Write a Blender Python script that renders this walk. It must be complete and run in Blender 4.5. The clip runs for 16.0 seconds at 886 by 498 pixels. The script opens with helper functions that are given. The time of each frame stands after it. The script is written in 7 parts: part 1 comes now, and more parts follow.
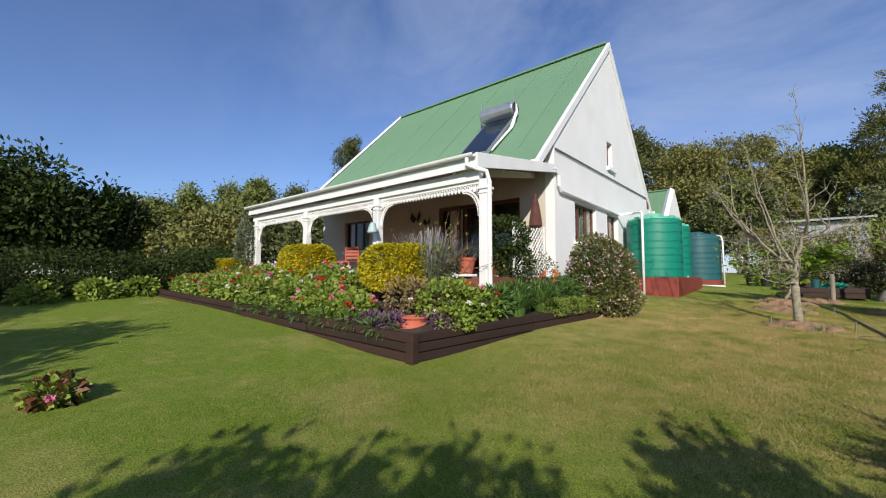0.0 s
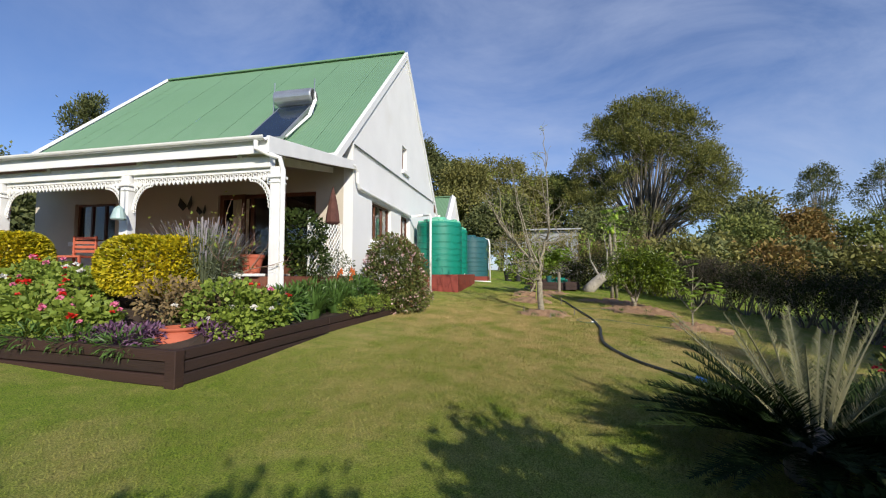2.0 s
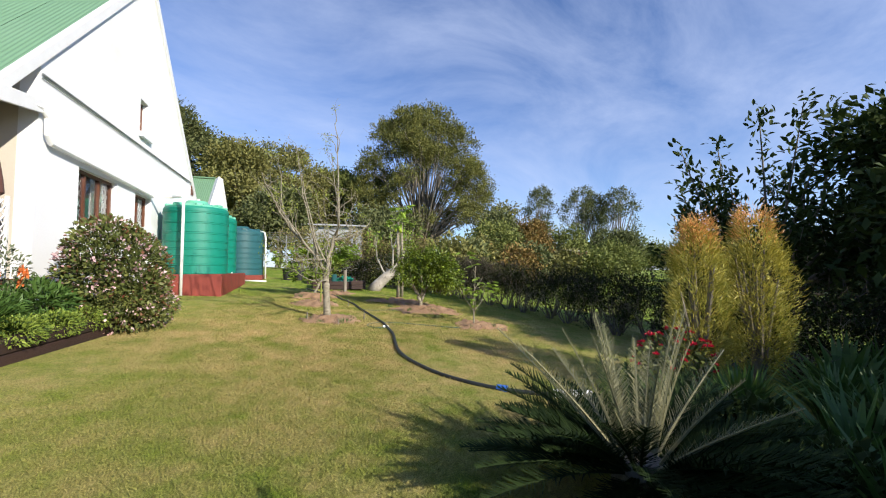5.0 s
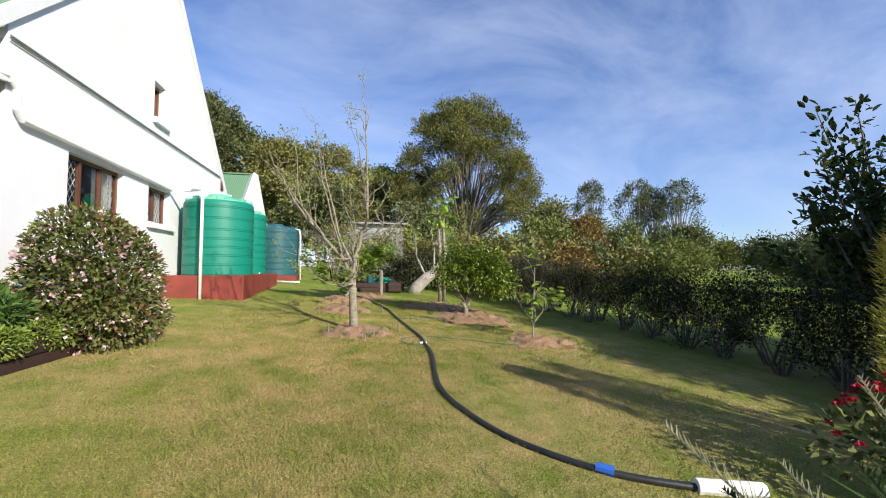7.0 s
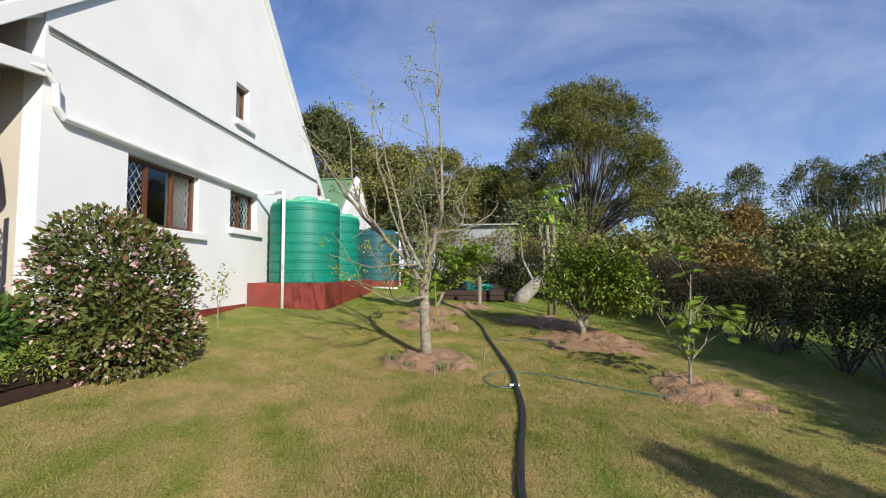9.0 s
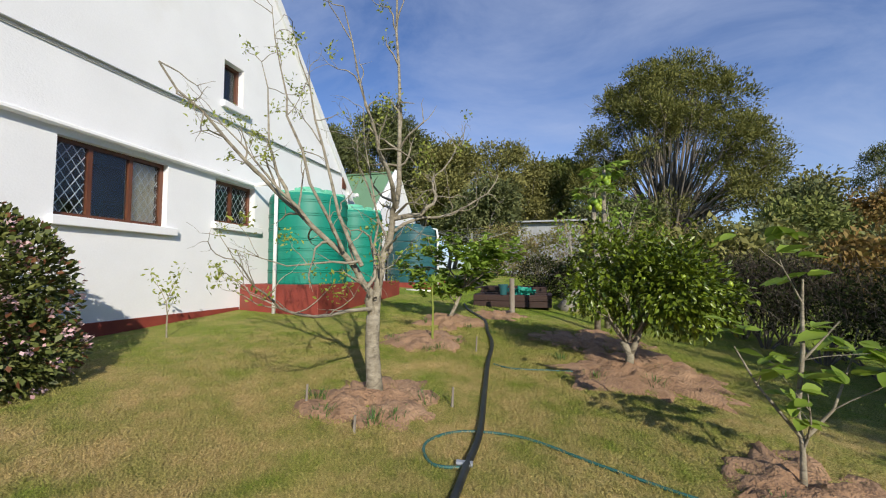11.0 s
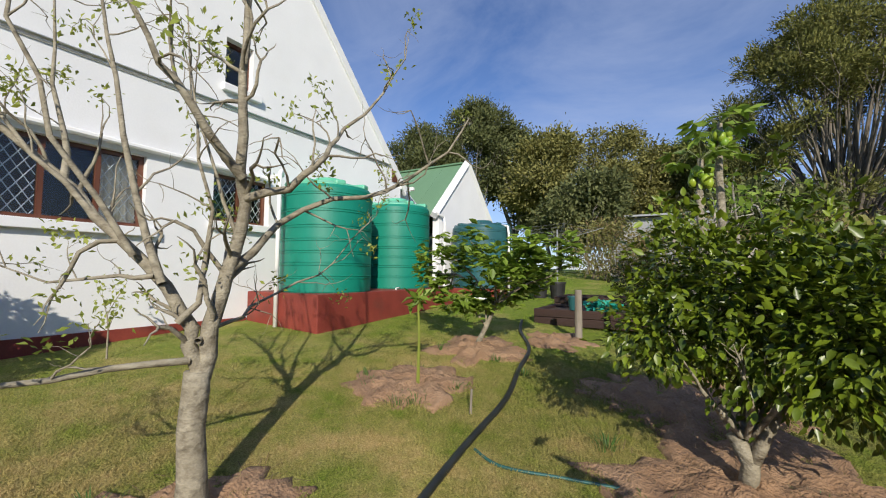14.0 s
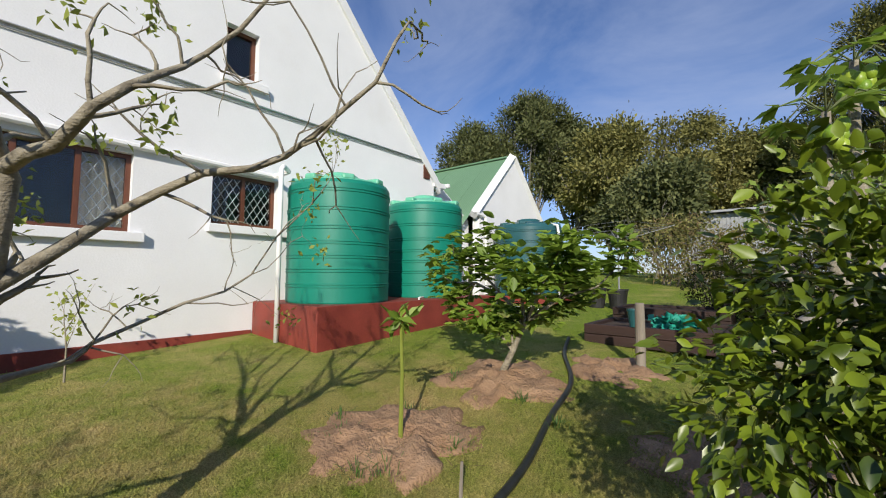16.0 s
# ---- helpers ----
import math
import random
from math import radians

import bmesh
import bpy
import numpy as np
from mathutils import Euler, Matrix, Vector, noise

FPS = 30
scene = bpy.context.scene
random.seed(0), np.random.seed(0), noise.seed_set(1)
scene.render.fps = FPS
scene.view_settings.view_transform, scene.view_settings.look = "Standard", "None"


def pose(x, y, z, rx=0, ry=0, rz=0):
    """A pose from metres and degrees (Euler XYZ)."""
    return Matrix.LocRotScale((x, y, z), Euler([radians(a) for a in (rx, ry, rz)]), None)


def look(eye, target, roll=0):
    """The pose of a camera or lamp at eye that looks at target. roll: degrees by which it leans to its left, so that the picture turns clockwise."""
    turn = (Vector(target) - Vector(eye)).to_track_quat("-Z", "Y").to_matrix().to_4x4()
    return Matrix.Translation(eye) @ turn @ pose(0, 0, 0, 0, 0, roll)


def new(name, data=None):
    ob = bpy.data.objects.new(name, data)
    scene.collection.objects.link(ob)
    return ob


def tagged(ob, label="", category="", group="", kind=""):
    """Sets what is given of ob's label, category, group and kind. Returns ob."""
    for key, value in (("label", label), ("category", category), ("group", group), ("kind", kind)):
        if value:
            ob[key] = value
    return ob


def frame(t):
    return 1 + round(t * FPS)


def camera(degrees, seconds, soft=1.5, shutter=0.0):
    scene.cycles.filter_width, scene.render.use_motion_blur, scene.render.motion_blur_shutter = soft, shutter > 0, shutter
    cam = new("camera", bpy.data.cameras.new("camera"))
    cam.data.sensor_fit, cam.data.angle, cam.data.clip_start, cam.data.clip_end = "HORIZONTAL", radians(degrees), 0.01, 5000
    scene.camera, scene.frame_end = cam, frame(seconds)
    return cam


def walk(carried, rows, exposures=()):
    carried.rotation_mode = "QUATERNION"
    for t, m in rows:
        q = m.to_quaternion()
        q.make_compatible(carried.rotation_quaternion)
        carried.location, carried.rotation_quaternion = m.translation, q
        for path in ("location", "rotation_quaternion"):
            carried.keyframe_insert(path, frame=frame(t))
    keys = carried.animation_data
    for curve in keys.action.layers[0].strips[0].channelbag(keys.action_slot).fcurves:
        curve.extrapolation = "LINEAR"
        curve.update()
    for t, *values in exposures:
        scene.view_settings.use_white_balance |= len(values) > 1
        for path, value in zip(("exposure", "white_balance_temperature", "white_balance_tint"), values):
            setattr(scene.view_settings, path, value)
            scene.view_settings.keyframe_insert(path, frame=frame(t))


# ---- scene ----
cam = camera(94.9, 16.0, soft=1.1)
PATH = [
    (0, (0.168, -0.202, 1.391), (-1.127, 1.315, 1.53), 0.2),
    (0.5, (0.102, -0.158, 1.398), (-0.971, 1.524, 1.538), 0.3),
    (1, (0.031, -0.143, 1.415), (-0.83, 1.656, 1.556), 0.3),
    (1.5, (0.003, -0.099, 1.432), (-0.655, 1.784, 1.568), -0.0),
    (2, (-0.005, 0.015, 1.437), (-0.42, 1.968, 1.56), -0.1),
    (2.5, (-0.033, 0.158, 1.455), (-0.22, 2.146, 1.57), -0.2),
    (3, (-0.057, 0.291, 1.485), (-0.013, 2.287, 1.605), -0.2),
    (3.5, (-0.093, 0.423, 1.493), (0.196, 2.399, 1.6), -0.0),
    (4, (-0.142, 0.607, 1.487), (0.391, 2.532, 1.594), 0.0),
    (4.2, (-0.15, 0.709, 1.486), (0.458, 2.611, 1.596), -0.0),
    (6.3, (0.138, 2.198, 1.578), (0.763, 4.095, 1.674), -0.1),
    (6.5, (0.193, 2.372, 1.578), (0.775, 4.283, 1.669), -0.2),
    (7, (0.27, 2.817, 1.567), (0.689, 4.77, 1.665), 0.0),
    (7.5, (0.319, 3.278, 1.582), (0.562, 5.261, 1.683), -0.1),
    (8, (0.481, 3.744, 1.597), (0.566, 5.74, 1.699), -0.3),
    (8.5, (0.652, 4.224, 1.62), (0.604, 6.221, 1.725), -0.3),
    (9, (0.878, 4.634, 1.638), (0.73, 6.625, 1.751), -0.3),
    (9.2, (0.989, 4.802, 1.639), (0.81, 6.791, 1.753), -0.4),
    (11.3, (1.978, 6.713, 1.639), (1.404, 8.626, 1.755), -0.1),
    (11.5, (2.055, 6.85, 1.639), (1.445, 8.751, 1.754), -0.2),
    (12, (2.239, 7.24, 1.659), (1.558, 9.117, 1.775), -0.1),
    (12.5, (2.351, 7.678, 1.662), (1.569, 9.515, 1.782), 0.1),
    (13, (2.444, 8.08, 1.69), (1.579, 9.88, 1.808), 0.2),
    (13.5, (2.5, 8.453, 1.732), (1.553, 10.21, 1.855), 0.5),
    (14, (2.449, 8.829, 1.77), (1.428, 10.546, 1.885), 0.5),
    (14.5, (2.392, 9.192, 1.782), (1.318, 10.875, 1.901), 0.5),
    (15, (2.375, 9.512, 1.814), (1.252, 11.163, 1.938), 0.3),
    (15.5, (2.317, 9.797, 1.811), (1.139, 11.408, 1.934), 0.4),
    (16, (2.273, 10.078, 1.831), (1.016, 11.627, 1.961), 0.3),
]
walk(cam, [(t, look(eye, target, roll)) for t, eye, target, roll in PATH],
     exposures=[(0.0, -0.10), (2.0, -0.05), (3.0, 0.03), (4.0, 0.32), (6.5, 0.38), (7.5, 0.26), (9.0, 0.05), (12.0, -0.07), (16.0, -0.14)])

# ---- light ----
SUN_EL, SUN_AZ = radians(26.5), radians(146.5)
world = bpy.data.worlds.new("sky")
scene.world = world
world.use_nodes = True
wn, wl = world.node_tree.nodes, world.node_tree.links
wn.clear()
sky = wn.new("ShaderNodeTexSky")
sky.sky_type, sky.sun_disc = "NISHITA", False
sky.sun_elevation, sky.sun_rotation = SUN_EL, SUN_AZ
sky.air_density, sky.dust_density, sky.ozone_density = 1.0, 0.3, 3.2
# thin streaks of high cloud
tc = wn.new("ShaderNodeTexCoord")
mp = wn.new("ShaderNodeMapping")
mp.inputs["Rotation"].default_value = (0.5, 0.35, 0.9)
mp.inputs["Scale"].default_value = (0.9, 3.2, 3.0)
cn = wn.new("ShaderNodeTexNoise")
cn.inputs["Scale"].default_value, cn.inputs["Detail"].default_value = 1.5, 7
cn.inputs["Roughness"].default_value, cn.inputs["Distortion"].default_value = 0.62, 0.5
cr = wn.new("ShaderNodeMapRange")
cr.inputs["From Min"].default_value, cr.inputs["From Max"].default_value = 0.33, 0.86
cr.inputs["To Max"].default_value = 0.78
mx = wn.new("ShaderNodeMix")
mx.data_type = "RGBA"
mx.inputs["B"].default_value = (4.9, 5.7, 7.8, 1)
bg = wn.new("ShaderNodeBackground")
bg.inputs["Strength"].default_value = 0.110
wo = wn.new("ShaderNodeOutputWorld")
wl.new(tc.outputs["Generated"], mp.inputs["Vector"])
wl.new(mp.outputs["Vector"], cn.inputs["Vector"])
wl.new(cn.outputs["Fac"], cr.inputs["Value"])
# the cloud thins out towards the west
side = wn.new("ShaderNodeVectorMath")
side.operation = "DOT_PRODUCT"
side.inputs[1].default_value = (0.62, 0.74, 0.25)
wl.new(tc.outputs["Generated"], side.inputs[0])
thin_out = wn.new("ShaderNodeMapRange")
thin_out.interpolation_type = "SMOOTHSTEP"
thin_out.inputs["From Min"].default_value, thin_out.inputs["From Max"].default_value = -0.35, 0.75
thin_out.inputs["To Min"].default_value, thin_out.inputs["To Max"].default_value = 0.12, 1.0
wl.new(side.outputs["Value"], thin_out.inputs["Value"])
veil = wn.new("ShaderNodeMath")
veil.operation = "MULTIPLY"
wl.new(cr.outputs["Result"], veil.inputs[0])
wl.new(thin_out.outputs["Result"], veil.inputs[1])
wl.new(veil.outputs[0], mx.inputs["Factor"])
tint = wn.new("ShaderNodeMix")
tint.data_type, tint.blend_type = "RGBA", "MULTIPLY"
tint.inputs["Factor"].default_value = 1.0
tint.inputs["B"].default_value = (0.96, 1.04, 1.32, 1)
wl.new(sky.outputs["Color"], tint.inputs["A"])
wl.new(tint.outputs["Result"], mx.inputs["A"])
wl.new(mx.outputs["Result"], bg.inputs["Color"])
wl.new(bg.outputs["Background"], wo.inputs["Surface"])
sun = new("sun", bpy.data.lights.new("sun", "SUN"))
sun.data.energy, sun.data.angle, sun.data.color = 5.5, radians(0.55), (1.0, 0.92, 0.79)
sun_way = Vector((math.sin(SUN_AZ) * math.cos(SUN_EL), math.cos(SUN_AZ) * math.cos(SUN_EL), math.sin(SUN_EL)))
sun.matrix_world = look(sun_way * 60, (0, 0, 0))

# ---- materials ----
def material(name, a, b, rough=0.6, scale=6.0, fine=60.0, bump=0.15, metal=0.0, spec=0.5, dirt=None, stretch=(1, 1, 1), island=0.0, through_light=0.0, rand=0.0, dist=0.02):
    """Two colours mixed by a coarse and a fine noise, with a bump of the fine one."""
    m = bpy.data.materials.new(name)
    m.use_nodes = True
    n, l = m.node_tree.nodes, m.node_tree.links
    p = n["Principled BSDF"]
    co = n.new("ShaderNodeTexCoord")
    mpn = n.new("ShaderNodeMapping")
    mpn.inputs["Scale"].default_value = stretch
    l.new(co.outputs["Object"], mpn.inputs["Vector"])
    n1, n2 = n.new("ShaderNodeTexNoise"), n.new("ShaderNodeTexNoise")
    n1.inputs["Scale"].default_value, n1.inputs["Detail"].default_value = scale, 4
    n2.inputs["Scale"].default_value, n2.inputs["Detail"].default_value = fine, 3
    l.new(mpn.outputs["Vector"], n1.inputs["Vector"])
    l.new(mpn.outputs["Vector"], n2.inputs["Vector"])
    add = n.new("ShaderNodeMath")
    add.operation = "MULTIPLY_ADD"
    l.new(n2.outputs["Fac"], add.inputs[0])
    add.inputs[1].default_value = 0.4
    l.new(n1.outputs["Fac"], add.inputs[2])
    mr = n.new("ShaderNodeMapRange")
    mr.inputs["From Min"].default_value, mr.inputs["From Max"].default_value = 0.45, 0.95
    l.new(add.outputs[0], mr.inputs["Value"])
    fac = mr.outputs["Result"]
    if island or rand:
        src = n.new("ShaderNodeNewGeometry").outputs["Random Per Island"] if island else n.new("ShaderNodeObjectInfo").outputs["Random"]
        mm = n.new("ShaderNodeMix")
        mm.inputs["Factor"].default_value = island or rand
        l.new(fac, mm.inputs["A"])
        l.new(src, mm.inputs["B"])
        fac = mm.outputs["Result"]
    mix = n.new("ShaderNodeMix")
    mix.data_type = "RGBA"
    mix.inputs["A"].default_value, mix.inputs["B"].default_value = (*a, 1), (*b, 1)
    l.new(fac, mix.inputs["Factor"])
    colour = mix.outputs["Result"]
    if dirt:
        n3 = n.new("ShaderNodeTexNoise")
        n3.inputs["Scale"].default_value, n3.inputs["Detail"].default_value = dirt[1], 6
        l.new(mpn.outputs["Vector"], n3.inputs["Vector"])
        r3 = n.new("ShaderNodeMapRange")
        r3.inputs["From Min"].default_value, r3.inputs["From Max"].default_value = dirt[2], dirt[2] + 0.18
        r3.inputs["To Max"].default_value = dirt[3]
        l.new(n3.outputs["Fac"], r3.inputs["Value"])
        dm = n.new("ShaderNodeMix")
        dm.data_type = "RGBA"
        dm.inputs["B"].default_value = (*dirt[0], 1)
        l.new(r3.outputs["Result"], dm.inputs["Factor"])
        l.new(colour, dm.inputs["A"])
        colour = dm.outputs["Result"]
    l.new(colour, p.inputs["Base Color"])
    p.inputs["Roughness"].default_value, p.inputs["Metallic"].default_value = rough, metal
    p.inputs["Specular IOR Level"].default_value = spec
    if bump:
        bp = n.new("ShaderNodeBump")
        bp.inputs["Strength"].default_value, bp.inputs["Distance"].default_value = bump, dist
        l.new(add.outputs[0], bp.inputs["Height"])
        l.new(bp.outputs["Normal"], p.inputs["Normal"])
    if through_light:
        tr = n.new("ShaderNodeBsdfTranslucent")
        l.new(colour, tr.inputs["Color"])
        ms = n.new("ShaderNodeMixShader")
        ms.inputs["Fac"].default_value = through_light
        l.new(p.outputs["BSDF"], ms.inputs[1])
        l.new(tr.outputs["BSDF"], ms.inputs[2])
        l.new(ms.outputs["Shader"], n["Material Output"].inputs["Surface"])
    return m


def leaf_material(name, a, b, rough=0.45, lit=0.3, spec=0.4):
    return material(name, a, b, rough=rough, scale=1.3, fine=14, bump=0, island=0.6, through_light=lit, spec=spec)


PLASTER = material("white plaster", (0.72, 0.725, 0.73), (0.79, 0.795, 0.80), 0.85, 1.1, 45, 0.25, dirt=((0.62, 0.60, 0.55), 0.9, 0.62, 0.35))
# cream wall paint, set darker than its own tone to imitate the verandah's shade
SHADEDCREAM = material("cream plaster darkened for verandah shade", (0.50, 0.45, 0.38), (0.58, 0.53, 0.45), 0.85, 1.1, 45, 0.2, dirt=((0.44, 0.38, 0.30), 0.9, 0.6, 0.35))
# unpainted beige-grey underside, with the shade under the roof mixed into its colour
SHADEDCEILING = material("unpainted ceiling sheet darkened for shade", (0.30, 0.28, 0.25), (0.38, 0.36, 0.32), 0.8, 2, 30, 0.1)
WHITE = material("white gloss paint", (0.70, 0.705, 0.70), (0.78, 0.785, 0.78), 0.45, 3, 80, 0.08, dirt=((0.55, 0.52, 0.46), 5, 0.66, 0.4))
TRIM = material("white painted wood", (0.72, 0.72, 0.69), (0.84, 0.84, 0.82), 0.55, 4, 90, 0.15, dirt=((0.5, 0.47, 0.4), 6, 0.6, 0.4))
ROOF = material("green painted sheet", (0.125, 0.235, 0.135), (0.150, 0.275, 0.160), 0.5, 0.5, 8, 0.05, dirt=((0.17, 0.28, 0.18), 0.7, 0.55, 0.5), rand=0.3)
REDBASE = material("red oxide paint", (0.165, 0.026, 0.018), (0.255, 0.046, 0.031), 0.6, 2.5, 40, 0.15, dirt=((0.12, 0.05, 0.035), 2.2, 0.58, 0.6))
TANK = material("green polyethylene", (0.002, 0.175, 0.118), (0.003, 0.205, 0.138), 0.45, 0.8, 30, 0.03, dirt=((0.04, 0.24, 0.17), 3, 0.62, 0.5), stretch=(1, 1, 0.35))
TANKTOP = material("pale green polyethylene", (0.10, 0.42, 0.27), (0.15, 0.48, 0.32), 0.4, 2, 30, 0.03)
TANKDARK = material("dark green polyethylene", (0.018, 0.085, 0.095), (0.025, 0.105, 0.115), 0.36, 1, 30, 0.03)
SLEEPER = material("dark creosoted timber", (0.008, 0.006, 0.005), (0.052, 0.022, 0.015), 0.7, 2.2, 40, 0.7, stretch=(0.25, 1, 4), rand=0.45, dirt=((0.11, 0.07, 0.05), 3, 0.62, 0.5))
WINDOWWOOD = material("varnished brown wood", (0.085, 0.028, 0.014), (0.15, 0.055, 0.026), 0.4, 6, 50, 0.2, stretch=(1, 1, 0.2))
SOIL = material("dry reddish soil", (0.225, 0.128, 0.070), (0.40, 0.255, 0.150), 0.95, 3.0, 50, 1.0, dirt=((0.15, 0.09, 0.055), 4, 0.58, 0.6), dist=0.05)
DARKSOIL = material("dark bed soil", (0.03, 0.02, 0.012), (0.07, 0.045, 0.03), 0.95, 5, 60, 1.0)
BARKPALE = material("pale smooth bark", (0.17, 0.145, 0.10), (0.37, 0.335, 0.25), 0.85, 11, 70, 0.8, stretch=(1, 1, 1.8), dirt=((0.10, 0.082, 0.055), 14, 0.53, 0.8))
BARKGREY = material("grey bark", (0.10, 0.085, 0.065), (0.24, 0.21, 0.17), 0.9, 5, 40, 0.8, stretch=(1, 1, 0.4))
BARKFAR = material("pale grey far bark", (0.16, 0.145, 0.12), (0.30, 0.28, 0.24), 0.9, 2, 10, 0.5)
TERRACOTTA = material("terracotta", (0.38, 0.085, 0.045), (0.48, 0.13, 0.07), 0.8, 5, 60, 0.2, dirt=((0.25, 0.13, 0.09), 6, 0.58, 0.6))
HOSE = material("black plastic hose", (0.012, 0.014, 0.013), (0.03, 0.033, 0.03), 0.42, 5, 40, 0.1)
THINHOSE = material("green garden hose", (0.015, 0.085, 0.075), (0.03, 0.12, 0.105), 0.45, 5, 40, 0.05)
PVC = material("white plastic pipe", (0.74, 0.74, 0.72), (0.82, 0.82, 0.80), 0.4, 4, 50, 0.03, dirt=((0.5, 0.46, 0.38), 4, 0.6, 0.4))
GREYWOOD = material("weathered grey wood", (0.16, 0.135, 0.105), (0.30, 0.265, 0.215), 0.85, 6, 60, 0.5, stretch=(1, 1, 0.2))
STEEL = material("dull galvanised steel", (0.42, 0.44, 0.46), (0.56, 0.58, 0.60), 0.38, 3, 30, 0.08, metal=0.75)
SHEDSHEET = material("grey-white shed sheet", (0.27, 0.285, 0.30), (0.36, 0.375, 0.39), 0.6, 1, 20, 0.1, dirt=((0.36, 0.33, 0.30), 1.5, 0.56, 0.5))
BLACKPLASTIC = material("black plastic", (0.012, 0.012, 0.012), (0.03, 0.03, 0.03), 0.5, 5, 30, 0.05)
CURTAIN = material("cream curtain", (0.62, 0.56, 0.42), (0.74, 0.68, 0.55), 0.9, 4, 50, 0.1)
# dark colour stands in for the low light inside the rooms
DARKROOM = material("room surfaces darkened to read unlit", (0.12, 0.10, 0.08), (0.17, 0.145, 0.12), 0.9, 2, 20, 0.05)
YELLOWBROWN = material("red brick floor", (0.15, 0.05, 0.03), (0.24, 0.085, 0.05), 0.7, 4, 30, 0.3)


def glass_material(name, tint=(1, 1, 1)):
    m = bpy.data.materials.new(name)
    m.use_nodes = True
    p = m.node_tree.nodes["Principled BSDF"]
    p.inputs["Base Color"].default_value = (*tint, 1)
    p.inputs["Transmission Weight"].default_value = 1.0
    p.inputs["Roughness"].default_value, p.inputs["IOR"].default_value = 0.02, 1.45
    return m


GLASS = glass_material("window glass", (0.86, 0.9, 0.9))


def lawn_material():
    m = bpy.data.materials.new("mown lawn")
    m.use_nodes = True
    n, l = m.node_tree.nodes, m.node_tree.links
    p = n["Principled BSDF"]
    co = n.new("ShaderNodeTexCoord")

    def tex(scale, detail=4, rough=0.55):
        t = n.new("ShaderNodeTexNoise")
        t.inputs["Scale"].default_value, t.inputs["Detail"].default_value, t.inputs["Roughness"].default_value = scale, detail, rough
        l.new(co.outputs["Object"], t.inputs["Vector"])
        return t.outputs["Fac"]

    def ranged(src, lo, hi, top=1.0):
        r = n.new("ShaderNodeMapRange")
        r.inputs["From Min"].default_value, r.inputs["From Max"].default_value, r.inputs["To Max"].default_value = lo, hi, top
        l.new(src, r.inputs["Value"])
        return r.outputs["Result"]

    def mixed(f, a, b):
        x = n.new("ShaderNodeMix")
        x.data_type = "RGBA"
        l.new(f, x.inputs["Factor"])
        for s, v in (("A", a), ("B", b)):
            if isinstance(v, tuple):
                x.inputs[s].default_value = (*v, 1)
            else:
                l.new(v, x.inputs[s])
        return x.outputs["Result"]

    fine = tex(85, 3, 0.7)
    green = mixed(ranged(fine, 0.36, 0.64), (0.066, 0.128, 0.009), (0.26, 0.355, 0.034))
    dry = mixed(ranged(fine, 0.36, 0.64), (0.34, 0.25, 0.09), (0.70, 0.52, 0.24))
    patch = ranged(tex(0.75, 6, 0.68), 0.50, 0.80, 0.62)
    small = ranged(tex(5.0, 5, 0.7), 0.45, 0.75, 0.75)
    both = n.new("ShaderNodeMath")
    both.operation = "MULTIPLY_ADD"
    l.new(small, both.inputs[0])
    both.inputs[1].default_value = 0.3
    l.new(patch, both.inputs[2])
    both.use_clamp = True
    # the middle of the lawn, where people walk, is worn and dry
    far = n.new("ShaderNodeVectorMath")
    far.operation = "DISTANCE"
    l.new(co.outputs["Object"], far.inputs[0])
    far.inputs[1].default_value = (0.9, 8.6, 0.4)
    worn = n.new("ShaderNodeMapRange")
    worn.interpolation_type = "SMOOTHSTEP"
    worn.inputs["From Min"].default_value, worn.inputs["From Max"].default_value = 1.5, 8.5
    worn.inputs["To Min"].default_value, worn.inputs["To Max"].default_value = 0.78, 0.0
    l.new(far.outputs["Value"], worn.inputs["Value"])
    rough_edge = n.new("ShaderNodeMath")
    rough_edge.operation = "MULTIPLY"
    l.new(worn.outputs["Result"], rough_edge.inputs[0])
    l.new(ranged(tex(2.2, 6, 0.7), 0.3, 0.62), rough_edge.inputs[1])
    total = n.new("ShaderNodeMath")
    total.use_clamp = True
    l.new(both.outputs[0], total.inputs[0])
    l.new(rough_edge.outputs[0], total.inputs[1])
    l.new(mixed(total.outputs[0], green, dry), p.inputs["Base Color"])
    p.inputs["Roughness"].default_value = 0.85
    p.inputs["Specular IOR Level"].default_value = 0.2
    b = n.new("ShaderNodeBump")
    b.inputs["Strength"].default_value, b.inputs["Distance"].default_value = 0.9, 0.03
    l.new(fine, b.inputs["Height"])
    l.new(b.outputs["Normal"], p.inputs["Normal"])
    return m


LAWN = lawn_material()

# ---- building blocks ----
rng = np.random.default_rng(7)


def gz(x, y):
    """Height of the ground: it rises gently towards the house and the back, and dips at the corner of the raised bed."""
    dip = 0.12 * np.exp(-((np.asarray(x) + 3.5) ** 2 + (np.asarray(y) - 3.3) ** 2) / 4.5)
    return -0.0583 * np.clip(x, -16, 12) + 0.0522 * np.clip(y, -10, 30) - dip


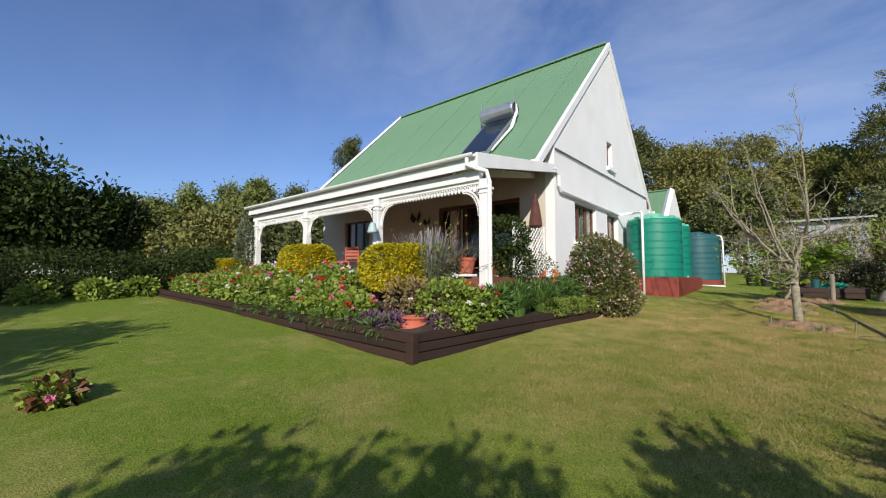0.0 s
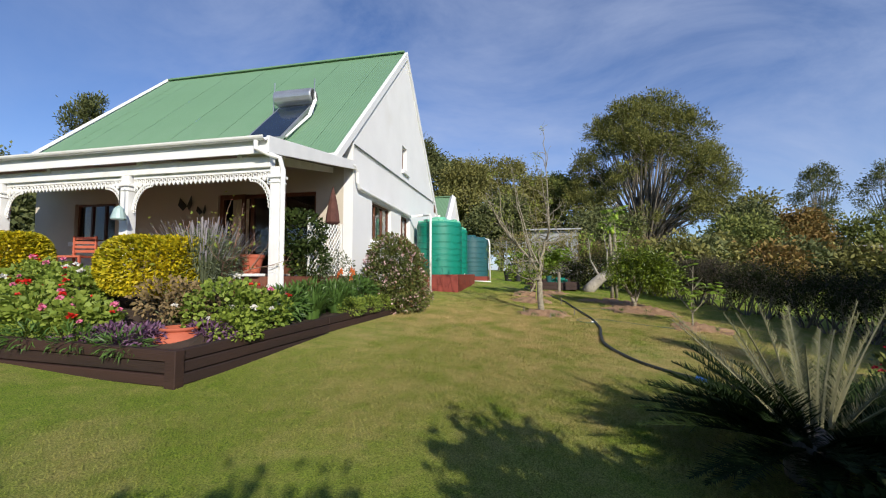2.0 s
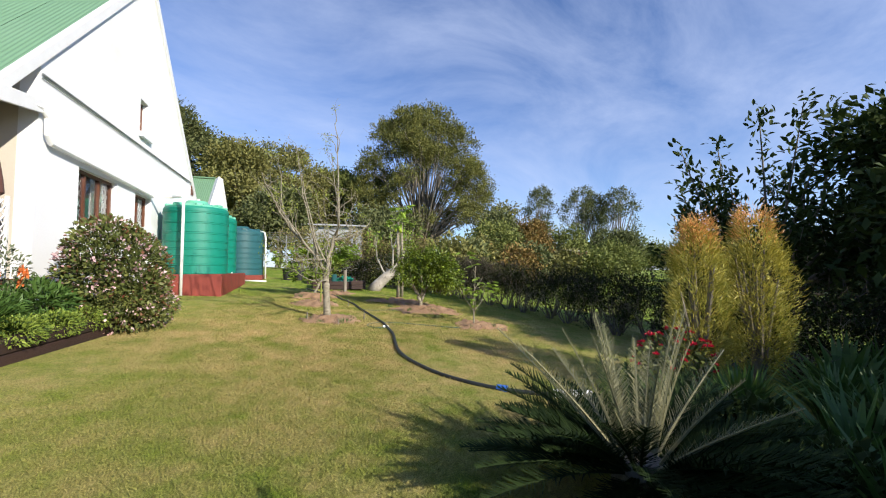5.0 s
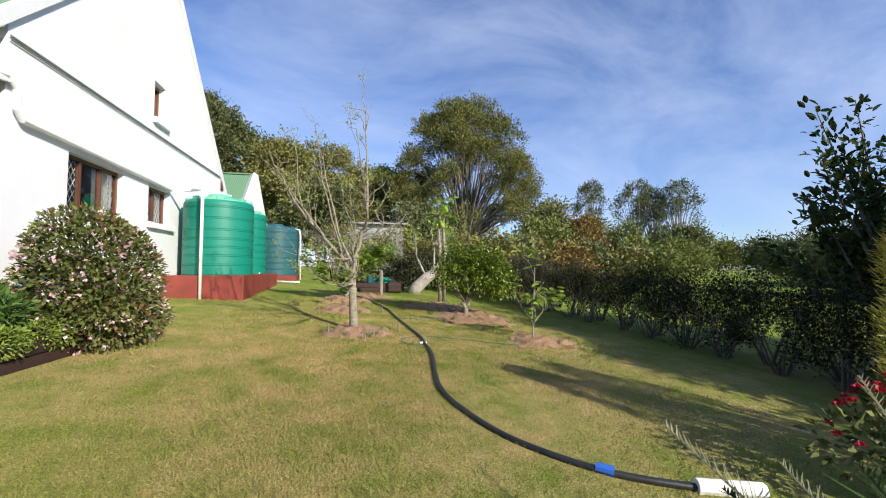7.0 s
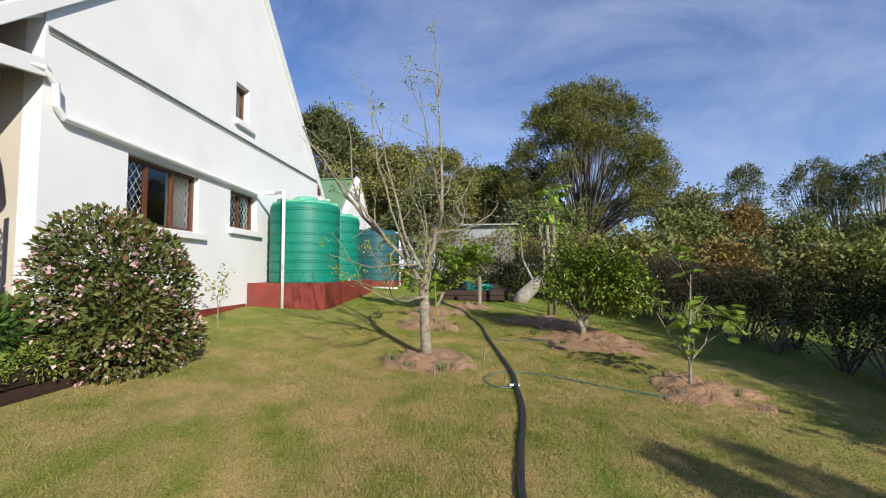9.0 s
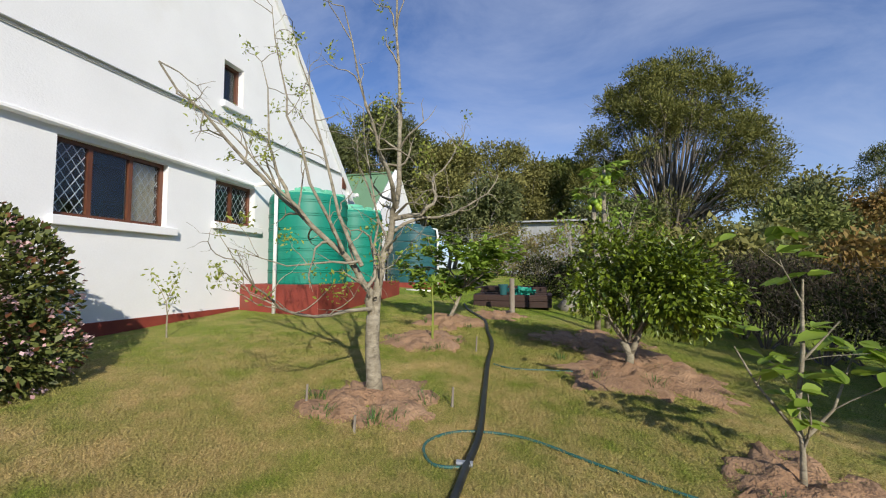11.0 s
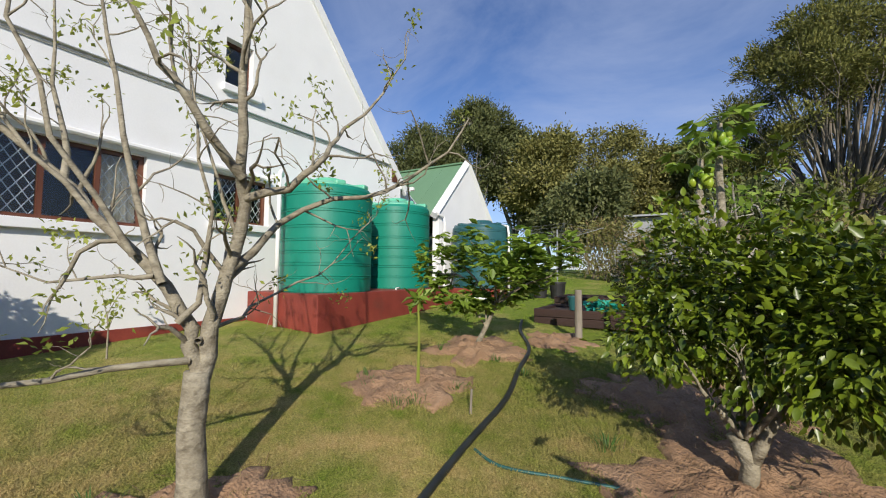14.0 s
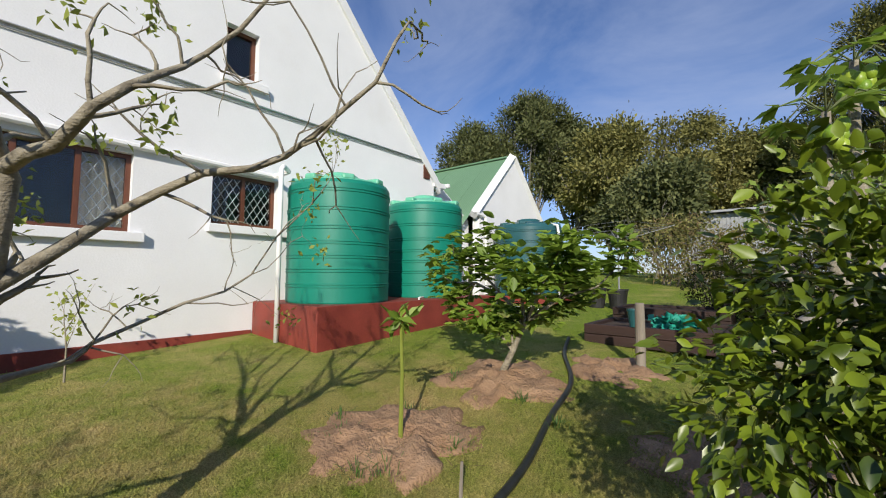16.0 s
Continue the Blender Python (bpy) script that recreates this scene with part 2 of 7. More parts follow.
class Mesh:
    """Collects points and faces for one mesh."""

    def __init__(self):
        self.v, self.f = [], []

    def put(self, v, f):
        k = len(self.v)
        self.v += [tuple(map(float, p)) for p in v]
        self.f += [tuple(k + i for i in q) for q in f]
        return self

    def box(self, x0, x1, y0, y1, z0, z1, m=None):
        v = [Vector((x, y, z)) for z in (z0, z1) for y in (y0, y1) for x in (x0, x1)]
        return self.put([m @ p for p in v] if m else v, [(0, 2, 3, 1), (4, 5, 7, 6), (0, 1, 5, 4), (2, 6, 7, 3), (0, 4, 6, 2), (1, 3, 7, 5)])

    def prism(self, ring, z0, z1):
        """ring: points of x, y, counter-clockwise; z0, z1 may be lists."""
        k = len(ring)
        lo, hi = (z if isinstance(z, (list, tuple)) else [z] * k for z in (z0, z1))
        return self.put([(*p, a) for p, a in zip(ring, lo)] + [(*p, a) for p, a in zip(ring, hi)],
                        [tuple(reversed(range(k))), tuple(range(k, 2 * k))] + [(i, (i + 1) % k, k + (i + 1) % k, k + i) for i in range(k)])

    def tube(self, path, radii, sides=6, cap=True):
        path = [Vector(p) for p in path]
        if not isinstance(radii, (list, tuple)):
            radii = [radii] * len(path)
        v, f = [], []
        side = None
        for i, p in enumerate(path):
            d = (path[min(i + 1, len(path) - 1)] - path[max(i - 1, 0)]).normalized()
            side = (side if side is not None else Vector((0.31, 0.95, 0.11)) if abs(d.x) > 0.6 else Vector((1, 0.1, 0.05)))
            side = (side - d * side.dot(d)).normalized()
            up = d.cross(side)
            for a in range(sides):
                t = 2 * math.pi * a / sides
                v.append(p + radii[i] * (math.cos(t) * side + math.sin(t) * up))
        for i in range(len(path) - 1):
            for a in range(sides):
                b = (a + 1) % sides
                f.append((i * sides + a, i * sides + b, (i + 1) * sides + b, (i + 1) * sides + a))
        if cap:
            f += [tuple(reversed(range(sides))), tuple(range((len(path) - 1) * sides, len(path) * sides))]
        return self.put(v, f)

    def lathe(self, profile, centre=(0, 0, 0), sides=24):
        """profile: rows of radius, height."""
        cx, cy, cz = centre
        v = [(cx + r * math.cos(2 * math.pi * a / sides), cy + r * math.sin(2 * math.pi * a / sides), cz + z) for r, z in profile for a in range(sides)]
        f = [(i * sides + a, i * sides + (a + 1) % sides, (i + 1) * sides + (a + 1) % sides, (i + 1) * sides + a) for i in range(len(profile) - 1) for a in range(sides)]
        f += [tuple(reversed(range(sides))), tuple(range((len(profile) - 1) * sides, len(profile) * sides))]
        return self.put(v, f)

    def done(self, name, mat, smooth=False):
        me = bpy.data.meshes.new(name)
        me.from_pydata(self.v, [], self.f)
        me.materials.append(mat)
        if smooth:
            me.polygons.foreach_set("use_smooth", [True] * len(me.polygons))
        return me


def quads(name, v, mat):
    """A mesh of loose quads from an array of n x 4 x 3."""
    n = len(v)
    me = bpy.data.meshes.new(name)
    me.vertices.add(4 * n)
    me.vertices.foreach_set("co", np.ascontiguousarray(v, dtype=np.float32).ravel())
    me.loops.add(4 * n)
    me.loops.foreach_set("vertex_index", np.arange(4 * n, dtype=np.int32))
    me.polygons.add(n)
    me.polygons.foreach_set("loop_start", np.arange(0, 4 * n, 4, dtype=np.int32))
    me.polygons.foreach_set("loop_total", np.full(n, 4, dtype=np.int32))
    me.update(calc_edges=True)
    me.materials.append(mat)
    return me


def leaf_quads(c, size, aspect=0.5, lift=0.5, spread=0.35, fold=0.12, out=None):
    """Pointed, folded leaves at the places c. lift: how far they face up; out: a direction each leaf grows along."""
    n = len(c)
    d = rng.normal(size=(n, 3)) if out is None else out + rng.normal(size=(n, 3)) * 0.5
    d /= np.linalg.norm(d, axis=1)[:, None] + 1e-9
    nor = rng.normal(size=(n, 3))
    nor[:, 2] += lift * 2
    nor -= d * (nor * d).sum(1)[:, None]
    nor /= np.linalg.norm(nor, axis=1)[:, None] + 1e-9
    w = np.cross(d, nor)
    s = (size * (1 + spread * rng.uniform(-1, 1, n)))[:, None]
    return np.stack([c, c + d * s * 0.5 + w * s * aspect / 2 + nor * s * fold, c + d * s, c + d * s * 0.5 - w * s * aspect / 2 + nor * s * fold], 1)


def fine_leaves(name, c, size, mat, d=None, aspect=0.5, lift=0.8, curl=0.25):
    """Leaves with a midrib, rounded sides and a drooping tip, ten points each."""
    n = len(c)
    d = rng.normal(size=(n, 3)) if d is None else d + rng.normal(size=(n, 3)) * 0.45
    d /= np.linalg.norm(d, axis=1)[:, None] + 1e-9
    nor = rng.normal(size=(n, 3))
    nor[:, 2] += lift * 2
    nor -= d * (nor * d).sum(1)[:, None]
    nor /= np.linalg.norm(nor, axis=1)[:, None] + 1e-9
    w = np.cross(d, nor)
    s = (size * (1 + 0.35 * rng.uniform(-1, 1, n)))[:, None]
    cu = (curl * rng.uniform(0.2, 1.4, n))[:, None]

    def at(u, v, h):
        return c + s * (d * u + w * v * aspect + nor * (h - cu * u * u))

    pts = [at(0, 0, 0), at(0.3, 0, -0.03), at(0.65, 0, -0.03), at(1, 0, 0)]
    for sg in (1, -1):
        pts += [at(0.14, 0.27 * sg, 0.03), at(0.42, 0.5 * sg, 0.06), at(0.74, 0.34 * sg, 0.05)]
    v = np.stack(pts, 1)
    faces = [(0, 4, 5, 1), (1, 5, 6, 2), (2, 6, 3), (0, 1, 8, 7), (1, 2, 9, 8), (2, 3, 9)]
    loops = np.concatenate([np.array(f) for f in faces])
    sizes = np.array([len(f) for f in faces])
    me = bpy.data.meshes.new(name)
    me.vertices.add(10 * n)
    me.vertices.foreach_set("co", np.ascontiguousarray(v, dtype=np.float32).ravel())
    idx = (np.arange(n)[:, None] * 10 + loops[None]).ravel().astype(np.int32)
    me.loops.add(len(idx))
    me.loops.foreach_set("vertex_index", idx)
    tot = np.tile(sizes, n).astype(np.int32)
    me.polygons.add(len(tot))
    me.polygons.foreach_set("loop_start", np.r_[0, np.cumsum(tot)[:-1]].astype(np.int32))
    me.polygons.foreach_set("loop_total", tot)
    me.update(calc_edges=True)
    me.materials.append(mat)
    me.polygons.foreach_set("use_smooth", [True] * len(tot))
    return me


def in_lobes(lobes, n, inner=0.55):
    """Points in the outer part of ellipsoids: rows of x, y, z, rx, ry, rz."""
    lobes = np.array(lobes, float)
    size = (lobes[:, 3] * lobes[:, 4] + lobes[:, 4] * lobes[:, 5] + lobes[:, 3] * lobes[:, 5])
    k = rng.choice(len(lobes), n, p=size / size.sum())
    d = rng.normal(size=(n, 3))
    d /= np.linalg.norm(d, axis=1)[:, None]
    r = inner + (1 - inner) * rng.uniform(0, 1, n) ** 0.6
    return lobes[k, :3] + d * lobes[k, 3:] * r[:, None], d


def clumped(c, d, clumps, spread):
    """Pulls points towards random centres among them, which leaves gaps between tufts."""
    pick = rng.choice(len(c), clumps)
    near = rng.integers(0, clumps, len(c))
    return c[pick][near] + rng.normal(size=c.shape) * spread, d[pick][near]


def welded(mesh, name, mat):
    me = mesh.done(name, mat)
    bm = bmesh.new()
    bm.from_mesh(me)
    bmesh.ops.remove_doubles(bm, verts=bm.verts, dist=0.0005)
    bm.to_mesh(me)
    bm.free()
    return me


def part(name, data, parent, label="", mat=None):
    if isinstance(data, Mesh):
        data = data.done(name, mat)
    ob = new(name, data)
    if parent:
        ob.parent = parent
    return tagged(ob, label)


def thing(name, label, category, place=(0, 0, 0), group="", kind=""):
    ob = new(name)
    ob.location = place
    ob.empty_display_size = 0.1
    return tagged(ob, label, category, group, kind)


def bevelled(ob, width=0.006, segments=2):
    b = ob.modifiers.new("bevel", "BEVEL")
    b.width, b.segments, b.limit_method = width, segments, "ANGLE"
    return ob


def branch_out(mesh, tips, p, d, length, r, depth, bend=0.25, split=2, ratio=0.72, wide=0.6, rise=0.1, sides=6, steps=4):
    """Grows one branch and its forks into mesh; leaves the ends in tips as (place, direction)."""
    p, d = Vector(p), Vector(d).normalized()
    path, radii = [p.copy()], [r]
    end = r * (0.6 if depth else 0.3)
    for i in range(steps):
        d = (d + Vector(rng.normal(size=3)) * bend * 0.5 + Vector((0, 0, rise * 0.4))).normalized()
        p = p + d * length / steps
        path.append(p.copy())
        radii.append(r + (end - r) * (i + 1) / steps)
        if depth and i == steps - 2 and rng.uniform() < 0.55:
            side = (d + Vector(rng.normal(size=3)) * wide).normalized()
            branch_out(mesh, tips, p, side, length * ratio * 0.7, r * 0.4, depth - 1, bend, split, ratio, wide, rise, max(sides - 1, 3), steps)
    mesh.tube(path, radii, sides, cap=False)
    tips.append((np.array(p), np.array(d)))
    if depth:
        for _ in range(split):
            side = (d + Vector(rng.normal(size=3)) * wide).normalized()
            branch_out(mesh, tips, p, side, length * ratio * rng.uniform(0.75, 1.15), end * 0.85, depth - 1, bend, split, ratio, wide, rise, max(sides - 1, 3), steps)

# ---- ground ----
def build_ground():
    axis_x = np.unique(np.concatenate([np.linspace(-900, -40, 12), np.linspace(-40, -16, 13), np.linspace(-16, 14, 76), np.linspace(14, 60, 18), np.linspace(60, 900, 12)]))
    axis_y = np.unique(np.concatenate([np.linspace(-900, -30, 12), np.linspace(-30, -8, 12), np.linspace(-8, 32, 101), np.linspace(32, 80, 16), np.linspace(80, 900, 12)]))
    gx, gy = np.meshgrid(axis_x, axis_y)
    z = gz(gx, gy)
    z += np.array([[0.025 * noise.noise((a * 0.5, b * 0.5, 0.3)) for a, b in zip(ra, rb)] for ra, rb in zip(gx, gy)]) * (np.hypot(gx, gy - 8) < 40)
    w = len(axis_x)
    me = bpy.data.meshes.new("ground")
    me.from_pydata(np.stack([gx, gy, z], -1).reshape(-1, 3).tolist(), [], [(j * w + i, j * w + i + 1, (j + 1) * w + i + 1, (j + 1) * w + i) for j in range(len(axis_y) - 1) for i in range(w - 1)])
    me.materials.append(LAWN)
    me.polygons.foreach_set("use_smooth", [True] * len(me.polygons))
    tagged(new("ground", me), "mown green lawn with dry straw-coloured patches", "lawn", kind="structure")


build_ground()

# ---- house ----
GX, FY, BY, LX = -4.05, 8.85, 17.5, -13.75
FLOOR = 1.45
house = thing("house", "white plastered gabled house with green sheet roof and front verandah", "house", (-9, 13, 1.0))
house_at = Matrix.Translation(house.location).inverted()


def hpart(name, data, label="", mat=None, parent=None, bevel=0.0):
    """A part of the house, in world places."""
    ob = part(name, data, parent or house, label, mat)
    if parent is None:
        ob.matrix_parent_inverse = house_at
    if bevel:
        bevelled(ob, bevel)
    return ob


def wall_pieces(mesh, cuts, top, base, holes, thick, along):
    """A wall of upright slabs round its holes. cuts: extra places along it; top(u): its height; holes: u0, u1, z0, z1; along: 'x' or 'y' with its outer face at the second value."""
    axis, face = along
    us = sorted({*cuts, *(h[0] for h in holes), *(h[1] for h in holes)})
    for a, b in zip(us, us[1:]):
        mid, z = (a + b) / 2, base
        spans = []
        for h in sorted((h for h in holes if h[0] <= mid <= h[1]), key=lambda h: h[2]):
            spans.append((z, z, h[2], h[2]))
            z = h[3]
        spans.append((z, z, top(a), top(b)))
        for z0, z1, z2, z3 in spans:
            if axis == "y":
                ring = [(face - thick, a), (face, a), (face, b), (face - thick, b)]
                mesh.prism(ring, [z0, z0, z1, z1], [z2, z2, z3, z3])
            else:
                ring = [(a, face), (b, face), (b, face + thick), (a, face + thick)]
                mesh.prism(ring, [z0, z1, z1, z0], [z2, z3, z3, z2])


RIDGE_Y, RIDGE_Z = 13.0, 8.93


def gable_top(y):
    return RIDGE_Z - (0.99 * (RIDGE_Y - y) if y < RIDGE_Y else 1.06 * (y - RIDGE_Y))


W1 = (10.04, 11.56, 2.36, 3.37)
W2 = (12.51, 13.53, 2.57, 3.37)
W3 = (12.63, 13.13, 4.87, 5.68)
wall = Mesh()
wall_pieces(wall, (FY, RIDGE_Y, BY), gable_top, 0.5, [W1, W2, W3], 0.24, ("y", GX))
hpart("gable_wall", welded(wall, "gable_wall", PLASTER), "white plastered gable wall with three windows")
wall = Mesh()
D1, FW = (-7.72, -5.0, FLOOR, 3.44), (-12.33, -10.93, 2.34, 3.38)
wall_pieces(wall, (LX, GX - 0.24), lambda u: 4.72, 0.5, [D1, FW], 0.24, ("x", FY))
hpart("front_wall", welded(wall, "front_wall", SHADEDCREAM), "cream plastered front wall, colour darkened for verandah shade")
wall = Mesh()
wall_pieces(wall, (FY + 0.24, RIDGE_Y, BY), gable_top, 0.5, [], 0.24, ("y", LX + 0.24))
hpart("far_gable_wall", welded(wall, "far_gable_wall", PLASTER), "")
hpart("back_wall", Mesh().box(LX + 0.24, GX - 0.24, BY - 0.24, BY, 0.5, 4.1), "", PLASTER)
hpart("base_band", Mesh().box(GX, GX + 0.025, FY + 0.1, 13.14, 0.4, 0.98), "red painted band along the foot of the wall", REDBASE)
hpart("inner_floor", Mesh().box(LX + 0.3, GX - 0.3, FY + 0.25, BY - 0.3, 1.3, FLOOR), "", YELLOWBROWN)
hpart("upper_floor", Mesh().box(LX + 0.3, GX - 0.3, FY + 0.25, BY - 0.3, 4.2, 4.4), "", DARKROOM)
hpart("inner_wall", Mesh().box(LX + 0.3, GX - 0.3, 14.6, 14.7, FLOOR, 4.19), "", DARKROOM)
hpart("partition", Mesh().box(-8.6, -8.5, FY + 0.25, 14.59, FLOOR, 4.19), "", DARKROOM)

# white barge edges of the roof over the gable
for name, y0, y1 in (("barge_board", RIDGE_Y, 7.95), ("barge_board", RIDGE_Y, BY + 0.2)):
    z0, z1 = RIDGE_Z + 0.12, gable_top(y1) + 0.12
    m = Mesh()
    m.put([(GX - 0.045, y0, z0 - 0.28), (GX + 0.06, y0, z0 - 0.28), (GX + 0.06, y0, z0), (GX - 0.045, y0, z0), (GX - 0.045, y1, z1 - 0.24), (GX + 0.06, y1, z1 - 0.24), (GX + 0.06, y1, z1), (GX - 0.045, y1, z1)],
          [(0, 1, 2, 3), (7, 6, 5, 4), (0, 4, 5, 1), (1, 5, 6, 2), (2, 6, 7, 3), (3, 7, 4, 0)] if y1 < y0 else [(3, 2, 1, 0), (4, 5, 6, 7), (1, 5, 4, 0), (2, 6, 5, 1), (3, 7, 6, 2), (0, 4, 7, 3)])
    hpart(name, m, "white barge edge of the gable", WHITE, bevel=0.012)
m = Mesh()
m.tube([(LX - 0.05, RIDGE_Y, RIDGE_Z + 0.14), (LX - 0.05, 8.0, gable_top(8.0) + 0.14)], 0.06, 6)
hpart("far_barge", m, "", WHITE)


def corrugated(width, y0, z0, y1, z1, pitch=0.076, depth=0.007):
    """One sheet with waves along x from 0 to width, from the low edge to the high edge."""
    n = int(round(width / pitch)) * 4
    d = Vector((0, y1 - y0, z1 - z0)).normalized()
    nor = Vector((0, -d.z, d.y)) * (1 if d.y > 0 else -1)
    v = []
    for end, (y, z) in enumerate(((y0, z0), (y1, z1))):
        for i in range(n + 1):
            x = width * i / n
            o = nor * depth * math.sin(2 * math.pi * x / pitch)
            v.append((x, y + o.y, z + o.z))
    f = [(i, i + 1, n + 2 + i, n + 1 + i) for i in range(n)]
    if d.y < 0:
        f = [q[::-1] for q in f]
    m = Mesh().put(v, f).done("roof_sheet", ROOF, True)
    return m


roof = hpart("roof", Mesh().box(LX + 0.02, GX - 0.046, RIDGE_Y - 0.09, RIDGE_Y + 0.09, RIDGE_Z + 0.10, RIDGE_Z + 0.15), "green corrugated sheet roof", ROOF)
front_sheet = corrugated(0.762, 7.98, gable_top(7.98) + 0.08, RIDGE_Y, RIDGE_Z + 0.08)
back_sheet = corrugated(0.762, BY + 0.15, gable_top(BY + 0.15) + 0.08, RIDGE_Y, RIDGE_Z + 0.08)
for i in range(12):
    for me, name in ((front_sheet, "roof_sheet"), (back_sheet, "roof_sheet")):
        o = part(name, me, roof)
        o.location = (GX - 0.035 - 0.762 * (i + 1) - 0.0005 * i, 0, 0.004 * (i % 2))
o = part("roof_sheet", front_sheet, roof)
o.location = (LX + 0.02, 0, 0.008)

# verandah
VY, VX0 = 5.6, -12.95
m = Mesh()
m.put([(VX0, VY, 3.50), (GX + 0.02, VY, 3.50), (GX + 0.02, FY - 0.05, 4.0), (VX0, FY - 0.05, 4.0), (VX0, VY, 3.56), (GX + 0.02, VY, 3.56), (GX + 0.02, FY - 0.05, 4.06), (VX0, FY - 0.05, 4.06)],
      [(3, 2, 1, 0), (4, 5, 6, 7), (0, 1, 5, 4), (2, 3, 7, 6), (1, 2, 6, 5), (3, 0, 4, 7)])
hpart("verandah_roof", m, "low sheet verandah roof, underside colour darkened for shade", SHADEDCEILING)
for i in range(5):
    x = -4.6 - 2.0 * i
    m = Mesh().put([(x - 0.04, VY + 0.1, 3.30), (x + 0.04, VY + 0.1, 3.30), (x + 0.04, FY - 0.01, 3.86), (x - 0.04, FY - 0.01, 3.86), (x - 0.04, VY + 0.1, 3.49), (x + 0.04, VY + 0.1, 3.49), (x + 0.04, FY - 0.01, 3.985), (x - 0.04, FY - 0.01, 3.985)],
                   [(3, 2, 1, 0), (4, 5, 6, 7), (0, 1, 5, 4), (2, 3, 7, 6), (1, 2, 6, 5), (3, 0, 4, 7)])
    hpart("rafter", m, "", TRIM)
m = Mesh().put([(GX + 0.022, VY - 0.02, 3.34), (GX + 0.075, VY - 0.02, 3.34), (GX + 0.075, FY - 0.02, 3.90), (GX + 0.022, FY - 0.02, 3.90), (GX + 0.022, VY - 0.02, 3.62), (GX + 0.075, VY - 0.02, 3.62), (GX + 0.075, FY - 0.02, 4.10), (GX + 0.022, FY - 0.02, 4.10)],
               [(3, 2, 1, 0), (4, 5, 6, 7), (0, 1, 5, 4), (2, 3, 7, 6), (1, 2, 6, 5), (3, 0, 4, 7)])
hpart("side_fascia", m, "white side fascia of the verandah", WHITE, bevel=0.006)
hpart("front_fascia", Mesh().box(VX0, GX + 0.02, VY - 0.03, VY - 0.002, 3.34, 3.54), "white front fascia", WHITE, bevel=0.005)
hpart("beam", Mesh().box(VX0, GX + 0.0, VY + 0.12, VY + 0.26, 3.16, 3.34), "white verandah beam", TRIM, bevel=0.008)
# half-round gutter along the front
m = Mesh()
n, k = 8, 2
v = []
for x in (VX0 - 0.05, GX + 0.06):
    for r in (0.065, 0.058):
        for i in range(n + 1):
            a = math.pi + math.pi * i / n
            v.append((x, VY - 0.10 + r * math.cos(a), 3.585 + r * math.sin(a)))
w = n + 1
f = [(i, i + 1, 2 * w + i + 1, 2 * w + i) for i in range(n)] + [(w + i + 1, w + i, 3 * w + i, 3 * w + i + 1) for i in range(n)]
f += [(0, 2 * w, 3 * w, w), (n, w + n, 3 * w + n, 2 * w + n)] + [(i + 1, i, w + i, w + i + 1) for i in range(n)] + [(2 * w + i, 2 * w + i + 1, 3 * w + i + 1, 3 * w + i) for i in range(n)]
hpart("gutter", m.put(v, f), "white half-round gutter", PVC)
hpart("roof_gutter", Mesh().box(LX, GX + 0.06, 7.86, 7.97, gable_top(7.98) - 0.03, gable_top(7.98) + 0.07), "white gutter at the main eave", PVC, bevel=0.02)
hpart("eave_soffit", Mesh().put([(LX, 7.98, 4.0), (GX - 0.03, 7.98, 4.0), (GX - 0.03, FY, 4.62), (LX, FY, 4.62), (LX, 7.98, 4.04), (GX - 0.03, 7.98, 4.04), (GX - 0.03, FY, 4.70), (LX, FY, 4.70)],
                               [(3, 2, 1, 0), (4, 5, 6, 7), (0, 1, 5, 4), (2, 3, 7, 6), (1, 2, 6, 5), (3, 0, 4, 7)]), "", TRIM)
POSTS = (-3.95, -6.88, -9.82, -12.72)
for px in POSTS:
    hpart("verandah_post", Mesh().box(px - 0.085, px + 0.085, VY + 0.105, VY + 0.275, 0.9, 3.158), "white square verandah post", WHITE, bevel=0.012)
    hpart("post_capital", Mesh().box(px - 0.115, px + 0.115, VY + 0.075, VY + 0.305, 2.97, 3.02).box(px - 0.10, px + 0.10, VY + 0.09, VY + 0.29, 2.89, 2.92), "moulded post capital", WHITE, bevel=0.01)
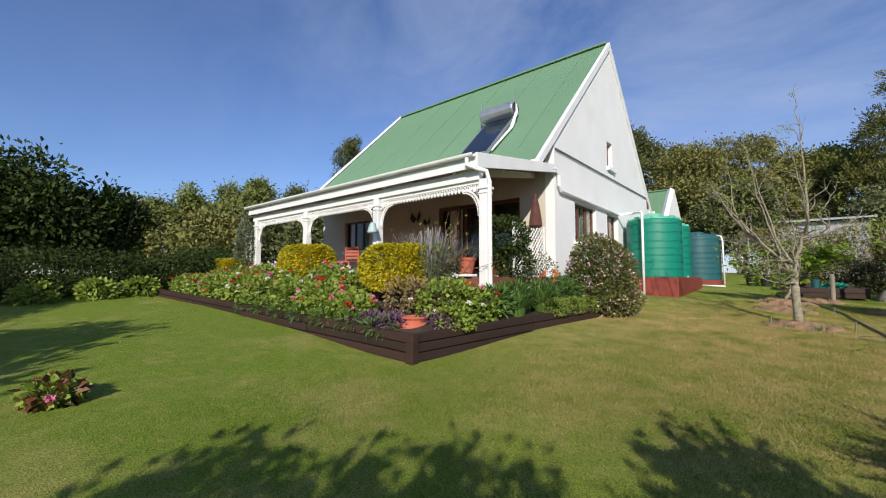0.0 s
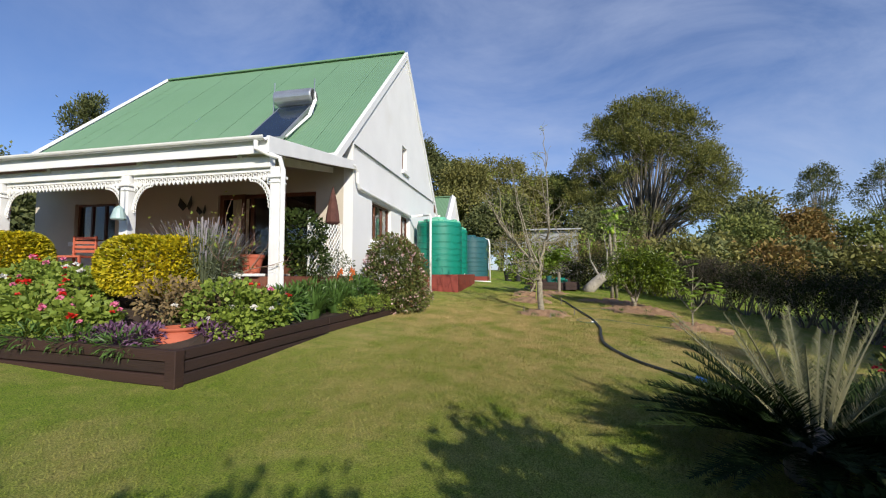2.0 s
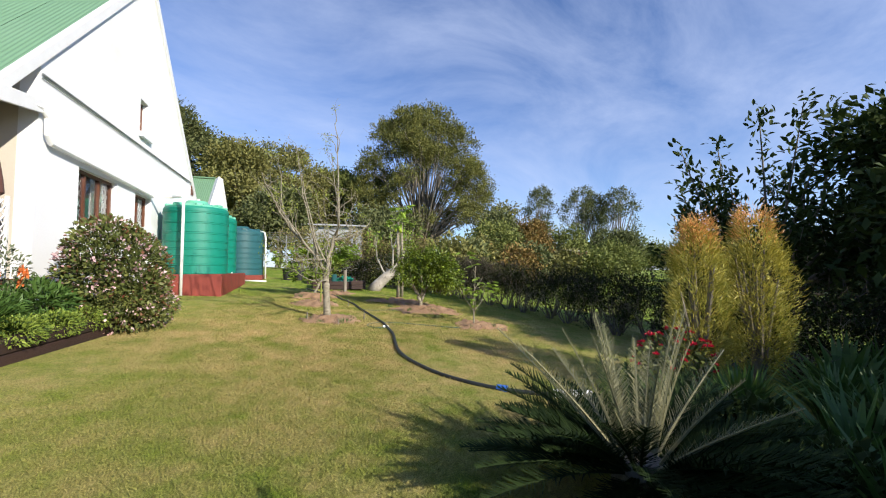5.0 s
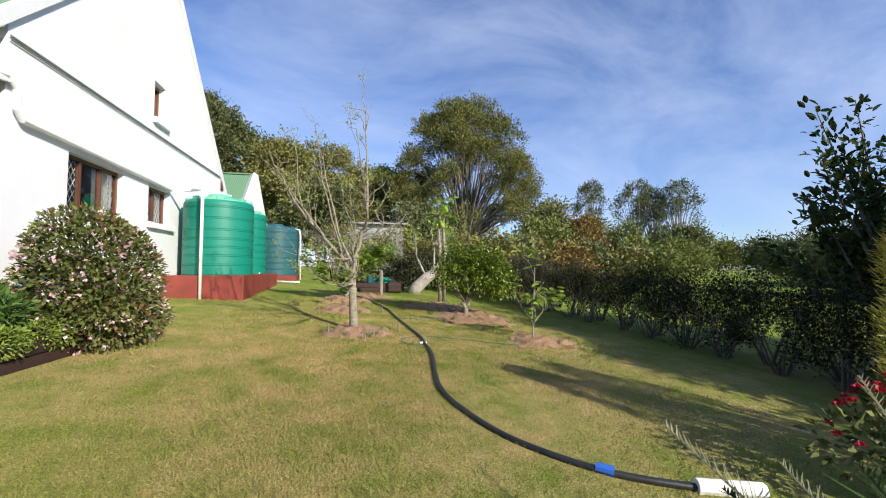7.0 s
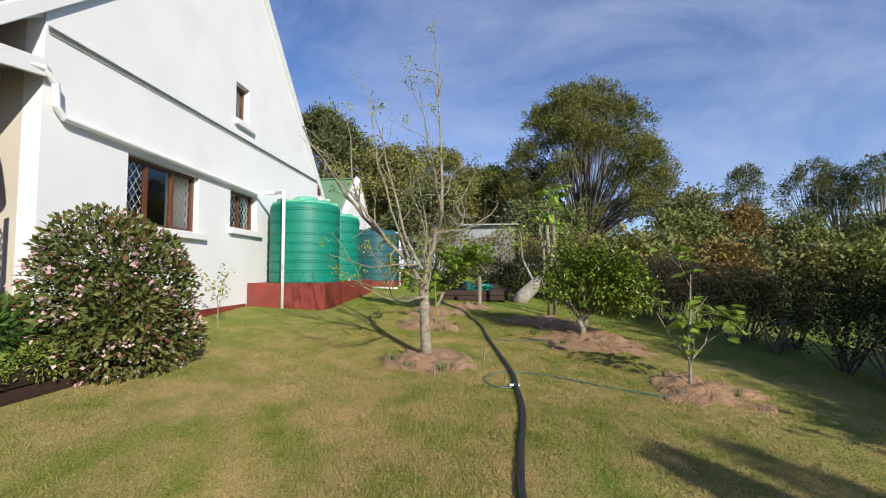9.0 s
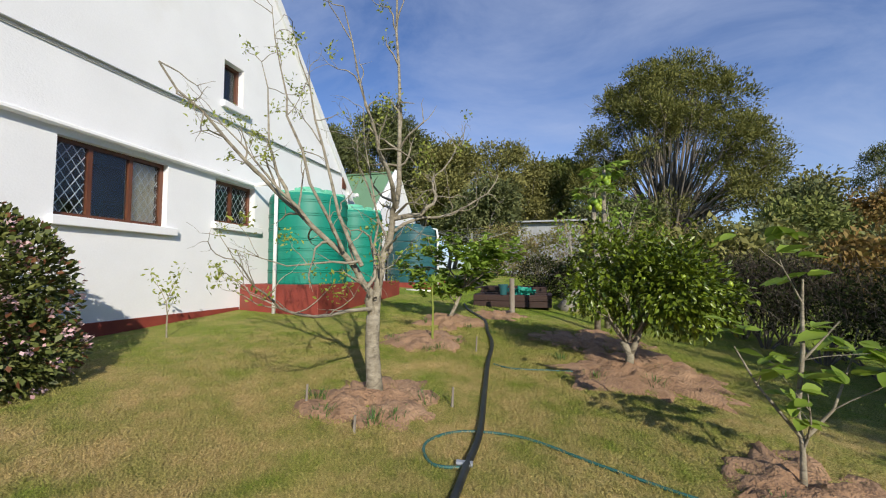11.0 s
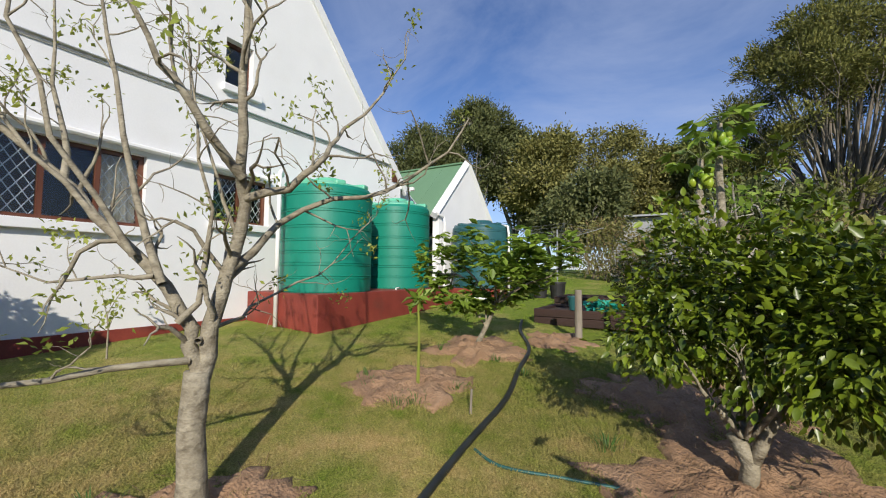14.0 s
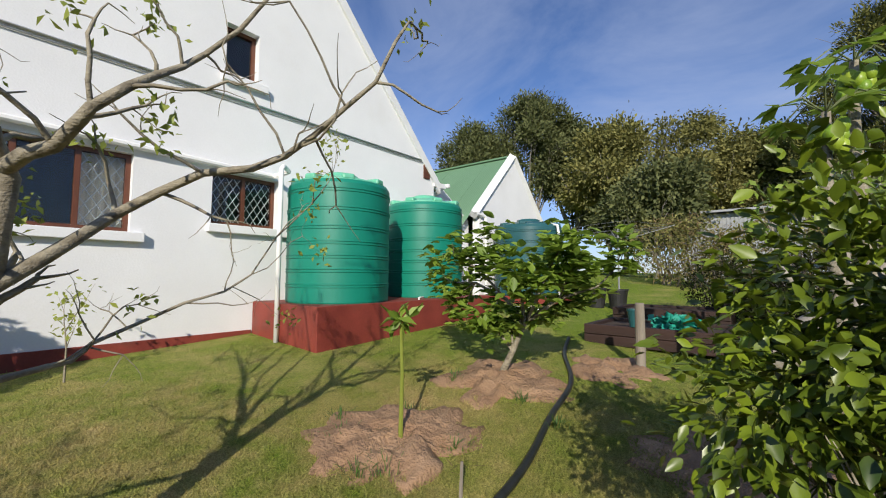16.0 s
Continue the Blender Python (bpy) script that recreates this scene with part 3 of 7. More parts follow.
# fretwork frieze between the posts
for a, b in zip(POSTS[1:], POSTS):
    x0, x1 = a + 0.11, b - 0.11
    m = Mesh().box(x0, x1, VY + 0.175, VY + 0.20, 3.10, 3.157)
    c = int((x1 - x0) / 0.085)
    for i in range(c):
        u = x0 + (i + 0.5) * (x1 - x0) / c
        ring = [(u + 0.030 * math.cos(t), VY + 0.187, 3.062 + 0.030 * math.sin(t)) for t in np.linspace(0, 2 * math.pi, 9)]
        m.tube(ring, 0.011, 4, cap=False)
        m.box(u - 0.042, u + 0.042, VY + 0.178, VY + 0.197, 3.012, 3.030)
        m.put([(u - 0.036, VY + 0.178, 3.012), (u + 0.036, VY + 0.178, 3.012), (u, VY + 0.178, 2.965), (u - 0.036, VY + 0.197, 3.012), (u + 0.036, VY + 0.197, 3.012), (u, VY + 0.197, 2.965)], [(0, 2, 1), (3, 4, 5), (0, 3, 5, 2), (1, 2, 5, 4)])
    hpart("fretwork_frieze", m, "white pierced fretwork frieze with scalloped edge", TRIM)
    for cx, s in ((x0, 1), (x1, -1)):
        m = Mesh()
        arc = [(cx + s * 0.34 * (1 - math.sin(t)), 3.0 - 0.44 * (1 - math.cos(t))) for t in np.linspace(0, math.pi / 2, 12)]
        m.tube([(u, VY + 0.187, z) for u, z in arc], 0.020, 5)
        for k, (u, z) in enumerate(arc):
            # a lobe on the open edge, and rings between the arc and the post
            lobe = [(u + s * 0.030 + 0.026 * math.cos(t), VY + 0.187, z - 0.022 + 0.026 * math.sin(t)) for t in np.linspace(0, 2 * math.pi, 7)]
            m.tube(lobe, 0.010, 4, cap=False)
            for q in range(int(abs(u - cx) / 0.085)):
                w = cx + s * (0.045 + 0.085 * q)
                ring = [(w + 0.032 * math.cos(t), VY + 0.187, z + 0.03 + 0.032 * math.sin(t)) for t in np.linspace(0, 2 * math.pi, 8)]
                m.tube(ring, 0.009, 4, cap=False)
        hpart("corner_bracket", m, "white fretwork corner bracket", TRIM)
hpart("verandah_floor", Mesh().box(-13.0, GX + 0.0, VY - 0.05, FY - 0.01, 0.6, FLOOR - 0.05), "red brick verandah floor", YELLOWBROWN)
hpart("floor_edge", Mesh().box(-13.0, GX, VY - 0.12, VY + 0.08, FLOOR - 0.045, FLOOR), "pale floor edging", WHITE, bevel=0.01)

# downpipe from the gutter corner down the post, and the pipe along the gable to the tank
m = Mesh().tube([(GX - 0.10, VY - 0.10, 3.52), (GX - 0.10, VY - 0.10, 3.40), (GX + 0.02, VY + 0.02, 3.34), (GX + 0.19, VY + 0.10, 3.28), (GX + 0.225, VY + 0.14, 3.08), (GX + 0.225, VY + 0.15, 1.2)], 0.040, 10)
hpart("downpipe", m, "white downpipe beside the post", PVC)
m = Mesh().tube([(GX - 0.16, 8.0, 4.0), (GX - 0.05, 8.12, 3.92), (GX + 0.06, 8.80, 3.98), (GX + 0.07, 8.93, 3.86), (GX + 0.07, 8.95, 3.60), (GX + 0.07, 9.04, 3.50), (GX + 0.07, 11.6, 3.455), (GX + 0.07, 13.40, 3.42), (GX + 0.5, 13.42, 3.44)], 0.043, 8)
hpart("long_pipe", m, "white pipe running along the gable to the tank", PVC)
hpart("cable", Mesh().tube([(GX + 0.02, 8.87, 4.52), (GX + 0.02, 17.25, 4.53)], 0.018, 5), "grey cable strip", STEEL)
hpart("cable", Mesh().tube([(GX + 0.02, 8.87, 4.47), (GX + 0.02, 17.25, 4.48)], 0.010, 5), "", STEEL)


def plane_window(parent_label, axis, face, u0, u1, z0, z1, lights, bars, curtain, sill=True, inset=0.10):
    """A brown timber window with its lights side by side; bars: the lights with white diamond bars; curtain: the lights with a drape."""
    def at(u, d, z):
        return (face - d, u, z) if axis == "y" else (u, face + d, z)

    def bar(m, ua, ub, za, zb, d0, d1):
        a, b = at(ua, d1, za), at(ub, d0, zb)
        m.box(*sorted((a[0], b[0])), *sorted((a[1], b[1])), za, zb)
        return m

    t = 0.055
    win = hpart("window", bar(Mesh(), u0, u1, z1 - t, z1, inset, inset + 0.07), parent_label, WINDOWWOOD)
    part("bottom_rail", bar(Mesh(), u0, u1, z0, z0 + t, inset, inset + 0.07), win, "", WINDOWWOOD)
    edges = [u0 + (u1 - u0) * e for e in lights]
    for e in edges:
        lo = min(max(e - t / 2, u0), u1 - t)
        part("mullion", bar(Mesh(), lo, lo + t, z0 + t, z1 - t, inset, inset + 0.07), win, "", WINDOWWOOD)
    for i, (a, b) in enumerate(zip(edges, edges[1:])):
        a, b = a + t * 0.6, b - t * 0.6
        g = part("pane", bar(Mesh(), a, b, z0 + t, z1 - t, inset + 0.035, inset + 0.041), win, "", GLASS)
        if i in bars:
            m = Mesh()
            step = 0.135
            w, h = b - a, z1 - z0 - 2 * t
            k = int((w + h) / step) + 2
            for j in range(-k, k):
                for s in (1, -1):
                    c = j * step * 1.35
                    # a slanted line z = s * 1.5 * u + c cut to the light
                    us = [0.0, w]
                    line = [(u, s * 1.55 * u + c + (h if s < 0 else 0)) for u in us]
                    (ua, za), (ub, zb) = line
                    if max(za, zb) <= 0 or min(za, zb) >= h:
                        continue
                    def cut(u1_, z1_, u2_, z2_):
                        if z1_ < 0:
                            u1_, z1_ = u1_ + (0 - z1_) * (u2_ - u1_) / (z2_ - z1_), 0
                        if z1_ > h:
                            u1_, z1_ = u1_ + (h - z1_) * (u2_ - u1_) / (z2_ - z1_), h
                        return u1_, z1_
                    pa, pb = cut(ua, za, ub, zb), cut(ub, zb, ua, za)
                    if abs(pa[0] - pb[0]) < 0.02:
                        continue
                    m.tube([at(a + pa[0], inset + 0.06, z0 + t + pa[1]), at(a + pb[0], inset + 0.06, z0 + t + pb[1])], 0.0065, 4)
            part("burglar_bars", m, win, "white diamond burglar bars", WHITE)
        if i in curtain:
            m = Mesh()
            n = 16
            cw = b - a
            v = [at(a + cw * j / n, inset + 0.16 + 0.025 * math.sin(j * 1.9), z) for z in (z0 - 0.05, z1) for j in range(n + 1)]
            m.put(v, [(j, j + 1, n + 2 + j, n + 1 + j) for j in range(n)])
            part("curtain", m.done("curtain", CURTAIN, True), win, "cream gathered curtain")
    if sill:
        m = bar(Mesh(), u0 - 0.06, u1 + 0.14, z0 - 0.125, z0 - 0.003, -0.09, inset + 0.06)
        o = part("sill", m, win, "white plastered sill", PLASTER)
        bevelled(o, 0.01)
    return win


plane_window("brown timber window with diamond bars and cream curtains", "y", GX, *W1, (0, 0.30, 0.66, 1), (0, 2), (2,))
plane_window("small brown timber window with diamond bars", "y", GX, *W2, (0, 0.5, 1), (0, 1), (), inset=0.13)
plane_window("narrow brown attic window", "y", GX, *W3, (0, 1), (), (), inset=0.13)
plane_window("dark brown front window under the verandah", "x", FY, *FW, (0, 0.34, 0.67, 1), (), (0,))
# glazed double door
x0, x1, z0, z1 = D1
door = hpart("french_door", Mesh().box(x0, x1, FY + 0.082, FY + 0.158, z1 - 0.09, z1 - 0.003), "brown timber glazed doors to the verandah", WINDOWWOOD)
for a, b in ((x0, x0 + 0.08), (x1 - 0.08, x1), (-6.84, -6.74), (-5.93, -5.85)):
    part("door_stile", Mesh().box(a, b, FY + 0.08, FY + 0.16, z0, z1), door, "", WINDOWWOOD)
part("bottom_rail", Mesh().box(x0, x1, FY + 0.082, FY + 0.158, z0 + 0.002, z0 + 0.14), door, "", WINDOWWOOD)
part("pane", Mesh().box(-6.73, -5.94, FY + 0.115, FY + 0.12, z0 + 0.14, z1 - 0.09), door, "", GLASS)
part("pane", Mesh().box(-5.84, -5.09, FY + 0.115, FY + 0.12, z0 + 0.14, z1 - 0.09), door, "", GLASS)
m = Mesh()
for a, b, c, d in ((0, 0.10, 0, 1.98), (0.62, 0.72, 0, 1.98), (0.1, 0.62, 0, 0.25), (0.1, 0.62, 1.86, 1.98)):
    m.box(-7.62 + a, -7.62 + b, FY - 0.05, FY - 0.005, FLOOR + c, FLOOR + d)
leaf = part("door_leaf", m, door, "open glazed door leaf", WINDOWWOOD)
v = [(-7.50 + 0.5 * j / 14, FY + 0.26 + 0.03 * math.sin(j * 2.1), z) for z in (FLOOR + 0.05, 3.4) for j in range(15)]
part("curtain", Mesh().put(v, [(j, j + 1, 16 + j, 15 + j) for j in range(14)]).done("curtain", CURTAIN, True), door, "cream curtain behind the door")

# boxed eave at the back corner of the gable
hpart("back_eave", Mesh().box(GX - 0.5, GX + 0.04, BY - 0.02, BY + 0.42, 3.98, 4.10), "white boxed eave", WHITE, bevel=0.01)
hpart("eave_board", Mesh().box(GX + 0.002, GX + 0.03, 17.12, 17.32, 4.12, 4.44), "brown board under the eave", WINDOWWOOD)
hpart("eave_gutter", Mesh().box(GX - 0.4, GX + 0.10, BY + 0.43, BY + 0.53, 4.02, 4.12), "white gutter end", PVC, bevel=0.02)

# ---- water tanks on their plinth ----
plinth = bevelled(tagged(part("tank_plinth", Mesh().box(GX + 0.027, -2.30, 13.15, 17.3, 0.4, 1.42), None, mat=REDBASE), "red painted masonry plinth under two water tanks", "plinth"), 0.012)
plinth2 = bevelled(tagged(part("tank_plinth", Mesh().box(-3.85, -1.95, 19.1, 21.2, 0.5, 1.32), None, mat=REDBASE), "red painted low plinth under the dark tank", "plinth"), 0.012)


def water_tank(x, y, z, r, h, body_mat, top_mat, label, ribs):
    t = thing("water_tank", label, "water tank", (x, y, z), group="rainwater tanks")
    prof = [(r * 0.99, 0.0), (r, 0.02)]
    for c in ribs:
        c *= h
        for q in (-0.020, 0.020):
            prof += [(r, c + q - 0.013), (r + 0.011, c + q - 0.006), (r + 0.011, c + q + 0.005), (r, c + q + 0.011)]
    prof += [(r, h * 0.955), (r - 0.03, h * 0.985)]
    me = Mesh().lathe(prof, sides=64).done("body", body_mat, True)
    sharp = me.attributes.new("sharp_edge", "BOOLEAN", "EDGE")
    zs = [v.co.z for v in me.vertices]
    sharp.data.foreach_set("value", [abs(zs[e.vertices[0]] - zs[e.vertices[1]]) < 1e-5 for e in me.edges])
    part("body", me, t)
    part("lid_dome", Mesh().lathe([(r - 0.028, h * 0.984), (r - 0.06, h), (r * 0.45, h + 0.11), (r * 0.34, h + 0.12), (r * 0.34, h + 0.17), (r * 0.30, h + 0.19)], sides=40).done("lid_dome", top_mat, True), t, "paler domed top with screw lid")
    for i in range(8):
        a = i * math.pi / 4 + 0.3
        m = Mesh().box(r * 0.42, r * 0.95, -0.09, 0.09, h - 0.03, h + 0.065, Matrix.Rotation(a, 4, "Z"))
        bevelled(part("top_rib", m, t, "", top_mat), 0.03)
    return t


RIBS = (0.14, 0.26, 0.37, 0.48, 0.60, 0.75, 0.90)
water_tank(-3.13, 14.09, 1.42, 0.79, 1.83, TANK, TANKTOP, "bright green ribbed plastic rainwater tank on red plinth", RIBS)
water_tank(-3.22, 16.25, 1.42, 0.76, 1.82, TANK, TANKTOP, "bright green ribbed plastic tank, second on the plinth", RIBS)
water_tank(-2.90, 20.15, 1.32, 0.90, 1.85, TANKDARK, TANKDARK, "dark green plastic rainwater tank on low plinth", RIBS)


def pipe(name, label, path, r, mat=PVC, sides=8):
    return tagged(new(name, Mesh().tube(path, r, sides).done(name, mat, True)), label, "pipe")


pipe("overflow_pipe", "white plastic downpipe in front of the green tank", [(-3.55, 13.42, 3.44), (-3.24, 13.16, 3.42), (-3.21, 13.11, 3.36), (-3.21, 13.105, 0.85)], 0.036)
pipe("overflow_pipe", "white plastic pipe at the dark tank", [(-2.2, 20.0, 3.18), (-1.95, 19.9, 3.12), (-1.90, 19.85, 2.9), (-1.88, 19.8, 1.1)], 0.035)
pipe("tap_pipe", "thin white standpipe against the plinth", [(-2.40, 15.2, 1.02), (-2.40, 15.2, 1.46), (-2.40, 15.32, 1.46)], 0.014, sides=6)
pipe("waste_pipe", "white pipe lying at the plinth end", [(-2.5, 18.4, 1.12), (-1.7, 18.35, 1.09)], 0.03)

# ---- second building ----
annex = thing("annex", "white plastered back building with green gabled roof", "house", (-8, 21, 1.2))
annex_at = Matrix.Translation(annex.location).inverted()


def apart_of(name, data, label="", mat=None, bevel=0.0):
    ob = part(name, data, annex, label, mat)
    ob.matrix_parent_inverse = annex_at
    if bevel:
        bevelled(ob, bevel)
    return ob


AX, AY, AZ = -3.9, 21.15, 5.5
m = Mesh()
wall_pieces(m, (19.25, AY, 23.3), lambda y: AZ - 0.98 * abs(y - AY), 0.7, [], 0.22, ("y", AX))
apart_of("gable_wall", m, "white gable wall", PLASTER)
for y1 in (19.05, 23.4):
    z1 = AZ - 0.98 * abs(y1 - AY)
    m = Mesh().tube([(AX - 0.06, AY, AZ + 0.03), (AX - 0.06, y1, z1 + 0.03)], 0.15, 4)
    apart_of("barge_board", m, "white gable edge", WHITE)
aroof = apart_of("roof", Mesh().box(-11, AX - 0.2, AY - 0.07, AY + 0.07, AZ + 0.04, AZ + 0.09), "green sheet roof", ROOF)
s1 = corrugated(0.762, 18.2, AZ - 0.98 * (AY - 18.2) + 0.03, AY, AZ + 0.03)
s2 = corrugated(0.762, 23.5, AZ - 0.98 * (23.5 - AY) + 0.03, AY, AZ + 0.03)
for i in range(9):
    for me in (s1, s2):
        part("roof_sheet", me, aroof).location = (AX - 0.2 - 0.762 * (i + 1), 0, 0.004 * (i % 2))
m = Mesh()
wall_pieces(m, (17.3, 18.1, 19.3), lambda y: 4.10 - 0.62 * abs(y - 18.1), 0.7, [], 0.2, ("y", -4.3))
apart_of("link_wall", m, "low white link wall with a small gable", PLASTER)
apart_of("side_wall", Mesh().box(-11, -4.51, 18.4, 18.6, 0.7, 3.0).box(-11, AX - 0.23, 23.1, 23.3, 0.7, 3.4), "", PLASTER)
apart_of("downpipe", Mesh().tube([(-3.86, 19.0, 3.55), (-3.84, 19.1, 3.5), (-3.82, 19.4, 3.45), (-3.8, 19.42, 3.3), (-3.8, 19.42, 1.0)], 0.04, 8), "white downpipe", PVC)
apart_of("end_wall", Mesh().box(-11, -10.8, 18.6, 23.1, 0.7, 3.4), "", PLASTER)

# ---- shed in the back ----
shed = thing("shed", "weathered grey-white corrugated shed behind the hedge", "shed", (1.7, 35, 1.57))


def spart(name, data, label="", mat=None):
    ob = part(name, data, shed, label, mat)
    ob.matrix_parent_inverse = Matrix.Translation(shed.location).inverted()
    return ob


SX0, SX1, SY0, SY1 = -1.15, 3.75, 33.5, 38.0
spart("wall", Mesh().box(SX0, SX1, SY0 + 0.02, SY0 + 0.06, 1.3, 4.85), "grey-white front", SHEDSHEET)
for i in range(30):
    u = SX0 + i * 0.162
    spart("rib", Mesh().box(u, u + 0.05, SY0, SY0 + 0.018, 1.3, 4.85), "", SHEDSHEET)
spart("wall", Mesh().box(SX0 - 0.05, SX0, SY0, SY1, 1.3, 5.0), "dark weathered board side", GREYWOOD)
spart("wall", Mesh().box(SX1, SX1 + 0.05, SY0, SY1, 1.3, 5.0), "", GREYWOOD)
spart("wall", Mesh().box(SX0, SX1, SY1, SY1 + 0.05, 1.3, 5.3), "", GREYWOOD)
spart("roof", Mesh().put([(SX0 - 0.3, SY0 - 0.4, 4.9), (SX1 + 0.3, SY0 - 0.4, 4.9), (SX1 + 0.3, SY1 + 0.3, 5.5), (SX0 - 0.3, SY1 + 0.3, 5.5), (SX0 - 0.3, SY0 - 0.4, 5.0), (SX1 + 0.3, SY0 - 0.4, 5.0), (SX1 + 0.3, SY1 + 0.3, 5.6), (SX0 - 0.3, SY1 + 0.3, 5.6)],
                         [(3, 2, 1, 0), (4, 5, 6, 7), (0, 1, 5, 4), (2, 3, 7, 6), (1, 2, 6, 5), (3, 0, 4, 7)]), "pale sheet roof", SHEDSHEET)

# ---- solar water heater on the front roof ----
heater = thing("solar_water_heater", "solar water heater with steel cylinder and dark panel on roof", "water heater", (-6.18, 9.17, gable_top(9.17) + 0.10))
slope = math.atan(0.99)
hm = Matrix.Rotation(slope, 4, "X")
part("panel_frame", Mesh().box(-0.50, 0.50, -0.95, 0.98, 0.05, 0.13, hm), heater, "aluminium frame", STEEL)
PANEL = material("dark blue solar glass", (0.010, 0.018, 0.035), (0.016, 0.028, 0.05), 0.08, 2, 20, 0, spec=0.8)
part("solar_panel", Mesh().box(-0.45, 0.45, -0.90, 0.93, 0.131, 0.137, hm), heater, "dark blue glass panel", PANEL)
c = hm @ Vector((0, 1.12, 0.30))
m = Mesh()
rr, hw = 0.21, 0.56
ringp = []
for x, r in ((-hw, 0.02), (-hw, rr * 0.93), (-hw + 0.04, rr), (hw - 0.04, rr), (hw, rr * 0.93), (hw, 0.02)):
    ringp.append((x, r))
sd = 24
v = [(x, c.y + r * math.cos(2 * math.pi * a / sd), c.z + r * math.sin(2 * math.pi * a / sd)) for x, r in ringp for a in range(sd)]
m.put(v, [(i * sd + a, i * sd + (a + 1) % sd, (i + 1) * sd + (a + 1) % sd, (i + 1) * sd + a) for i in range(5) for a in range(sd)])
part("cylinder", m.done("cylinder", STEEL, False), heater, "dull steel water cylinder")
m = Mesh().lathe([(0.16, 0), (0.17, 0.012), (0.15, 0.02)], sides=20)
o = part("end_cap", m, heater, "dark end cap", BLACKPLASTIC)
o.matrix_local = Matrix.Translation((hw - 0.005, c.y, c.z)) @ Matrix.Rotation(math.pi / 2, 4, "Y")
for sx in (-0.60, 0.60):
    part("upright", Mesh().tube([(sx, c.y - 0.1, c.z - 0.55), (sx, c.y - 0.05, c.z + 0.45)], 0.014, 5), heater, "thin vent pipe", STEEL)
for k in range(2):
    path = [(0.58, c.y, c.z + 0.1 - 0.2 * k), (0.70 - 0.05 * k, c.y - 0.15, c.z - 0.2), tuple(hm @ Vector((0.66 - 0.06 * k, 0.4, 0.06))), tuple(hm @ Vector((0.56, -0.85, 0.08)))]
    part("hot_pipe", Mesh().tube(path, 0.025, 6), heater, "white lagged pipe", PVC)

# ---- raised bed of sleepers ----
def bed_edge(y):
    return -3.59 + 0.155 * (y - 3.61)


SLEEPER_H = 0.125
bed = thing("raised_flower_bed", "raised flower bed edged with dark timber sleepers", "flower bed", (-8, 4.5, 0.5))
bed.location = (0, 0, 0)
soil_pts = [(-12.5, 3.20), (-3.66, 3.68), (bed_edge(8.5) - 0.08, 8.5), (GX - 0.02, 8.8), (GX - 0.02, 5.5), (-12.9, 5.5)]
part("soil", Mesh().prism(soil_pts, -0.2, [0.90, 0.60, 0.80, 1.0, 1.1, 1.2]), bed, "dark bed soil", DARKSOIL)


def sleeper_run(p0, p1, courses, top0, top1, length):
    p0, p1 = Vector(p0), Vector(p1)
    d = p1 - p0
    n = max(1, round(d.length / length))
    for c in range(courses):
        for i in range(n):
            a, b = p0 + d * i / n, p0 + d * (i + 1) / n
            mid, long = (a + b) / 2, (b - a).length
            tz = top0 + (top1 - top0) * (i + 0.5) / n
            me = Mesh().box(-long / 2 + 0.004, long / 2 - 0.004, -0.045, 0.045, -SLEEPER_H + 0.012, 0)
            o = bevelled(part("sleeper", me, bed, "", SLEEPER), 0.008)
            tilt = math.atan2((top1 - top0), d.length)
            o.matrix_local = Matrix.Translation((mid.x, mid.y, tz - c * SLEEPER_H)) @ Matrix.Rotation(math.atan2(d.y, d.x), 4, "Z") @ Matrix.Rotation(-tilt, 4, "Y") @ Matrix.Translation((0, rng.uniform(-0.014, 0.014), 0))


sleeper_run((-12.54, 3.14), (-3.64, 3.61), 4, 1.06, 0.655, 2.2)
sleeper_run((-3.59, 3.66), (bed_edge(8.55), 8.55), 4, 0.655, 0.84, 2.4)
bevelled(part("corner_post", Mesh().box(-3.66, -3.53, 3.54, 3.66, 0.1, 0.66), bed, "", SLEEPER), 0.008)

# ---- leaf and flower colours ----
LEMONLEAF = leaf_material("lemon leaf", (0.018, 0.042, 0.005), (0.215, 0.285, 0.020), 0.36, 0.08, 0.4)
FIGLEAF = leaf_material("fig leaf", (0.13, 0.22, 0.025), (0.34, 0.46, 0.07), 0.5, 0.4)
YOUNGLEAF = leaf_material("young olive leaf", (0.20, 0.26, 0.04), (0.42, 0.46, 0.09), 0.5, 0.4)
GERANIUM = leaf_material("geranium leaf", (0.075, 0.145, 0.016), (0.38, 0.46, 0.08), 0.6, 0.3)
GOLDHEDGE = leaf_material("golden privet leaf", (0.13, 0.19, 0.012), (0.82, 0.62, 0.02), 0.5, 0.3)
LAVENDERLEAF = leaf_material("lavender leaf", (0.10, 0.13, 0.07), (0.22, 0.25, 0.15), 0.7, 0.2)
MAUVE = leaf_material("mauve flower spike", (0.24, 0.22, 0.24), (0.40, 0.37, 0.40), 0.7, 0.2)
PURPLE = leaf_material("purple leaf", (0.09, 0.035, 0.09), (0.30, 0.17, 0.28), 0.6, 0.2)
BLOSSOMLEAF = leaf_material("blossom bush leaf", (0.040, 0.070, 0.016), (0.19, 0.20, 0.055), 0.5, 0.1, 0.3)
BRONZE = leaf_material("bronze young leaf", (0.10, 0.04, 0.02), (0.22, 0.10, 0.05), 0.4, 0.25)
BLOSSOM = leaf_material("pale pink petals", (0.62, 0.34, 0.37), (0.85, 0.66, 0.66), 0.7, 0.3)
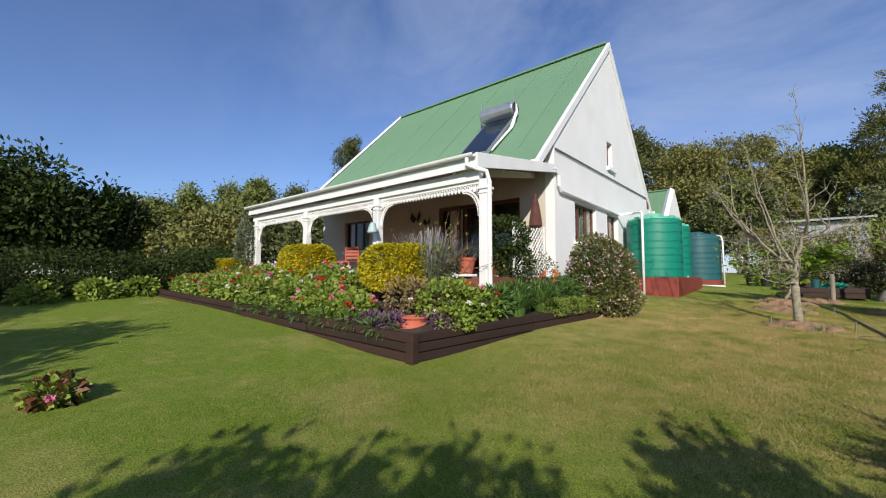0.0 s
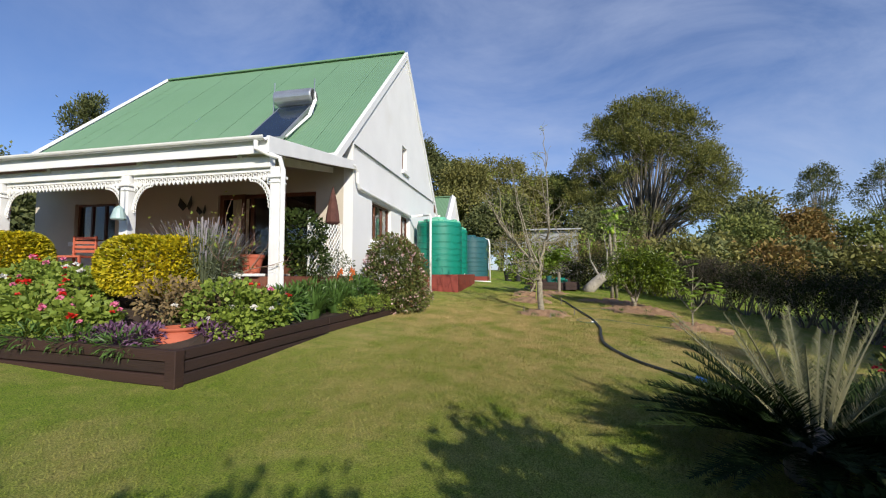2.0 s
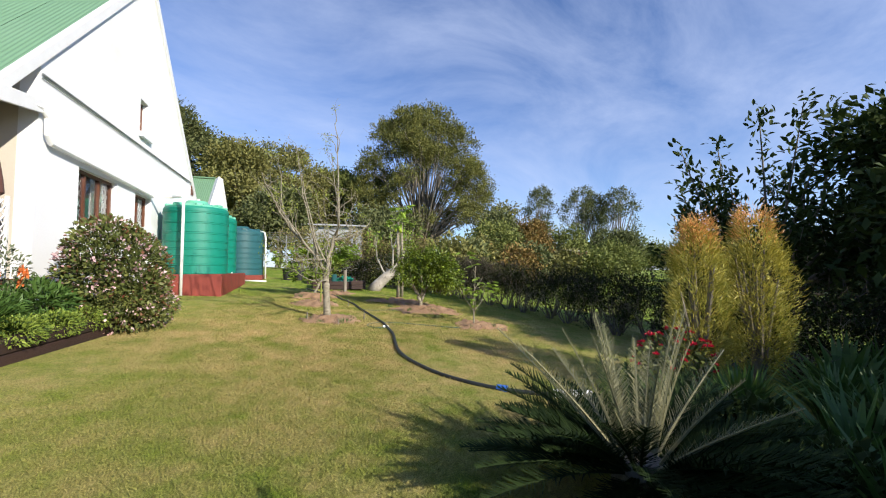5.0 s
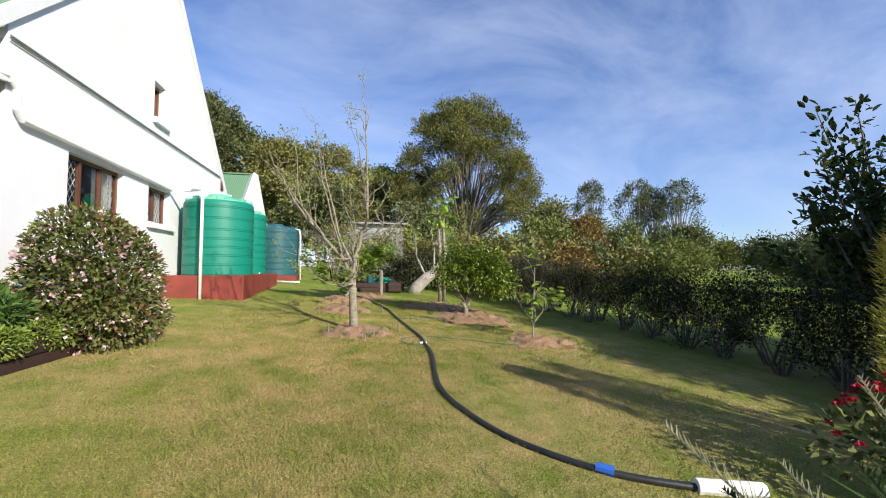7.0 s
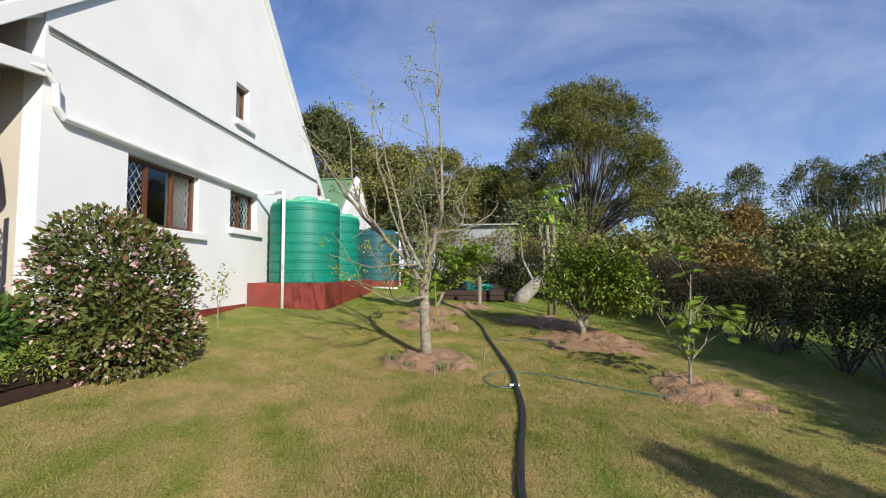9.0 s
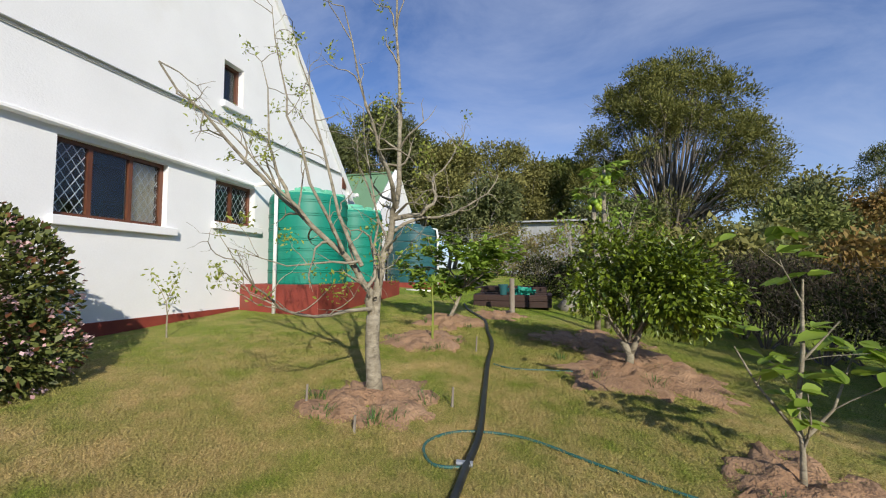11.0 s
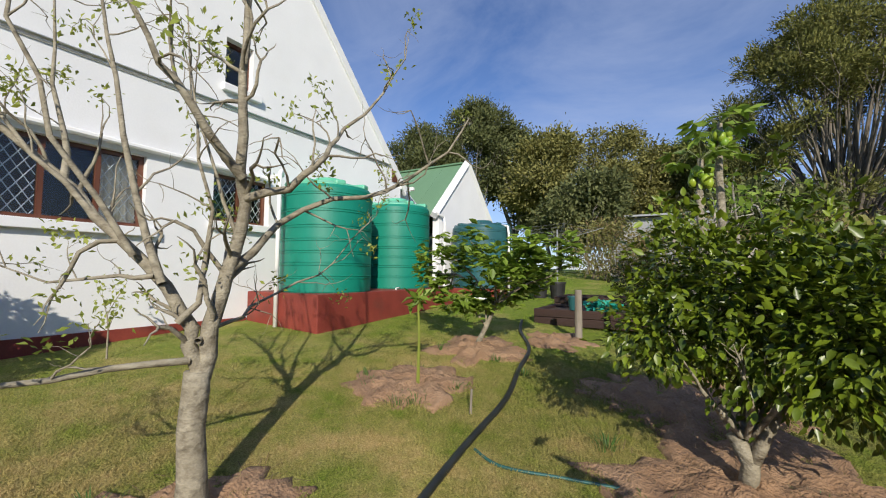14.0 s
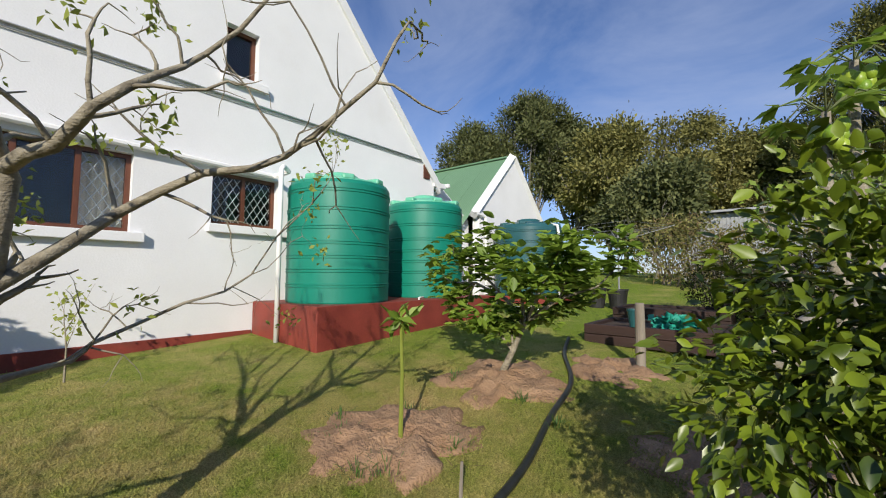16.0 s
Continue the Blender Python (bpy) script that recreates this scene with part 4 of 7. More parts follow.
HEDGELEAF = leaf_material("hedge leaf", (0.014, 0.026, 0.006), (0.040, 0.048, 0.014), 0.85, 0.1, 0.1)
HEDGETWIG = leaf_material("dry hedge twig", (0.035, 0.027, 0.020), (0.095, 0.076, 0.055), 0.9, 0.05)
DARKLEAF = leaf_material("dark tree leaf", (0.014, 0.032, 0.007), (0.070, 0.098, 0.022), 0.65, 0.2, 0.2)
FARLEAF = leaf_material("far green leaf", (0.075, 0.110, 0.026), (0.28, 0.30, 0.085), 0.7, 0.2, 0.2)
FAROLIVE = leaf_material("far olive leaf", (0.105, 0.115, 0.034), (0.32, 0.30, 0.10), 0.7, 0.2, 0.2)
FARDARK = leaf_material("far dark leaf", (0.055, 0.075, 0.028), (0.20, 0.215, 0.085), 0.7, 0.15, 0.2)
CONIFER = leaf_material("conifer needle", (0.050, 0.066, 0.016), (0.27, 0.265, 0.075), 0.7, 0.15, 0.2)
RUSTLEAF = leaf_material("rusty autumn leaf", (0.11, 0.11, 0.03), (0.34, 0.20, 0.07), 0.7, 0.2, 0.2)
FIRESTICK = leaf_material("golden firestick twig", (0.55, 0.30, 0.06), (0.90, 0.46, 0.17), 0.5, 0.15)
FIREBODY = leaf_material("yellow-green pencil stem", (0.15, 0.19, 0.02), (0.72, 0.60, 0.12), 0.5, 0.15)
# frond green taken almost to black, imitating the border's deep shade
CYCADSHADED = leaf_material("cycad leaflet", (0.008, 0.018, 0.005), (0.035, 0.06, 0.015), 0.75, 0.1, 0.12)
CYCADPALE = leaf_material("bleached cycad leaflet", (0.14, 0.15, 0.06), (0.42, 0.39, 0.24), 0.7, 0.15)
DRYLEAF = leaf_material("dry twig leaf", (0.16, 0.12, 0.05), (0.34, 0.24, 0.12), 0.8, 0.2)
STRAPLEAF = leaf_material("strap leaf", (0.035, 0.085, 0.015), (0.13, 0.23, 0.05), 0.5, 0.25)
RED = leaf_material("red petals", (0.60, 0.015, 0.015), (0.80, 0.05, 0.03), 0.6, 0.25)
CRIMSON = leaf_material("crimson petals", (0.42, 0.006, 0.025), (0.62, 0.015, 0.05), 0.6, 0.25)
PINK = leaf_material("pink petals", (0.65, 0.12, 0.28), (0.85, 0.32, 0.45), 0.6, 0.25)
WHITEPETAL = leaf_material("white petals", (0.72, 0.70, 0.66), (0.86, 0.84, 0.80), 0.6, 0.25)
ORANGE = leaf_material("orange petals", (0.75, 0.16, 0.04), (0.85, 0.28, 0.08), 0.6, 0.25)
FRUIT = material("green lemon skin", (0.11, 0.23, 0.015), (0.30, 0.38, 0.03), 0.4, 3, 60, 0.15, rand=0.7)
BLADE = leaf_material("grass blade", (0.11, 0.13, 0.022), (0.34, 0.31, 0.10), 0.6, 0.3, 0.2)
STEMGREEN = material("green stem", (0.09, 0.12, 0.04), (0.18, 0.20, 0.08), 0.7, 8, 60, 0.2)


def foliage(name, c, d, mat, size, aspect=0.5, lift=0.5, fold=0.12, along=True):
    return quads(name, leaf_quads(c, size, aspect, lift, 0.35, fold, d if along else None), mat)


def head_mesh(name, mat, r=0.045, n=26):
    d = rng.normal(size=(n, 3))
    d[:, 2] = np.abs(d[:, 2]) * 0.8
    d /= np.linalg.norm(d, axis=1)[:, None]
    return quads(name, leaf_quads(d * r * 0.25, r, 0.75, 0.6, 0.2, 0.15, d), mat)


HEADS = {k: head_mesh("flower_head", m) for k, m in (("red", RED), ("pink", PINK), ("white", WHITEPETAL), ("orange", ORANGE), ("crimson", CRIMSON))}


def shrub(name, label, category, x, y, z, lobes, n, mat, size, aspect=0.55, group="", heads=(), base_z=None, inner=0.5, stems=7, part_name="foliage", lift=0.5, extra=None):
    """A bush: stems from its foot, a body of leaves, and flower heads as parts. Lobes are relative to its foot."""
    t = thing(name, label, category, (x, y, z), group)
    c, d = in_lobes(lobes, n, inner)
    c[:, 2] = np.maximum(c[:, 2], 0.01)
    part(part_name, fine_leaves(part_name, c, size * 0.85, mat, d, aspect, lift) if mat is GERANIUM else foliage(part_name, c, d, mat, size, aspect, lift), t)
    if extra:
        k = extra[1]
        c2, d2 = in_lobes(lobes, k, 0.92)
        c2[:, 2] = np.maximum(c2[:, 2], 0.01)
        part(extra[2], foliage(extra[2], c2, d2, extra[0], extra[3], 0.6), t, extra[4])
    m = Mesh()
    for _ in range(stems):
        b = c[rng.integers(len(c))] * 0.85
        m.tube([(rng.normal() * 0.03, rng.normal() * 0.03, -0.05), tuple(b * (0.3, 0.3, 0.5)), tuple(b)], [0.012, 0.009, 0.004], 4, cap=False)
    if stems:
        part("stem_mass", m, t, "", STEMGREEN)
    for kind, k in heads:
        k = k if kind == "crimson" else int(k * 1.5)
        c, d = in_lobes(lobes, k * 4, 0.97)
        keep = [i for i in range(len(c)) if d[i, 2] > -0.05][:k]
        for i in keep:
            o = part("flower_head", HEADS[kind], t, {"red": "red flower head", "pink": "pink flower head", "white": "white flower head", "orange": "orange flower head", "crimson": "crimson flower head"}[kind])
            s = rng.uniform(0.55, 1.15) * (0.65 if kind == "crimson" else 1)
            o.matrix_local = Matrix.Translation(c[i] + d[i] * 0.05) @ Matrix.Rotation(rng.uniform(0, 6), 4, "Z") @ Matrix.Scale(s, 4)
    return t


# ---- flower bed ----
def soil_z(x, y):
    return 0.62 + 0.045 * (-3.66 - x) + 0.10 * (y - 3.6)


GER = "bushy green geranium with scattered flowers in raised bed"
beds = [(-11.9, 3.62, 0.45, 0.48), (-11.0, 3.68, 0.52, 0.52), (-10.0, 3.75, 0.55, 0.58), (-9.0, 3.80, 0.58, 0.62), (-8.0, 3.85, 0.58, 0.64), (-7.0, 3.90, 0.58, 0.62), (-6.05, 3.95, 0.56, 0.58), (-9.4, 4.6, 0.5, 0.7), (-6.4, 4.7, 0.5, 0.72), (-12.2, 4.6, 0.5, 0.55),
        (-11.3, 4.7, 0.5, 0.62), (-10.2, 4.85, 0.5, 0.72), (-8.4, 4.8, 0.5, 0.78), (-7.3, 4.85, 0.55, 0.80), (-5.3, 3.95, 0.42, 0.45)]
sets = [(("red", 5), ("pink", 4)), (("red", 5), ("white", 5)), (("orange", 6), ("pink", 5)), (("red", 7), ("white", 5)), (("pink", 6), ("red", 5), ("white", 4)), (("crimson", 6), ("red", 5), ("white", 3)), (("red", 6), ("pink", 5))]
for i, (x, y, r, h) in enumerate(beds):
    shrub("geranium", GER, "geranium", x, y, soil_z(x, y) - 0.03, [(0, 0, h * 0.45, r, r * 0.9, h * 0.55), (r * 0.45, -0.12, h * 0.35, r * 0.6, r * 0.6, h * 0.5), (-r * 0.45, 0.1, h * 0.45, r * 0.6, r * 0.6, h * 0.5)], 2100, GERANIUM, 0.075, 0.85, "geraniums in the bed", sets[i % len(sets)], inner=0.6)
shrub("geranium", "pale green geranium with white and red flowers spilling over sleepers", "geranium", -3.95, 4.75, 0.66, [(0, 0, 0.3, 0.5, 0.6, 0.42), (0.18, 0.45, 0.2, 0.4, 0.5, 0.38), (0.3, -0.2, 0.05, 0.3, 0.35, 0.3)], 3800, GERANIUM, 0.070, 0.85, "geraniums in the bed", (("white", 6), ("red", 2), ("pink", 2)))


def clipped_hedge(x, y, z, sx, sy, sz, label):
    t = thing("clipped_shrub", label, "shrub", (x, y, z), "clipped golden shrubs")
    n = 17000
    u = rng.uniform(-1, 1, (n, 3))
    ax = rng.integers(0, 3, n)
    u[np.arange(n), ax] = np.where(rng.uniform(size=n) < 0.5, -1, 1) * rng.uniform(0.86, 1.02, n)
    k = np.linalg.norm(u, axis=1)
    u *= np.minimum(1, 1.35 / k)[:, None]
    c = u * (sx / 2, sy / 2, sz / 2) + (0, 0, sz / 2)
    part("foliage", foliage("foliage", c, u / k[:, None], GOLDHEDGE, 0.052, 0.65), t)
    m = Mesh()
    for _ in range(6):
        e = c[rng.integers(n)] * 0.8
        m.tube([(rng.normal() * 0.05, rng.normal() * 0.05, -0.3), tuple(e * (0.5, 0.5, 0.5)), tuple(e)], [0.02, 0.012, 0.006], 4, cap=False)
    part("stem_mass", m, t, "", BARKGREY)
    return t


clipped_hedge(-5.30, 4.95, 1.17, 1.22, 0.90, 0.78, "square-clipped golden-yellow shrub in the bed")
clipped_hedge(-8.5, 5.0, 1.38, 1.25, 0.8, 0.72, "square-clipped golden-yellow shrub beside the verandah")
clipped_hedge(-13.6, 5.2, 1.2, 1.5, 0.7, 0.72, "low clipped golden shrub at the verandah end")


def spiky(name, label, category, x, y, z, n, length, width, mat, out=0.7, heads=None, group=""):
    """A tuft of long upright strap leaves that bend outwards."""
    t = thing(name, label, category, (x, y, z), group)
    v = []
    for i in range(n):
        a, o, l = rng.uniform(0, 2 * math.pi), rng.uniform(0.1, out), length * rng.uniform(0.6, 1.1)
        d, w = np.array([math.cos(a), math.sin(a), 0]), np.array([-math.sin(a), math.cos(a), 0])
        b = d * rng.uniform(0, 0.12)
        p = [b + d * o * l * s ** 1.6 + np.array([0, 0, l * (s - 0.35 * o * s * s)]) for s in (0, 0.35, 0.7, 1)]
        hw = [width / 2, width / 2, width * 0.4, width * 0.05]
        for k in range(3):
            v.append([p[k] - w * hw[k], p[k] + w * hw[k], p[k + 1] + w * hw[k + 1], p[k + 1] - w * hw[k + 1]])
    part("leaves", quads("leaves", np.array(v), mat), t)
    if heads:
        for i in range(heads[1]):
            a, l = rng.uniform(0, 6.3), length * rng.uniform(0.95, 1.3)
            tip = (math.cos(a) * 0.25 * l, math.sin(a) * 0.25 * l, l)
            part("stalk", Mesh().tube([(0, 0, 0), (tip[0] * 0.4, tip[1] * 0.4, l * 0.6), tip], [0.008, 0.007, 0.004], 4), t, "", STEMGREEN)
            o = part("flower_head", HEADS[heads[0]], t, heads[2])
            o.matrix_local = Matrix.Translation(tip) @ Matrix.Diagonal((0.8, 0.8, 2.2, 1))
    return t


# lavender behind the clipped shrub
lav = thing("lavender", "grey-green lavender bush with mauve spikes", "lavender", (-4.80, 5.25, 1.15))
n = 1100
v, w = [], []
for i in range(n):
    a, o, l = rng.uniform(0, 6.28), rng.uniform(0, 0.95), rng.uniform(0.7, 1.2)
    d = np.array([math.cos(a) * o, math.sin(a) * o * 0.7, 1.0])
    d /= np.linalg.norm(d)
    s = np.cross(d, (0, 0, 1.0)) + 1e-6
    s /= np.linalg.norm(s)
    b = np.array([math.cos(a) * 0.15 * o, math.sin(a) * 0.1 * o, 0])
    v.append([b - s * 0.0035, b + s * 0.0035, b + d * l * 0.85 + s * 0.0025, b + d * l * 0.85 - s * 0.0025])
    if i % 3 == 0:
        w.append([b + d * l * 0.82 - s * 0.010, b + d * l * 0.82 + s * 0.010, b + d * l + s * 0.006, b + d * l - s * 0.006])
part("stem_mass", quads("stem_mass", np.array(v), LAVENDERLEAF), lav)
part("flower_spikes", quads("flower_spikes", np.array(w), MAUVE), lav, "faded mauve flower spikes")
c, d = in_lobes([(0, 0, 0.45, 0.62, 0.45, 0.55)], 2600, 0.3)
part("foliage", foliage("foliage", c, d, LAVENDERLEAF, 0.09, 0.18), lav)

# terracotta urn at the bed's corner
pot = thing("terracotta_pot", "squat round terracotta pot in the corner of the bed", "flower pot", (-4.08, 4.14, 0.49))
part("pot_body", Mesh().lathe([(0.14, 0.0), (0.22, 0.06), (0.27, 0.15), (0.25, 0.23), (0.18, 0.275), (0.19, 0.29), (0.215, 0.30), (0.215, 0.33), (0.19, 0.33), (0.165, 0.28)], sides=28).done("pot_body", TERRACOTTA, True), pot)
shrub("bronze_shrub", "twiggy bronze-pink shrub in the bed", "shrub", -4.55, 4.45, 0.72, [(0, 0, 0.40, 0.46, 0.4, 0.28), (0.2, 0.1, 0.36, 0.34, 0.3, 0.22)], 1300, DRYLEAF, 0.055, 0.6, stems=16)
for x, y in ((-4.35, 3.92), (-4.75, 3.88), (-3.85, 4.3), (-5.1, 3.8)):
    shrub("purple_groundcover", "low purple-leaved trailing plant along the sleepers", "plant", x, y, 0.60, [(0, 0, 0.11, 0.32, 0.20, 0.14)], 900, PURPLE, 0.075, 0.3, "purple groundcover", stems=0)
for i in range(7):
    x, y = -8.0 + i * 0.62, 3.42 + 0.03 * i
    shrub("edging_plant", "pale grassy plant trailing over the sleeper edge", "plant", x, y, soil_z(x, y) - 0.02, [(0, 0, 0.06, 0.3, 0.14, 0.14)], 240, STRAPLEAF, 0.11, 0.14, "edging plants", stems=0)
# side strip by the gable corner
spiky("agapanthus", "dense dark green strap-leaved clump in the bed", "plant", -3.45, 6.05, 0.72, 150, 0.55, 0.035, STRAPLEAF, 0.9, group="strap-leaved clumps")
spiky("agapanthus", "dense dark green strap-leaved clump in the bed", "plant", -3.40, 6.75, 0.76, 150, 0.55, 0.035, STRAPLEAF, 0.9, group="strap-leaved clumps")
spiky("red_hot_poker", "strap-leaved clump with orange-red flower spikes", "plant", -3.55, 7.45, 0.80, 120, 0.55, 0.03, STRAPLEAF, 0.8, ("orange", 5, "orange-red flower spike"), group="strap-leaved clumps")
for x, y in ((-3.15, 6.9), (-3.08, 7.5), (-3.02, 8.05)):
    shrub("groundcover", "pale green feathery groundcover along the sleepers", "plant", x, y, 0.72, [(0, 0, 0.12, 0.26, 0.36, 0.18)], 1100, GERANIUM, 0.05, 0.35, "feathery groundcover", stems=0)
for x, y, h in ((-3.7, 5.6, 0.5), (-3.75, 6.4, 0.55), (-3.6, 7.1, 0.5), (-3.45, 7.9, 0.5), (-3.75, 8.3, 0.55)):
    shrub("bed_plant", "leafy mid-green plant filling the side bed", "plant", x, y, 0.74 + 0.04 * (y - 5.6), [(0, 0, h * 0.45, 0.34, 0.42, h * 0.5)], 1100, STRAPLEAF, 0.13, 0.22, "side bed plants", stems=4)
shrub("creeper", "dark green creeper on white lattice", "creeper", -4.25, 6.95, 1.0, [(0, 0, 1.25, 0.45, 0.55, 0.42), (0.1, 0.2, 0.7, 0.35, 0.5, 0.4)], 2400, DARKLEAF, 0.075, 0.7, stems=8)
shrub("grey_shrub", "thin grey-leaved shrub against the white wall", "shrub", -3.75, 7.6, 0.85, [(0, 0, 0.55, 0.3, 0.45, 0.5)], 800, LAVENDERLEAF, 0.06, 0.4, stems=14)
shrub("flowering_bush", "round dark green bush covered in pale pink blossom", "bush", -2.95, 8.76, 0.60, [(0, 0, 0.80, 0.74, 0.77, 0.83), (0.03, 0, 0.33, 0.79, 0.80, 0.42), (-0.08, -0.1, 1.28, 0.50, 0.54, 0.46), (0.12, 0.2, 1.05, 0.46, 0.46, 0.5), (0.35, -0.3, 0.62, 0.42, 0.40, 0.40), (-0.38, 0.25, 0.75, 0.40, 0.42, 0.42)], 12000, BLOSSOMLEAF, 0.07, 0.5, inner=0.62, stems=14, extra=(BRONZE, 900, "young_growth", 0.06, "bronze young leaves"))
bush = bpy.data.objects["flowering_bush"]
c, d = in_lobes([(0, 0, 0.78, 0.73, 0.77, 0.83), (0.03, 0, 0.33, 0.78, 0.81, 0.44), (-0.08, -0.1, 1.22, 0.51, 0.55, 0.47), (0.35, -0.3, 0.62, 0.44, 0.42, 0.42)], 1500, 0.97)
c[:, 2] = np.maximum(c[:, 2], 0.03)
c, d = clumped(c, d, 330, 0.026)
part("blossom", foliage("blossom", c, d, BLOSSOM, 0.042, 0.8), bush, "small clusters of pale pink blossom")
# dry potted shrub at the verandah edge
dry = thing("dry_shrub", "leafless twiggy shrub by the verandah post", "shrub", (-4.62, 5.36, 1.08))
m, tips = Mesh(), []
for i in range(9):
    a = i * 0.7
    branch_out(m, tips, (0, 0, 0), (math.cos(a) * 0.6, math.sin(a) * 0.45, 1), 0.62, 0.017, 3, 0.3, 2, 0.66, 0.5, 0.1, 5, 3)
part("branchwork", m, dry, "reddish-grey bare twigs", material("reddish twig bark", (0.15, 0.085, 0.06), (0.30, 0.19, 0.14), 0.85, 8, 60, 0.4))
c = np.array([t[0] for t in tips[::3] for _ in range(2)]) + rng.normal(size=(2 * len(tips[::3]), 3)) * 0.04
part("leaves", foliage("leaves", c, None, YOUNGLEAF, 0.07, 0.5, along=False), dry)

# white lattice at the verandah end
lat = thing("lattice", "white diamond lattice screen at the verandah end", "lattice", (-4.1, 7.0, 1.0))
m = Mesh().box(-0.02, 0.02, 0.0, 0.04, 0, 1.55).box(-0.02, 0.02, 1.36, 1.40, 0, 1.55)
part("lattice_frame", m, lat, "", TRIM)
for s in (1, -1):
    for i in range(-11, 13):
        u0, u1 = 0.04, 1.36
        z0 = i * 0.125 + (0 if s > 0 else 1.32)
        pts = [(u, z0 + s * (u - 0.04)) for u in np.linspace(u0, u1, 34)]
        pts = [p for p in pts if 0.35 <= p[1] <= 1.5]
        if len(pts) > 2:
            part("lath", Mesh().tube([(0.006 * s, pts[0][0], pts[0][1]), (0.006 * s, pts[-1][0], pts[-1][1])], 0.011, 4), lat, "", TRIM)
# folded parasol
par = thing("folded_parasol", "closed brown parasol standing by the wall", "parasol", (-4.35, 8.45, FLOOR))
part("cover", Mesh().lathe([(0.12, 1.12), (0.16, 1.16), (0.14, 1.35), (0.10, 1.6), (0.05, 1.82), (0.012, 1.95), (0.01, 1.98)], sides=9).done("cover", material("brown cloth", (0.075, 0.030, 0.024), (0.12, 0.05, 0.04), 0.95, 8, 60, 0.4), False), par, "folded dark brown cloth")
part("pole", Mesh().tube([(0, 0, 0), (0, 0, 1.3)], 0.02, 8), par, "", GREYWOOD)
part("foot", Mesh().lathe([(0.2, 0), (0.2, 0.05), (0.05, 0.09)], sides=16), par, "", BLACKPLASTIC)
# butterflies on the wall
for x, z, s in ((-8.64, 3.22, 1.2), (-8.16, 3.05, 0.8)):
    o = thing("wall_ornament", "dark metal butterfly on the verandah wall", "wall ornament", (x, FY - 0.02, z), "wall butterflies")
    part("wing", Mesh().put([(0, 0, -0.02), (0.14 * s, -0.05, 0.2 * s), (0.17 * s, -0.05, 0.02), (0.08 * s, -0.03, -0.12 * s), (0, 0.012, -0.02), (0.14 * s, -0.038, 0.2 * s), (0.17 * s, -0.038, 0.02), (0.08 * s, -0.018, -0.12 * s)], [(0, 1, 2, 3), (7, 6, 5, 4), (0, 4, 5, 1), (1, 5, 6, 2), (2, 6, 7, 3), (3, 7, 4, 0)]), o, "", BLACKPLASTIC)
    part("wing", Mesh().put([(0, 0, -0.02), (-0.14 * s, -0.05, 0.16 * s), (-0.19 * s, -0.05, 0.0), (-0.08 * s, -0.03, -0.12 * s), (0, 0.012, -0.02), (-0.14 * s, -0.038, 0.16 * s), (-0.19 * s, -0.038, 0.0), (-0.08 * s, -0.018, -0.12 * s)], [(3, 2, 1, 0), (4, 5, 6, 7), (1, 5, 4, 0), (2, 6, 5, 1), (3, 7, 6, 2), (0, 4, 7, 3)]), o, "", BLACKPLASTIC)


def wooden_chair(x, y, a):
    t = thing("patio_chair", "reddish wooden slatted patio chair on the verandah", "chair", (x, y, FLOOR - 0.05), "verandah chairs")
    t.rotation_euler = (0, 0, a)
    CH = TERRACOTTA
    part("seat", Mesh().box(-0.24, 0.24, -0.24, 0.24, 0.40, 0.44), t, "", CH)
    for sx in (-0.22, 0.22):
        for sy, h in ((-0.22, 0.40), (0.22, 0.88)):
            part("leg", Mesh().box(sx - 0.02, sx + 0.02, sy - 0.02, sy + 0.02, 0, h), t, "", CH)
    for i in range(4):
        part("back_slat", Mesh().box(-0.2, 0.2, 0.21, 0.23, 0.52 + i * 0.095, 0.58 + i * 0.095), t, "", CH)


wooden_chair(-9.5, 6.9, 0.3)
wooden_chair(-6.6, 8.0, 1.2)
lantern = thing("hanging_lantern", "pale turquoise lantern hung from the verandah post", "lantern", (-6.72, 5.5, 2.35))
part("shade", Mesh().lathe([(0.10, 0.0), (0.115, 0.02), (0.07, 0.19), (0.02, 0.24)], sides=12), lantern, "turquoise metal shade", material("pale turquoise paint", (0.30, 0.42, 0.42), (0.38, 0.50, 0.49), 0.5, 6, 50, 0.1))
part("hook", Mesh().tube([(0, 0, 0.24), (0, 0, 0.55), (-0.1, 0.14, 0.6)], 0.008, 5), lantern, "", BLACKPLASTIC)
# creeper on the far post
shrub("grey_creeper", "grey leafless creeper over the far verandah post", "creeper", -12.95, 5.5, 0.95, [(0, 0, 1.2, 0.3, 0.3, 1.15), (-0.2, -0.1, 0.5, 0.35, 0.3, 0.6)], 3200, LAVENDERLEAF, 0.09, 0.4, stems=30)
lad = thing("trellis", "white ladder trellis by the far verandah post", "trellis", (-13.15, 5.7, 0.95))
for sx in (-0.16, 0.16):
    part("rail", Mesh().box(sx - 0.02, sx + 0.02, -0.02, 0.02, 0, 1.9), lad, "", TRIM)
for i in range(8):
    part("rung", Mesh().box(-0.14, 0.14, -0.015, 0.015, 0.2 + i * 0.22, 0.235 + i * 0.22), lad, "", TRIM)
potd = thing("terracotta_pot", "tall terracotta pot on the verandah edge", "flower pot", (-4.35, 5.75, FLOOR - 0.05))
part("pot_body", Mesh().lathe([(0.11, 0), (0.17, 0.30), (0.185, 0.30), (0.185, 0.35), (0.15, 0.35), (0.14, 0.28)], sides=22).done("pot_body", TERRACOTTA, False), potd)
gnome = thing("clay_ball", "round red clay pot at the end of the bed", "flower pot", (-12.3, 3.55, 0.98))
